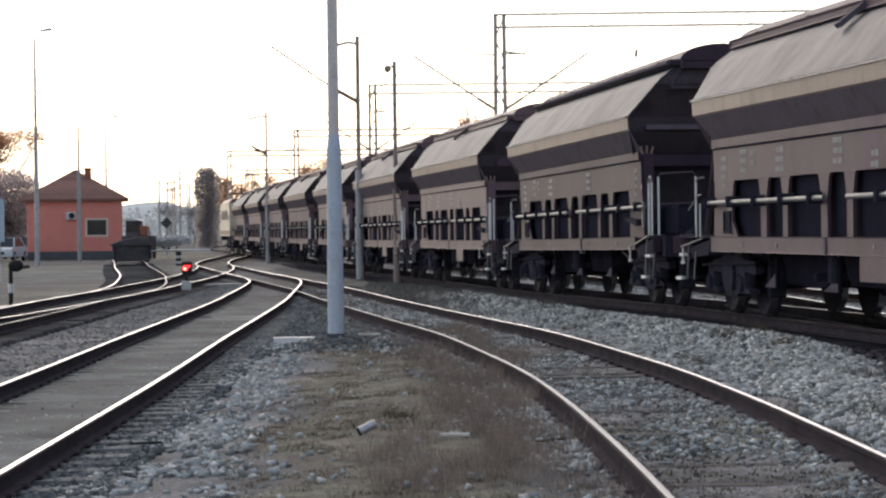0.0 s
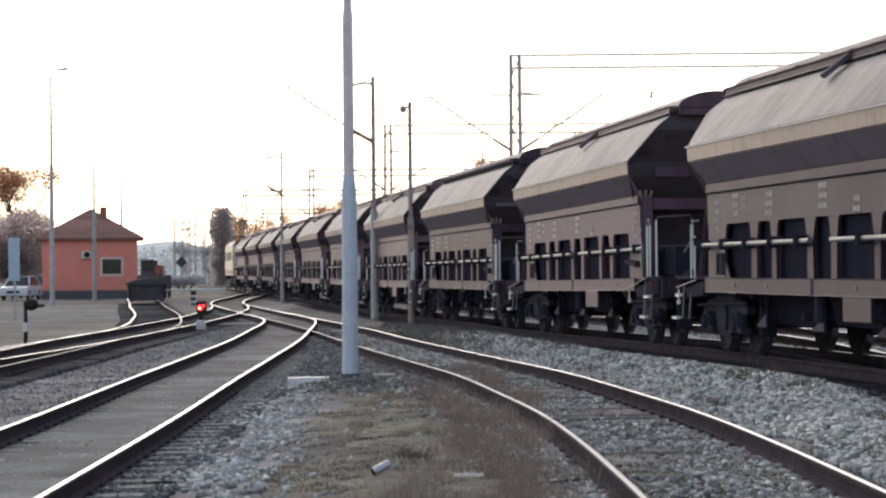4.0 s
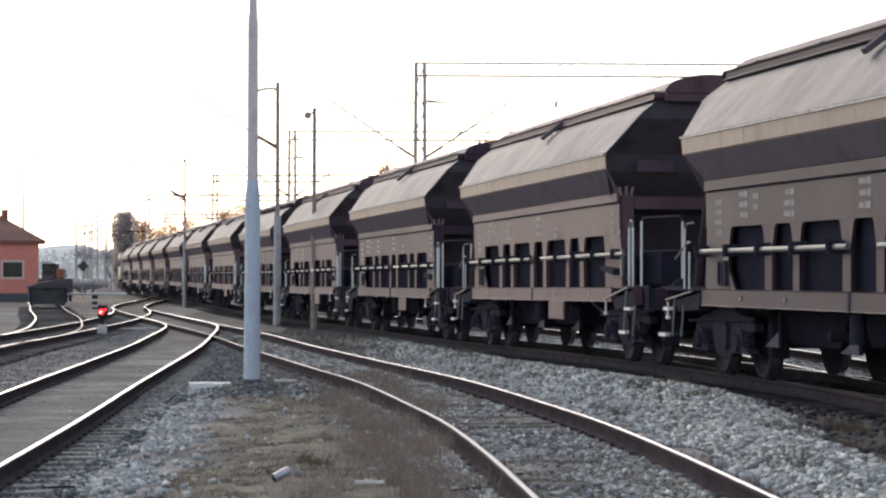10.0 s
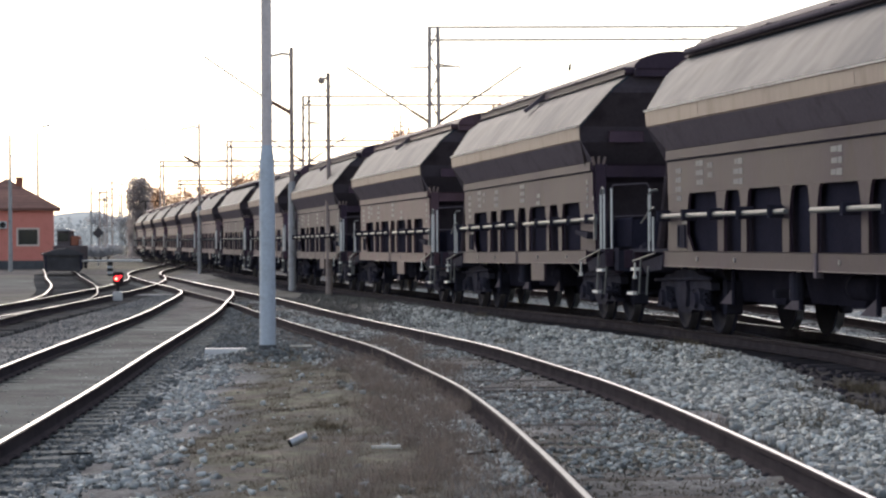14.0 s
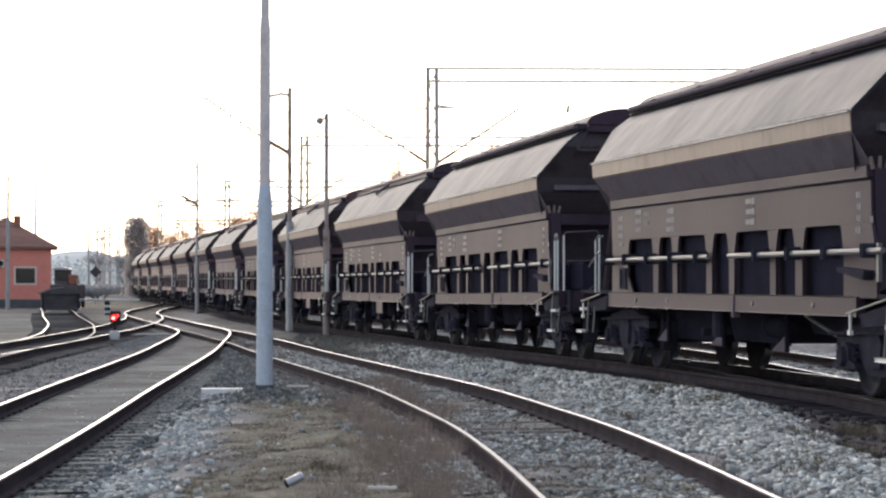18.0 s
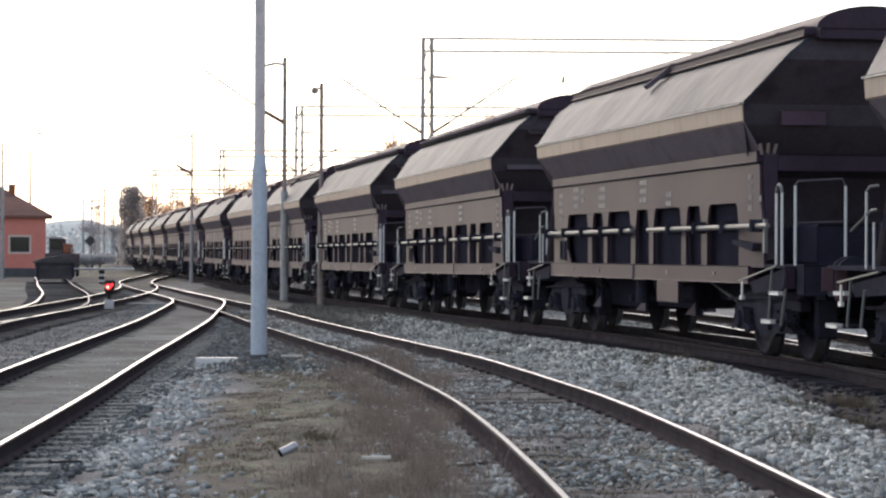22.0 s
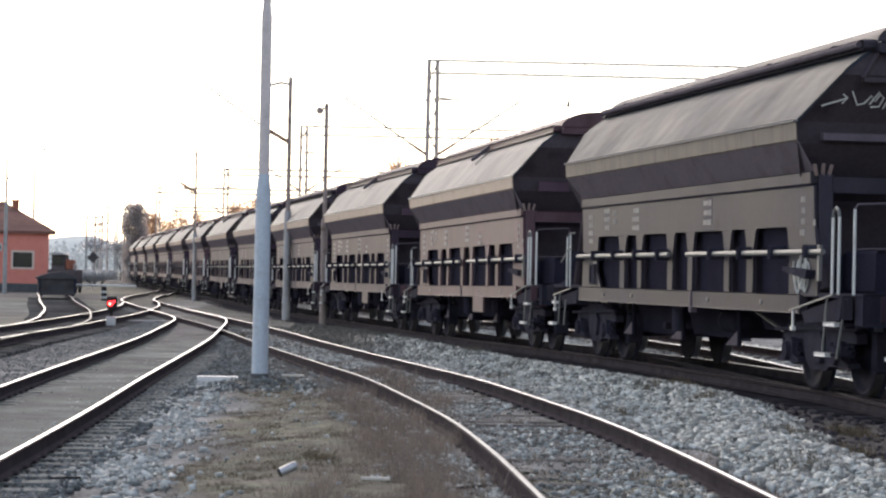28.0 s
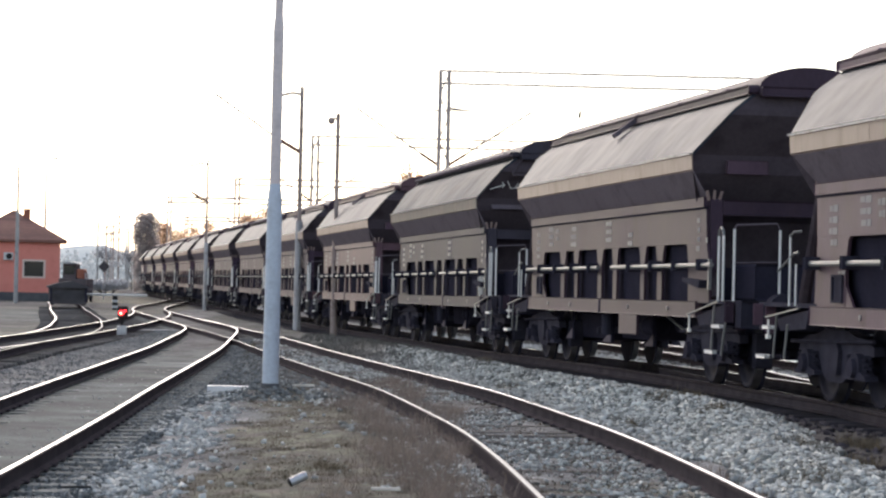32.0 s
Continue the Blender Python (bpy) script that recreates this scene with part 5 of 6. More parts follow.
        part("gap_shade_box", Shape().box(-0.95, 1.0, Y(6.3), Y(7.3), 1.15, 1.62, 0.03), "void_shade", w, "added black box that stands for shade in the end gap")
        part("end_column", Shape().box(0.30, 0.44, Y(edge), Y(edge + 0.12), 1.15, 2.28, 0.02), side, w)
        part("platform", Shape().box(-1.3, 1.3, Y(5.6), Y(7.94), 1.10, 1.15), "gear", w)
        part("headstock", Shape().box(-1.3, 1.3, Y(7.72), Y(7.94), 0.80, 1.15, 0.02), "gear", w)
        part("coupling", Shape().tube((0, Y(7.9), 0.98), (0, Y(8.32), 0.95), 0.05, n=8), "gear", w)
        part("brake_hose", Shape().path([(0.3, Y(7.95), 0.95), (0.3, Y(8.12), 0.7), (0.2, Y(8.26), 0.55), (0.1, Y(8.32), 0.62)], 0.03), "rubber", w)
        ladder = Shape()
        for x in (0.55, 0.95):
            ladder.tube((x, Y(6.05), 1.2), (x, Y(6.2), 2.85), 0.02, n=6)
        for i in range(6):
            ladder.tube((0.55, Y(6.06 + 0.024 * i), 1.4 + 0.26 * i), (0.95, Y(6.06 + 0.024 * i), 1.4 + 0.26 * i), 0.016, n=6)
        part("ladder", ladder, "gear", w)
        build_bogie(w, e * 5.7)
    part("centre_sill", Shape().box(-0.22, 0.22, -7.85, 7.85, 0.80, 1.10, 0.02), "gear", w)
    return w


PLAIN = build_wagon("taupe steel hopper wagon with pale swing roof and cream eave", "side_taupe", "roof_pale", "end_brown")
RUSTY = build_wagon("rust-tinged brown hopper wagon with pale swing roof", "side_rust", "roof_pale", "end_brown")
DUSTY = build_wagon("grey-brown hopper wagon with dull grey roof and ribbed end", "side_grey", "roof_grey", "end_brown", plain=False)
TAGGED = build_wagon("grey hopper wagon with dented grey roof and spray-paint scrawls", "side_dim", "roof_dull", "end_brown", plain=False, scribble=True, eave="eave_dirty")

PALE = build_wagon("greyed brown hopper wagon with pale swing roof and sandy eave", "side_grey", "roof_pale", "end_brown")

# wagons that stay far off: haze is put into their side colour
HAZED = build_wagon("pale brown hopper wagon, far haze put into its sides, pale swing roof", "side_hazed", "roof_pale", "end_brown")

KINDS = {7: HAZED, 6: HAZED, 5: HAZED, 4: RUSTY, 3: HAZED, 2: HAZED, 1: HAZED, -9: TAGGED, -8: RUSTY, -6: DUSTY, 0: DUSTY, -1: PLAIN, -2: PALE, -3: RUSTY, -4: PALE, -5: DUSTY, -7: PALE, -10: PALE, -11: PLAIN}
train = {}
for j in range(7, -13, -1):
    kind = KINDS.get(j, (PLAIN, RUSTY, PLAIN, PLAIN)[j % 4])
    if kind not in train.values():
        train[j] = kind
    else:
        train[j] = copy_thing(kind, Matrix())


def build_loco():
    w = thing("electric_locomotive", Matrix(), "cream electric locomotive with raised pantograph leading the train", "locomotive")
    body = Shape().slab([(-7.0, 1.15), (7.0, 1.15), (7.1, 1.9), (6.75, 2.9), (6.4, 3.45), (-6.4, 3.45), (-6.75, 2.9), (-7.1, 1.9)], -1.47, 1.47)
    part("body", body, "loco_cream", w)
    part("roof", Shape().prism([(-1.47, 3.45), (1.47, 3.45), (1.15, 3.75), (-1.15, 3.75)], -6.4, 6.4), "loco_red", w)
    part("stripe", Shape().box(-1.48, 1.48, -6.98, 6.98, 1.25, 1.55), "loco_red", w, "dark red band")
    for s in (-1, 1):
        for y in (-5.9, 5.9):
            part("cab_window", Shape().box(s * 1.46, s * 1.485, y - 0.35, y + 0.35, 2.25, 2.95), "dark_glass", w)
        for y in (-3.6, -1.2, 1.2, 3.6):
            part("vent_grille", Shape().box(s * 1.46, s * 1.49, y - 0.6, y + 0.6, 2.3, 2.95), "gear", w)
    for e in (-1, 1):
        part("windscreen", Shape().box(-1.1, 1.1, e * 6.88, e * 6.94, 2.2, 2.85), "dark_glass", w)
        part("headstock", Shape().box(-1.4, 1.4, e * 7.0, e * 7.2, 0.85, 1.2, 0.03), "gear", w)
        for s in (-1, 1):
            part("buffer", Shape().tube((s * 0.875, e * 7.2, 1.03), (s * 0.875, e * 7.75, 1.03), 0.14, n=12), "gear", w)
        build_bogie(w, e * 4.0)
        pan = Shape()
        z = 5.35 if e < 0 else 4.25
        for s in (-0.45, 0.45):
            pan.tube((s, e * 4.6, 3.75), (s, e * 3.3, (z + 3.75) / 2 + 0.1), 0.04, n=6).tube((s, e * 3.3, (z + 3.75) / 2 + 0.1), (s, e * 4.4, z), 0.03, n=6)
        for k in (-0.12, 0.12):
            pan.path([(-0.95, e * 4.4 + k, z - 0.15), (-0.7, e * 4.4 + k, z), (0.7, e * 4.4 + k, z), (0.95, e * 4.4 + k, z - 0.15)], 0.04)
        part("pantograph", pan, "dark_iron", w)
    part("tank", Shape().box(-1.2, 1.2, -2.2, 2.2, 0.45, 1.1, 0.05), "gear", w)
    return w


LOCO = build_loco()

# ---------------------------------------------------------------- yard things
def gz(x, y):
    return float(ground_height(x, y))


def build_yard():
    # near stepped pole
    p = thing("lamp_pole", pose(-1.49, 35.1, gz(-1.49, 35.1)), "pale blue-grey stepped steel pole on a low foot ring", "pole")
    part("lower_tube", Shape().tube((0, 0, 0.08), (0, 0, 2.62), 0.115, 0.105, 20), "pole_paint", p, smooth=True)
    part("collar", Shape().tube((0, 0, 2.62), (0, 0, 2.86), 0.105, 0.078, 20), "pole_paint", p, smooth=True)
    part("middle_tube", Shape().tube((0, 0, 2.86), (0, 0, 5.05), 0.078, 0.075, 20), "galvanised", p, smooth=True)
    part("collar", Shape().tube((0, 0, 5.05), (0, 0, 5.22), 0.075, 0.058, 20), "galvanised", p, smooth=True)
    part("upper_tube", Shape().tube((0, 0, 5.22), (0, 0, 8.6), 0.058, 0.05, 20), "galvanised", p, smooth=True)
    part("foot", Shape().tube((0, 0, -0.15), (0, 0, 0.08), 0.135, 0.125, 20), "plinth", p, "dark grey foot ring")

    def mast(x, y, top, r0, r1, label, arms=True, turn=0):
        m = thing("catenary_mast", pose(x, y, gz(x, y), 0, 0, turn), label, "mast", "masts of the overhead line")
        t = top - gz(x, y)
        part("lower_tube", Shape().tube((0, 0, -0.2), (0, 0, t * 0.45), r0, r0 * 0.92, 14), "mast_grey", m, smooth=True)
        part("upper_tube", Shape().tube((0, 0, t * 0.45), (0, 0, t), r1, r1 * 0.9, 14), "rusty_post" if arms else "mast_grey", m, smooth=True)
        if arms:
            part("top_arm", Shape().path([(0, 0, t - 0.25), (-0.3, 0, t - 0.2), (-0.95, 0, t - 0.35)], 0.045), "lattice", m)
            a = Shape().tube((0, 0, t - 2.2), (-0.8, 0, t - 1.75), 0.06, n=8)
            for k in range(1, 7):
                a.tube((-0.1 * k, 0, t - 2.2 + 0.0563 * k), (-0.1 * k - 0.04, 0, t - 2.2 + 0.0563 * k + 0.022), 0.095, 0.06, 8)
            part("insulator", a, "porcelain", m)
            part("long_arm", Shape().tube((-0.8, 0, t - 1.75), (-2.9, 0, t - 0.3), 0.03, n=6), "rust_arm", m)
        return m

    mast(-2.75, 84.4, 7.98, 0.13, 0.075, "rusty stepped steel mast with a cantilever arm")
    mast(-9.12, 131.7, 7.7, 0.11, 0.06, "slim grey steel mast with short arms")
    # rusty post with lamp
    p = thing("street_lamp", pose(-1.35, 75.1, gz(-1.35, 75.1)), "rusty brown post with a round lamp", "lamp post")
    h = 6.5 - gz(-1.38, 75.1)
    part("post", Shape().tube((0, 0, -0.2), (0, 0, h * 0.48), 0.105, 0.1, 12).tube((0, 0, h * 0.48), (0, 0, h), 0.065, 0.06, 12), "rusty_post", p, smooth=True)
    part("arm", Shape().tube((0, 0, h - 0.12), (-0.2, 0, h - 0.2), 0.03), "rusty_post", p)
    part("lamp_head", Shape().ball((-0.2, -0.02, h - 0.22), 0.11, 12, 8), "rusty_post", p, smooth=True)
    # tall street lamps by the hut
    for x, y, top, r, paint in ((-21.2, 131.7, 12.1, 0.11, "mast_grey"), (-25.3, 190, 10.2, 0.11, "lattice")):
        p = thing("street_lamp", pose(x, y, gz(x, y)), "tall slim steel lamp post with a grey head", "lamp post", "tall yard lamps")
        h = top - gz(x, y)
        part("post", Shape().tube((0, 0, -0.2), (0, 0, h * 0.5), r * 1.25, r, 10).tube((0, 0, h * 0.5), (0, 0, h - 0.4), r * 0.8, r * 0.5, 10), paint, p, smooth=True)
        part("arm", Shape().path([(0, 0, h - 0.4), (0.08, 0, h - 0.15), (0.3, 0, h - 0.02)], 0.035), "mast_grey", p)
        part("lamp_head", Shape().add([(0.25, -0.1, h - 0.05), (0.95, -0.12, h + 0.02), (0.95, 0.12, h + 0.02), (0.25, 0.1, h - 0.05), (0.3, -0.06, h + 0.05), (0.85, -0.08, h + 0.17), (0.85, 0.08, h + 0.17), (0.3, 0.06, h + 0.05)],
                                      [(0, 3, 2, 1), (4, 5, 6, 7), (0, 1, 5, 4), (2, 3, 7, 6), (1, 2, 6, 5), (3, 0, 4, 7)]), "mast_grey", p)
    # slim poles
    for x, y, top, r in ((-21.08, 146.3, 7.7, 0.13), (-30.5, 272, 10.9, 0.12), (-33.0, 330, 11.0, 0.14), (-35.5, 352, 9.5, 0.14), (1.2, 112, 7.1, 0.07)):
        p = thing("concrete_pole", pose(x, y, gz(x, y)), "slim pale concrete pole narrowing near its top", "pole", "slim poles")
        h = top - gz(x, y)
        part("shaft", Shape().tube((0, 0, -0.2), (0, 0, h * 0.68), r, r * 0.75, 10), "concrete", p, smooth=True)
        part("spike", Shape().tube((0, 0, h * 0.68), (0, 0, h), r * 0.55, r * 0.45, 8), "lattice", p)
        part("fitting", Shape().tube((0, 0, h * 0.85), (0.35, 0, h * 0.85), 0.03), "lattice", p)

    # crowded masts far down the yard
    for x, y, top, arms in ((-32.64, 300, 7.6, 2), (-32.1, 303, 7.8, 3), (-31.15, 300, 8.85, 3), (-29.6, 310, 8.2, 2), (-27.9, 318, 8.4, 3), (-27.7, 285, 8.3, 3), (-26.2, 300, 7.4, 2), (-24.0, 320, 8.6, 3), (-34.0, 318, 7.0, 2), (-20.8, 300, 8.0, 3)):
        p = thing("catenary_mast", pose(x, y, gz(x, y)), "distant rusty mast with several cross arms", "mast", "masts of the overhead line")
        h = top - gz(x, y)
        part("post", Shape().tube((0, 0, -0.2), (0, 0, h), 0.13, 0.09, 8), "lattice", p)
        for i in range(arms):
            part("arm", Shape().tube((-0.9 + 0.3 * i, 0, h - 0.3 - 0.75 * i), (0.7 + 0.2 * i, 0, h - 0.3 - 0.75 * i), 0.06, n=6), "lattice", p)

    # portals over the main line
    def gantry(x, y, top, span, label, leftward=False):
        g = thing("catenary_gantry", pose(x, y, gz(x, y)), label, "gantry", "portals of the overhead line")
        h = top - gz(x, y)
        s = -1 if leftward else 1
        for base in (0.0, s * span):
            leg = Shape()
            for o in (-0.14, 0.14):
                leg.tube((base + o * 1.3, 0, -0.2), (base + o, 0, h), 0.072, 0.064, 8)
            part("leg", leg, "lattice", g)
            k, flip = 0.4, 1
            while k < h - 0.5:
                part("brace", Shape().tube((base - 0.16 * flip, 0, k), (base + 0.16 * flip, 0, k + 0.75), 0.026, n=5), "lattice", g)
                k, flip = k + 0.75, -flip
        for z in (h, h - 0.42):
            part("beam", Shape().tube((-0.2 * s, 0, z), (s * (span + 0.2), 0, z), 0.036 + max(0, y - 100) * 0.0003, n=8), "lattice", g)
        k, up = 0.0, True
        while k < span:
            part("web", Shape().tube((s * k, 0, h - 0.42 if up else h), (s * min(k + 1.6, span), 0, h if up else h - 0.42), 0.008, n=4), "lattice", g)
            k, up = k + 1.6, not up
        for dz, l, sg in ((1.32, 0.65, -1), (1.22, 0.75, 1), (1.3, 0.7, 1)):
            part("bracket_arm", Shape().tube((sg * 0.14, 0, h - dz), (sg * (0.14 + l), 0, h - dz + (0.0 if dz > 1.25 else -0.1)), 0.028, n=6), "lattice", g)
        for sg in (-1, 1):
            part("insulator", Shape().tube((sg * 0.14, 0, h - 3.15), (sg * 0.75, 0, h - 2.75), 0.045, n=8), "porcelain", g)
            part("long_arm", Shape().tube((sg * 0.75, 0, h - 2.75), (sg * 2.9, 0, h - 1.3), 0.03, n=6), "rust_arm", g)
        return g

    gantry(2.0, 83, 8.53, 15.5, "rusty lattice portal mast with twin beams")
    gantry(-3.27, 122, 8.5, 17, "rusty lattice portal mast with twin beams")
    gantry(-10.1, 176, 8.5, 15, "rusty lattice portal mast with twin beams")
    gantry(-18.5, 220, 8.5, 15.5, "distant lattice portal across the yard tracks")
    gantry(-22.0, 285, 8.4, 12, "distant lattice portal across the yard tracks")

    # overhead wires
    def wires(rows, sag, r, label):
        for a, b in rows:
            pts = []
            for i in range(9):
                t = i / 8
                pts.append((a[0] + (b[0] - a[0]) * t, a[1] + (b[1] - a[1]) * t, a[2] + (b[2] - a[2]) * t - sag * 4 * t * (1 - t)))
            tagged(new("overhead_wire", Shape().path(pts, r, 5).mesh("overhead_wire", "wire")), label, "wire", "overhead wires")

    wires([((-2.9 - 2.81, 84.4, 7.5), (-12.0, 131.7, 7.3)), ((-12.0, 131.7, 7.3), (-17.0, 176, 7.2)), ((-17, 176, 7.2), (-18.3, 220, 7.1))], 0.35, 0.018, "thin sagging overhead wire")
    wires([((4.9, 83, 7.0), (-0.4, 122, 7.0)), ((-0.4, 122, 7.0), (-7.2, 176, 7.0)), ((-7.2, 176, 7.0), (-14, 230, 7.0))], 0.4, 0.018, "thin sagging overhead wire")
    wires([((-0.9, 83, 7.0), (-6.2, 122, 7.0)), ((-6.2, 122, 7.0), (-13.0, 176, 7.0)), ((-13.0, 176, 7.0), (-19, 220, 7.0))], 0.4, 0.018, "thin sagging overhead wire")
    wires([((-18.3, 220, 6.9), (-21.8, 285, 6.9)), ((-15, 220, 6.9), (-18, 285, 6.9)), ((-12, 220, 6.7), (-14, 285, 6.7))], 0.4, 0.026, "thin sagging overhead wire")

    wires([((6.25, 80, 7.05), (1.2, 122, 7.0)), ((6.25, 80, 7.05), (11.5, 42, 7.1))], 0.3, 0.008, "thin sagging overhead wire")
    c = thing("wire_clamp", pose(6.25, 80, 7.0), "small dark wire clamp hanging on an overhead wire", "clamp", "clamps on the wires")
    part("body", Shape().tube((0, 0, -0.12), (0.03, 0, 0.1), 0.05, 0.03, 8), "dark_iron", c)
    part("hook", Shape().path([(0.03, 0, 0.08), (0.08, 0, 0.18), (0.16, 0, 0.2)], 0.018), "dark_iron", c)

    wires([((-26.5, 285, 7.6), (-13, 262, 7.6)), ((-28.0, 300, 7.0), (-13, 262, 6.8)), ((-33, 303, 6.9), (-22, 285, 6.9))], 0.25, 0.028, "thin sagging overhead wire")

    # dwarf signal with its marker block
    s = thing("dwarf_signal", pose(-7.12, 70.0, gz(-7.12, 70.0)), "low dark railway signal showing red", "signal")
    part("post", Shape().tube((0, 0, -0.05), (0, 0, 0.55), 0.04), "dark_iron", s)
    part("housing", Shape().box(-0.13, 0.15, -0.08, 0.12, 0.52, 0.86, 0.03), "dark_iron", s)
    # one lit lamp; the small second disc is added as its bloom
    for name, x, z, r in (("lamp_left", -0.02, 0.68, 0.074), ("lamp_right", 0.085, 0.735, 0.034)):
        lens = part(name, Shape().tube((x, -0.12, z), (x, -0.07, z), r, n=16), "red_lamp", s, "lit red lamp")
        if r > 0.06:
            part("filament_glow", Shape().ball((x - 0.2 * r, -0.12, z - 0.2 * r), r * 0.42, 12, 8, 0.8), "lamp_core", lens, "white-hot centre of the lamp")
    part("marker_block", Shape().box(-0.13, 0.13, -0.14, -0.02, 0.06, 0.32, 0.015), "white_frame", s, "pale square marker plate")

    # switch stand in the left foreground
    x, y = -9.58, 55.8
    s = thing("switch_stand", pose(x, y, gz(x, y)), "black hand switch stand with a round weight", "switch stand")
    part("post", Shape().tube((0, 0, -0.05), (0, 0, 0.95), 0.05, 0.04), "dark_iron", s)
    part("base_plate", Shape().box(-0.25, 0.25, -0.15, 0.15, -0.03, 0.06, 0.02), "dark_iron", s)
    part("band", Shape().tube((0, 0, 0.42), (0, 0, 0.62), 0.053, n=12), "pale_paint", s, "white painted band")
    part("weight", Shape().ball((0.12, 0, 1.02), 0.17, 12, 8, 0.8), "dark_iron", s, smooth=True)
    part("lever", Shape().tube((0, 0, 0.95), (0.42, 0, 1.0), 0.035), "dark_iron", s)
    # narrow pale board
    x, y = -15.85, 90
    s = thing("sign_board", pose(x, y, gz(x, y)), "narrow upright pale blue board on a post", "sign")
    part("board", Shape().box(-0.2, 0.2, -0.03, 0.03, 1.4, 2.95, 0.01), "board_blue", s)
    part("post", Shape().tube((0, 0.06, -0.1), (0, 0.06, 2.6), 0.04), "mast_grey", s)
    # diamond board
    x, y = -19.7, 180
    s = thing("diamond_sign", pose(x, y, gz(x, y)), "dark diamond-shaped railway board seen from behind", "sign")
    part("board", Shape().add([(-0.42, 0, 2.35), (0, 0, 1.93), (0.42, 0, 2.35), (0, 0, 2.77), (-0.42, 0.03, 2.35), (0, 0.03, 1.93), (0.42, 0.03, 2.35), (0, 0.03, 2.77)],
                              [(0, 1, 2, 3), (7, 6, 5, 4), (0, 4, 5, 1), (1, 5, 6, 2), (2, 6, 7, 3), (3, 7, 4, 0)]), "hazed_black", s)
    part("post", Shape().tube((0, 0.06, -0.1), (0, 0.06, 2.5), 0.04), "mast_grey", s)
    # low barrier by the yard road
    x, y = -13.2, 126
    s = thing("barrier_bar", pose(x, y, gz(x, y)), "low pale horizontal bar on a striped post", "barrier")
    part("bar", Shape().tube((-1.5, 0, 0.755), (1.6, 0, 0.755), 0.055, n=12), "pale_paint", s, smooth=True)
    part("post", Shape().box(-0.12, 0.12, -0.08, 0.08, -0.1, 0.70), "dark_iron", s)
    for z in (0.1, 0.38):
        part("stripe", Shape().box(-0.122, 0.122, -0.084, 0.084, z, z + 0.12), "pale_paint", s)

    # the orange hut
    hx, hy = -23.35, 160.0
    b = thing("signal_hut", pose(hx, hy, gz(hx, hy), 0, 0, 7), "orange rendered railway hut with a brown hipped tile roof", "building")
    g = gz(hx, hy)
    z0, z1 = 0.33 - g, 3.52 - g
    w2, dp = 3.0, 6.2
    wx0, wx1, wz0, wz1 = 0.66, 2.12, 1.24 - g, 2.43 - g
    for a, c, d, e in ((-w2, wx0, z0, z1), (wx1, w2, z0, z1), (wx0, wx1, z0, wz0), (wx0, wx1, wz1, z1)):
        part("front_wall", Shape().box(a, c, 0, 0.25, d, e), "wall_orange", b)
    part("side_wall", Shape().box(-w2, -w2 + 0.25, 0.25, dp, z0, z1), "wall_orange", b)
    part("side_wall", Shape().box(w2 - 0.25, w2, 0.25, dp, z0, z1), "wall_orange", b)
    part("back_wall", Shape().box(-w2 + 0.25, w2 - 0.25, dp - 0.25, dp, z0, z1), "wall_orange", b)
    part("plinth", Shape().box(-w2 - 0.03, w2 + 0.03, -0.03, dp + 0.03, -0.3, z0), "plinth", b, "dark grey plinth")
    part("floor", Shape().box(-w2 + 0.25, w2 - 0.25, 0.25, dp - 0.25, z0, z0 + 0.05), "plinth", b)
    part("eave_board", Shape().box(-w2 - 0.42, w2 + 0.42, -0.42, dp + 0.42, z1, z1 + 0.14, 0.02), "roof_tile", b)
    apex, courses = 5.6 - g, 11
    for i in range(courses):
        a, c = i / courses, (i + 1) / courses
        za, zc = z1 + 0.14 + (apex - z1 - 0.14) * a, z1 + 0.14 + (apex - z1 - 0.14) * c
        ra, rc = 1 - a, 1 - c
        my = dp / 2
        ring = lambda r, z, lift: [(-(w2 + 0.45) * r, my - (my + 0.45) * r, z + lift), ((w2 + 0.45) * r, my - (my + 0.45) * r, z + lift), ((w2 + 0.45) * r, my + (my + 0.45) * r, z + lift), (-(w2 + 0.45) * r, my + (my + 0.45) * r, z + lift)]
        sh = Shape().add(ring(ra, za, 0) + ring(ra, za, 0.022) + ring(max(rc, 0.004), zc, 0.012), [(0, 1, 5, 4), (1, 2, 6, 5), (2, 3, 7, 6), (3, 0, 4, 7), (4, 5, 9, 8), (5, 6, 10, 9), (6, 7, 11, 10), (7, 4, 8, 11)])
        part("tile_course", sh, "roof_tile", b)
    part("chimney", Shape().box(0.62, 1.05, 2.2, 2.75, 4.0 - g, 5.62 - g, 0.02).box(0.57, 1.10, 2.15, 2.8, 5.62 - g, 5.7 - g), "chimney_red", b)
    win = part("window", Shape().box(wx0, wx1, -0.02, 0.10, wz0, wz0 + 0.12).box(wx0, wx1, -0.02, 0.10, wz1 - 0.12, wz1).box(wx0, wx0 + 0.13, -0.02, 0.10, wz0 + 0.12, wz1 - 0.12).box(wx1 - 0.13, wx1, -0.02, 0.10, wz0 + 0.12, wz1 - 0.12), "cream_frame", b, "cream window frame")
    part("pane", Shape().box(wx0 + 0.13, wx1 - 0.13, 0.05, 0.07, wz0 + 0.12, wz1 - 0.12), "dark_glass", win, "dark glass pane")
    ac = thing("air_conditioner", pose(hx, hy, 2.36, 0, 0, 7) @ pose(-0.22, -0.22, 0), "white air conditioner box on the hut wall", "air conditioner")
    part("case", Shape().box(-0.3, 0.3, -0.15, 0.22, 0, 0.48, 0.02), "white_frame", ac)
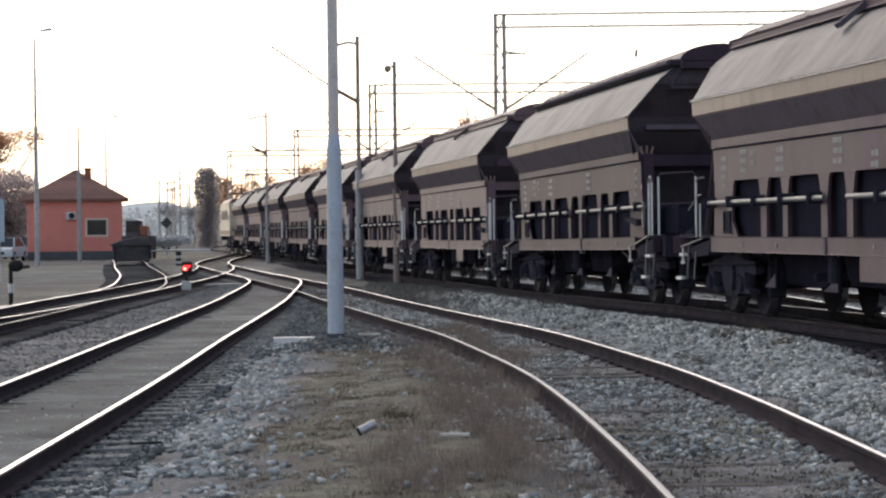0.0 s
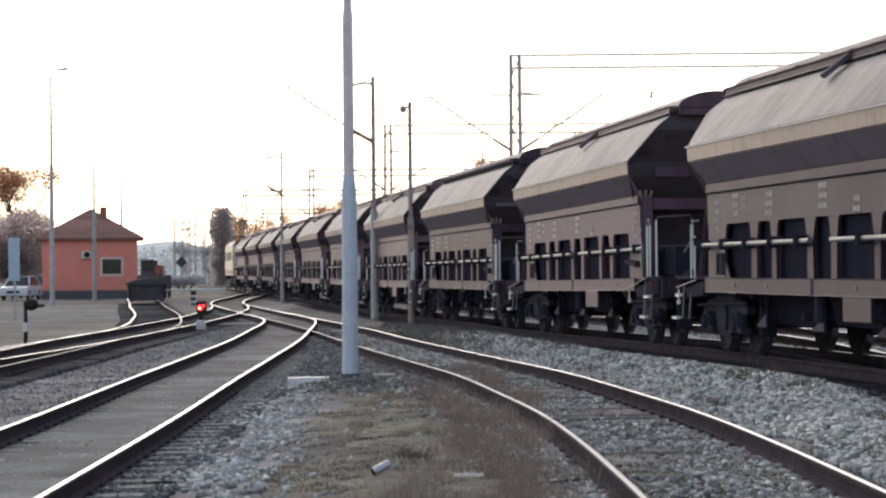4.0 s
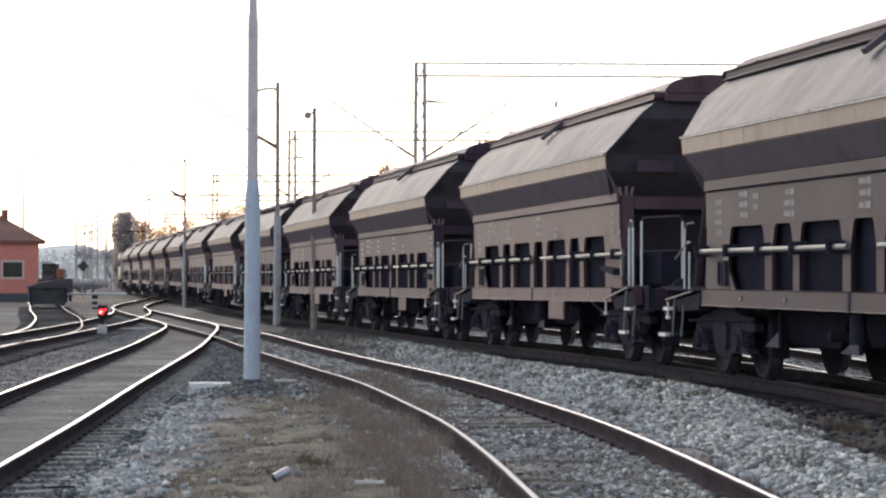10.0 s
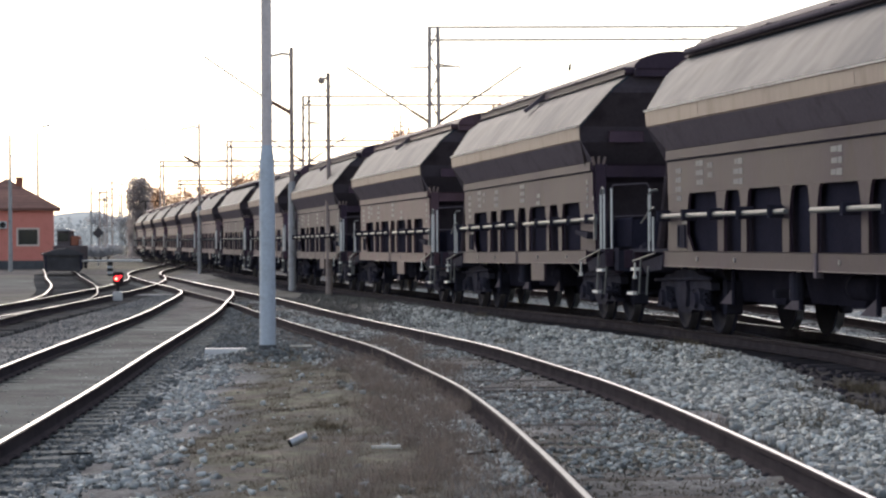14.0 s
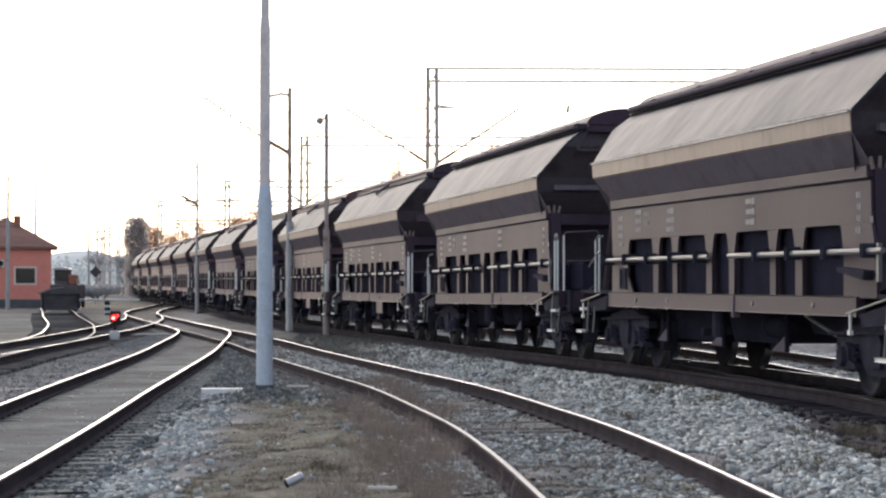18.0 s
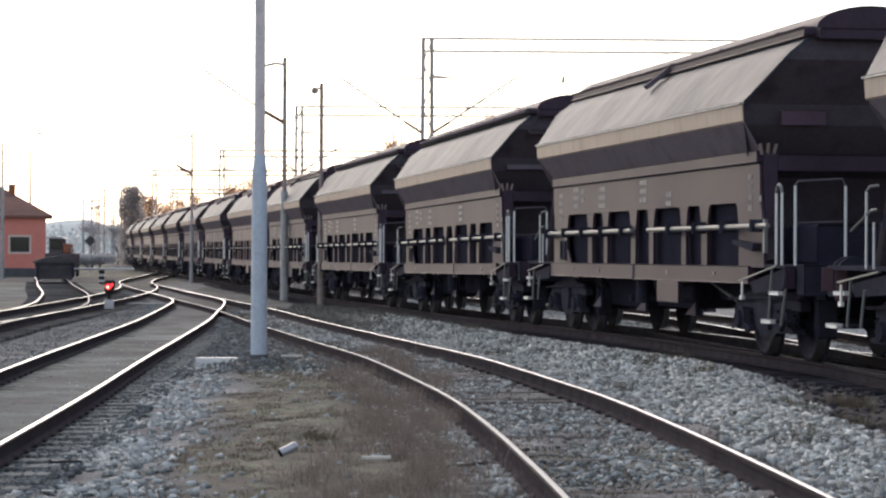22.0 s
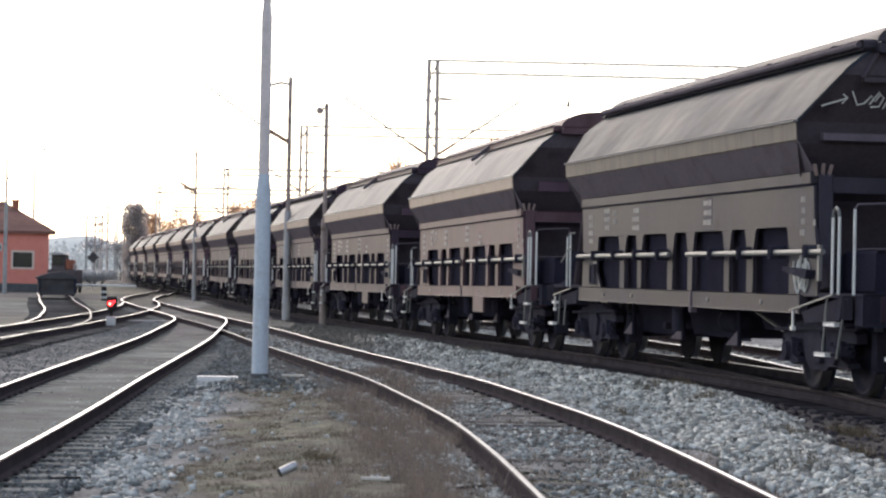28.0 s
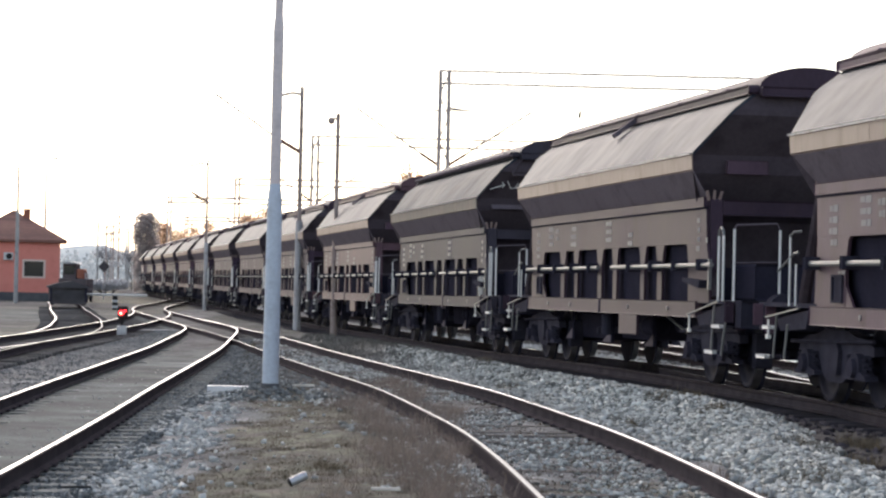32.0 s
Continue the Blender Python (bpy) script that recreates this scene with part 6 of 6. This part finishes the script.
    part("fan_grille", Shape().tube((0.05, -0.17, 0.24), (0.05, -0.14, 0.24), 0.19, n=18), "dark_iron", ac)

    # low dark wagon at the end of the siding
    wx = float(SIDING(124)) + 0.12
    t = thing("flat_wagon", pose(wx, 124, 0, 0, 0, 8), "low dark rail trolley with a wide shallow lid", "rail wagon")
    part("deck", Shape().prism([(-0.88, 0.06), (0.88, 0.06), (0.94, 0.85), (-0.94, 0.85)], 0, 5.0), "hazed_black", t)
    part("lid", Shape().prism([(-1.04, 0.85), (1.04, 0.85), (1.02, 0.92), (0.5, 1.10), (0.2, 1.20), (-0.4, 1.12), (-1.02, 0.92)], -0.15, 5.1), "hazed_black", t)
    for s in (-1, 1):
        for y in (0.9, 4.1):
            part("wheel", Shape().tube((s * 0.70, y, 0.28), (s * 0.82, y, 0.28), 0.28, n=18), "wheel_steel", t)
        part("buffer", Shape().tube((s * 0.6, -0.25, 0.6), (s * 0.6, 0.0, 0.6), 0.11, n=12), "hazed_black", t)
        part("corner_post", Shape().box(s * 0.86 - 0.05, s * 0.86 + 0.05, -0.06, 0.0, 0.16, 0.85, 0.01), "gear", t)
    d = thing("rail_tractor", pose(-17.1, 140, 0), "small dull brown rail tractor parked on the siding", "rail vehicle")
    part("body", Shape().box(-0.75, 0.8, 0.2, 3.6, 0.45, 1.3, 0.04), "tractor_hazed", d)
    cab = part("cab", Shape().slab([(0.3, 1.3), (2.2, 1.3), (2.1, 2.12), (0.45, 2.12)], -0.55, 0.2), "tractor_hazed", d)
    part("windscreen", Shape().box(-0.46, 0.1, 0.27, 0.37, 1.55, 1.98), "dark_glass", cab)
    part("roof", Shape().prism([(-0.68, 2.12), (0.32, 2.12), (0.2, 2.20), (-0.18, 2.25), (-0.56, 2.20)], 0.15, 2.4), "mast_grey", d, "pale curved cab roof")
    part("engine_cover", Shape().box(0.24, 0.66, 0.25, 1.6, 1.3, 1.85, 0.06), "chimney_red", d, "faded red cover")
    part("hand_rail", Shape().path([(0.72, 0.25, 1.3), (0.72, 0.25, 1.6), (0.72, 1.4, 1.6), (0.72, 1.4, 1.3)], 0.025), "mast_grey", d)
    for s in (-1, 1):
        for y in (0.9, 2.9):
            part("wheel", Shape().tube((s * 0.70, y, 0.35), (s * 0.82, y, 0.35), 0.35, n=18), "wheel_steel", d)

    # parked cars
    def car(x, y, turn, paint, label):
        c = thing("car", pose(x, y, gz(x, y), 0, 0, turn), label, "car", "cars parked by the hut")
        lower = Shape().slab([(-2.05, 0.28), (2.05, 0.28), (2.1, 0.55), (2.0, 0.78), (1.1, 0.88), (-1.75, 0.92), (-2.05, 0.8)], -0.86, 0.86)
        cabin = Shape().add([(-0.8, 1.15, 0.88), (0.8, 1.15, 0.88), (0.8, -1.7, 0.9), (-0.8, -1.7, 0.9), (-0.62, 0.45, 1.43), (0.62, 0.45, 1.43), (0.62, -1.2, 1.43), (-0.62, -1.2, 1.43)],
                            [(0, 1, 5, 4), (1, 2, 6, 5), (2, 3, 7, 6), (3, 0, 4, 7), (4, 5, 6, 7)])
        part("body", lower, paint, c)
        part("cabin", cabin, "dark_glass", c)
        part("roof", Shape().box(-0.63, 0.63, -1.2, 0.46, 1.425, 1.46, 0.01), paint, c)
        for s in (-1, 1):
            for y2 in (-1.3, 1.3):
                wh = part("wheel", Shape().tube((s * 0.70, y2, 0.31), (s * 0.88, y2, 0.31), 0.31, n=18), "rubber", c)
                part("rim", Shape().tube((s * 0.87, y2, 0.31), (s * 0.89, y2, 0.31), 0.19, n=12), "mast_grey", wh)
            part("headlight", Shape().box(s * 0.5, s * 0.8, 2.0, 2.09, 0.6, 0.74), "white_frame", c)
            for a, b2 in (((s * 0.79, 1.13, 0.89), (s * 0.62, 0.45, 1.44)), ((s * 0.79, -1.68, 0.91), (s * 0.62, -1.2, 1.44))):
                part("pillar", Shape().tube(a, b2, 0.04), paint, c)
        part("grille", Shape().box(-0.4, 0.4, 2.05, 2.1, 0.42, 0.6), "rubber", c)
        return c

    car(-27.15, 156.6, 176, "car_white", "white hatchback parked beside the orange hut")
    car(-28.7, 172, 172, "car_blue", "dark blue car parked behind a white one")

    # loose things lying about
    def lying(name, x, y, turn, shape, material, label, category, lift=0.0):
        ob = new(name, shape.mesh(name, material))
        ob.matrix_basis = pose(x, y, gz(x, y) + lift, 0, 0, turn)
        tagged(ob, label, category)

    can = thing("drink_can", pose(-0.575, 18.75, gz(-0.575, 18.75), 0, 0, 14), "dented silver drink can lying tilted on turf", "can")
    part("body", Shape().tube((-0.055, 0, 0.035), (0.058, 0, 0.088), 0.034, n=16).tube((0.058, 0, 0.088), (0.068, 0, 0.093), 0.034, 0.027, 16), "can", can, smooth=True)
    part("base", Shape().tube((-0.068, 0, 0.029), (-0.055, 0, 0.035), 0.026, 0.034, 16), "dark_iron", can, "dark rusted base")
    lying("plank", 0.078, 17.95, -4, Shape().box(-0.105, 0.105, -0.02, 0.02, 0.0, 0.022, 0.004), "pale_wood", "short pale wooden lath on turf", "plank", 0.045)
    lying("plank", -1.06, 36.2, 2, Shape().box(-0.16, 0.16, -0.03, 0.03, 0.0, 0.03, 0.004), "pale_wood", "short pale wooden lath on turf", "plank", 0.045)
    lying("stone_kerb", -2.13, 36.5, 3, Shape().slab([(-0.07, -0.06), (0.07, -0.06), (0.06, 0.008), (0.02, 0.022), (-0.05, 0.012)], -0.33, 0.33), "pale_paint", "worn pale concrete kerb piece by the pole", "kerb", 0.06)
    lying("rusty_rod", 0.72, 17.7, 28, Shape().tube((-0.17, 0, 0.02), (0.17, 0, 0.035), 0.011, n=6), "dark_iron", "short rusty rod beside the rail", "rod")
    lying("rusty_rod", -2.3, 19.4, 8, Shape().tube((-0.12, 0, 0.05), (0.12, 0, 0.055), 0.009, n=6), "dark_iron", "rusty rod on ballast", "rod")
    lying("concrete_block", -9.3, 61.5, 20, Shape().box(-0.22, 0.22, -0.14, 0.14, -0.03, 0.16, 0.03), "concrete", "weathered concrete block beside the siding", "block")
    lying("concrete_slab", -7.15, 78.6, 10, Shape().box(-0.85, 0.85, -0.35, 0.35, -0.03, 0.05, 0.015), "concrete", "flat pale concrete slab beside the points", "slab")
    lying("rubble", 0.2, 71.0, 0, Shape().box(-0.4, 0.4, -0.3, 0.3, -0.03, 0.10, 0.03).box(0.1, 0.5, 0.4, 0.9, -0.03, 0.08, 0.03), "stone_dark", "small heap of dark rubble", "rubble")


build_yard()


# ---------------------------------------------------------------- trees and distance
def leaves(n, centre, radii, size, rng, hollow=0.3):
    """n small leaf quads in an uneven ellipsoid."""
    d = rng.normal(size=(n, 3))
    d /= np.linalg.norm(d, axis=1)[:, None]
    p = np.array(centre) + d * np.array(radii) * (hollow + (1 - hollow) * rng.random(n) ** 0.5)[:, None]
    a, b = rng.normal(size=(n, 3)), rng.normal(size=(n, 3))
    a /= np.linalg.norm(a, axis=1)[:, None]
    b -= a * (a * b).sum(1)[:, None]
    b /= np.linalg.norm(b, axis=1)[:, None]
    s = size * rng.uniform(0.5, 1.3, n)[:, None]
    return np.stack([p - a * s, p - b * s * 0.6, p + a * s, p + b * s * 0.6], 1).reshape(-1, 3)


def tree(x, y, high, wide, leaf, label, seed, per_twig=5, size=0.12, depth=5, trunk=0.16, lean=0.35, clear=0.22):
    """A tapered trunk that forks into limbs and twigs, with loose leaves at the twig ends."""
    rnd, rng = random.Random(seed), np.random.default_rng(seed)
    t = thing("tree", pose(x, y, gz(x, y)), label, "tree", "trees round the yard")
    wood, tips = Shape(), []

    def grow(p, d, length, r, level):
        q = p + d * length
        wood.tube(p, q, r, r * 0.68, 6 if level < 2 else 4, False)
        if level >= depth:
            tips.append(q)
            return
        if level >= depth - 2:
            tips.append(q)
        for _ in range(rnd.choice((2, 3)) if level else 4):
            e = (d + Vector((rnd.uniform(-1, 1), rnd.uniform(-1, 1), rnd.uniform(-0.25, 0.7))) * lean * 2).normalized()
            grow(q, e, length * rnd.uniform(0.62, 0.85), r * 0.62, level + 1)

    first = high * clear
    grow(Vector((0, 0, -0.2)), Vector((0, 0, 1)), first + 0.2, trunk, 0)
    zs = max(p.z for p in tips)
    rs = max(max(abs(p.x), abs(p.y)) for p in tips) or 1
    fz, fr = high / zs, wide / 2 / rs
    wood.v = [(a * fr, b * fr, c * fz if c > 0 else c) for a, b, c in wood.v]
    part("trunk", wood, "bark", t)
    vs = np.concatenate([leaves(per_twig, (p.x * fr, p.y * fr, p.z * fz), (0.5, 0.5, 0.4), size, rng) for p in tips])
    f = np.arange(len(vs)).reshape(-1, 4)
    part("crown", raw_mesh("crown", vs, f, M[leaf], 4), leaf, t)
    return t


def bush(x, y, wide, high, leaf, label, seed, n=5000, size=0.14, name="bush"):
    rng, rnd = np.random.default_rng(seed), random.Random(seed)
    b = thing(name, pose(x, y, gz(x, y)), label, name, "bushes round the yard")
    stems = Shape()
    vs = []
    for i in range(9):
        a, r = rnd.uniform(0, 6.28), rnd.uniform(0.1, 0.42) * wide
        p = (math.cos(a) * r, math.sin(a) * r * 0.6, high * rnd.uniform(0.4, 0.72))
        stems.tube((p[0] * 0.3, p[1] * 0.3, -0.1), p, 0.06, 0.02, 5, False)
        vs.append(leaves(n // 9, p, (wide * 0.24, wide * 0.2, high * 0.3), size, rng))
    part("trunk", stems, "bark", b)
    v = np.concatenate(vs)
    part("crown", raw_mesh("crown", v, np.arange(len(v)).reshape(-1, 4), M[leaf], 4), leaf, b)


tree(-34.0, 195, 10.2, 8.5, "leaf_rust", "bare tree with a few rusty autumn leaves behind bushes", 3, 13, 0.08, 6)
tree(-38.0, 200, 9.0, 8.0, "leaf_rust", "bare tree with a few rusty autumn leaves behind bushes", 4, 9, 0.075, 6)
bush(-34.6, 188, 9.0, 6.6, "leaf_dark", "brown leafless thicket by the parked cars", 5, 44000, 0.09)
bush(-33.0, 190, 5.5, 4.0, "leaf_dark", "brown leafless thicket by the hut", 6, 22000, 0.09)
bush(-41.0, 186, 8.0, 6.8, "leaf_dark", "brown leafless thicket by the parked cars", 7, 24000, 0.09)


def cypress(x, y, high, wide, seed):
    rng = np.random.default_rng(seed)
    t = thing("conifer", pose(x, y, gz(x, y)), "dull brown columnar conifer, evening haze put into its leaf colour", "tree", "trees round the yard")
    part("trunk", Shape().tube((0, 0, -0.2), (0, 0, high * 0.95), 0.2, 0.03, 8, False), "bark", t)
    vs = []
    for i in range(150):
        z = high * (0.02 + 0.95 * (i + rng.random()) / 150)
        r = wide / 2 * min(1.0, (high - z) / high * 4.0 + 0.45)
        a = rng.uniform(0, 6.28)
        vs.append(leaves(150, (math.cos(a) * r * 0.55, math.sin(a) * r * 0.55, z), (r * 0.5, r * 0.5, high * 0.06), 0.085, rng))
    v = np.concatenate(vs)
    part("crown", raw_mesh("crown", v, np.arange(len(v)).reshape(-1, 4), M["leaf_haze"], 4), "leaf_haze", t)


cypress(-24.4, 262, 8.4, 2.9, 8)
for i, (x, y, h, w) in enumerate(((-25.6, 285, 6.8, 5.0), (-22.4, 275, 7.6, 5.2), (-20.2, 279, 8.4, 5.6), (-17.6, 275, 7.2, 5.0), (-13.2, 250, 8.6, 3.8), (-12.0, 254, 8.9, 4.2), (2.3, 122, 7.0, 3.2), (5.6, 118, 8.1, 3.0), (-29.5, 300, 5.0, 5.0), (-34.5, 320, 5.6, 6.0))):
    # the last two trees take leaves with blue haze in their colour
    tree(x, y, h, w, "leaf_rust" if i < 8 else "leaf_far_haze", "bare tree with thin rusty foliage against the sunset", 20 + i, 11, 0.09, 5, 0.16 if i < 8 else 0.05)


# shrubs whose grey-blue leaves have the distance haze put in
bush(-24.6, 228, 4.6, 1.5, "leaf_far_haze", "low grey shrubs at the foot of a conifer", 61, 9000, 0.07)
bush(-28.0, 236, 4.0, 1.1, "leaf_far_haze", "low grey shrubs beside the far tracks", 62, 6000, 0.07)
bush(-31.5, 250, 5.0, 1.3, "leaf_far_haze", "low grey shrubs beside the far tracks", 63, 6000, 0.07)


def far_hills():
    m = bpy.data.materials.new("hill_haze_glow")
    m.use_nodes = True
    n, k = m.node_tree.nodes, m.node_tree.links
    b = n["Principled BSDF"]
    tex, ramp, tc = n.new("ShaderNodeTexNoise"), n.new("ShaderNodeValToRGB"), n.new("ShaderNodeTexCoord")
    tex.inputs["Scale"].default_value, tex.inputs["Detail"].default_value = 0.02, 8
    k.new(tc.outputs["Object"], tex.inputs["Vector"])
    ramp.color_ramp.elements[0].position, ramp.color_ramp.elements[1].position = 0.35, 0.65
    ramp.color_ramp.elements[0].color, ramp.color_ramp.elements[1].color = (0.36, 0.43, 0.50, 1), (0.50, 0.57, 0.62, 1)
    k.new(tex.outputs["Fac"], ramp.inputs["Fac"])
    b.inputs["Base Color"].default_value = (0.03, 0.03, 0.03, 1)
    # the hills give off the blue of distance haze instead of being lit
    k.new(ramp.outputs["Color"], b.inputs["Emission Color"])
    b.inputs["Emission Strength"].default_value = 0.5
    b.inputs["Roughness"].default_value = 1.0
    xs = np.linspace(-1400, 1400, 240)
    top = 14 + 14 * np.exp(-((xs + 178) / 34) ** 2) + 6 * np.sin(xs * 0.011 + 1) + 2.2 * np.sin(xs * 0.05) + 1.0 * np.sin(xs * 0.21)
    depth = np.array([0.0, 60.0, 160.0, 400.0])
    v, f = [], []
    for i, d in enumerate(depth):
        for x, h in zip(xs, top):
            v.append((x * (1 + d / 2500), 1500 + d, (-1.0, h * 0.6, h, -1.0)[i]))
    nx = len(xs)
    for i in range(3):
        for j in range(nx - 1):
            f.append((i * nx + j, i * nx + j + 1, (i + 1) * nx + j + 1, (i + 1) * nx + j))
    tagged(new("backdrop", raw_mesh("backdrop", np.array(v), np.array(f), m, 4)), "low hills, blue evening haze put into a faint glow", "hills", kind="structure")


far_hills()


def far_wood():
    """Bare trees and posts far off, as pale shapes; haze is put into their glowing colour."""
    m = bpy.data.materials.new("wood_haze_glow")
    m.use_nodes = True
    n, k = m.node_tree.nodes, m.node_tree.links
    b, geo, ramp = n["Principled BSDF"], n.new("ShaderNodeNewGeometry"), n.new("ShaderNodeValToRGB")
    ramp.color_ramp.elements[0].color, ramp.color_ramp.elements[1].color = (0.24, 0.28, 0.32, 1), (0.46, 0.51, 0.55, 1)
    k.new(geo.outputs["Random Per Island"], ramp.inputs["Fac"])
    # emission in pale blue stands for the haze before the trees
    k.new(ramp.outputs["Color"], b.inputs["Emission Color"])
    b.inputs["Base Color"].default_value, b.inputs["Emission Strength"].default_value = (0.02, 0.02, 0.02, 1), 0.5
    rng = np.random.default_rng(31)
    vs = []
    for i in range(420):
        x, y = rng.uniform(-190, 60), rng.uniform(700, 980)
        h, w = rng.uniform(3, 9.5), rng.uniform(1.6, 5.0)
        vs.append(leaves(60, (x, y, h * 0.55), (w / 2, w / 2, h * 0.5), 0.8, rng, 0.1))
    v = np.concatenate(vs)
    tagged(new("backdrop_wood", raw_mesh("backdrop_wood", v, np.arange(len(v)).reshape(-1, 4), m, 4)), "distant bare trees, blue evening haze put into their glow", "woods", kind="stuff")


far_wood()


# ---------------------------------------------------------------- movement
def travelled(t):
    """How far the train has come: it gathers speed gently."""
    return 5.85 + 4.446 * t + 0.01633 * t * t


SLACK = {-1: -0.10, -2: -0.17, -3: -0.20, -4: -0.12, -5: -0.06, -7: 0.12, -8: 0.06, -9: -0.05}      # play in the couplings


def motions():
    ticks = [0.5 * i for i in range(65)]
    spin = [0.125 * i for i in range(257)]

    def at(s):
        x, y, a = line_point(s)
        xa, ya, _ = line_point(s - 5.7)
        xb, yb, _ = line_point(s + 5.7)
        za, zb = float(rail_height(xa, ya)), float(rail_height(xb, yb))
        return pose(x, y, (za + zb) / 2, math.degrees(math.atan2(zb - za, 11.4)), 0, math.degrees(a))

    for j, w in list(train.items()) + [(8, LOCO)]:
        walk(w, [(t, at(travelled(t) + PITCH * j + HALF - (0.6 if j == 8 else 0.0) + SLACK.get(j, 0.0))) for t in ticks])
        for bogie in [o for o in w.children if o.name.startswith("bogie")]:
            for ws in [o for o in bogie.children if o.name.startswith("wheelset")]:
                y = ws.matrix_basis.translation.y
                walk(ws, [(t, pose(0, y, 0.46, -math.degrees((travelled(t) - 5.85) / 0.46) % 360)) for t in spin])


motions()
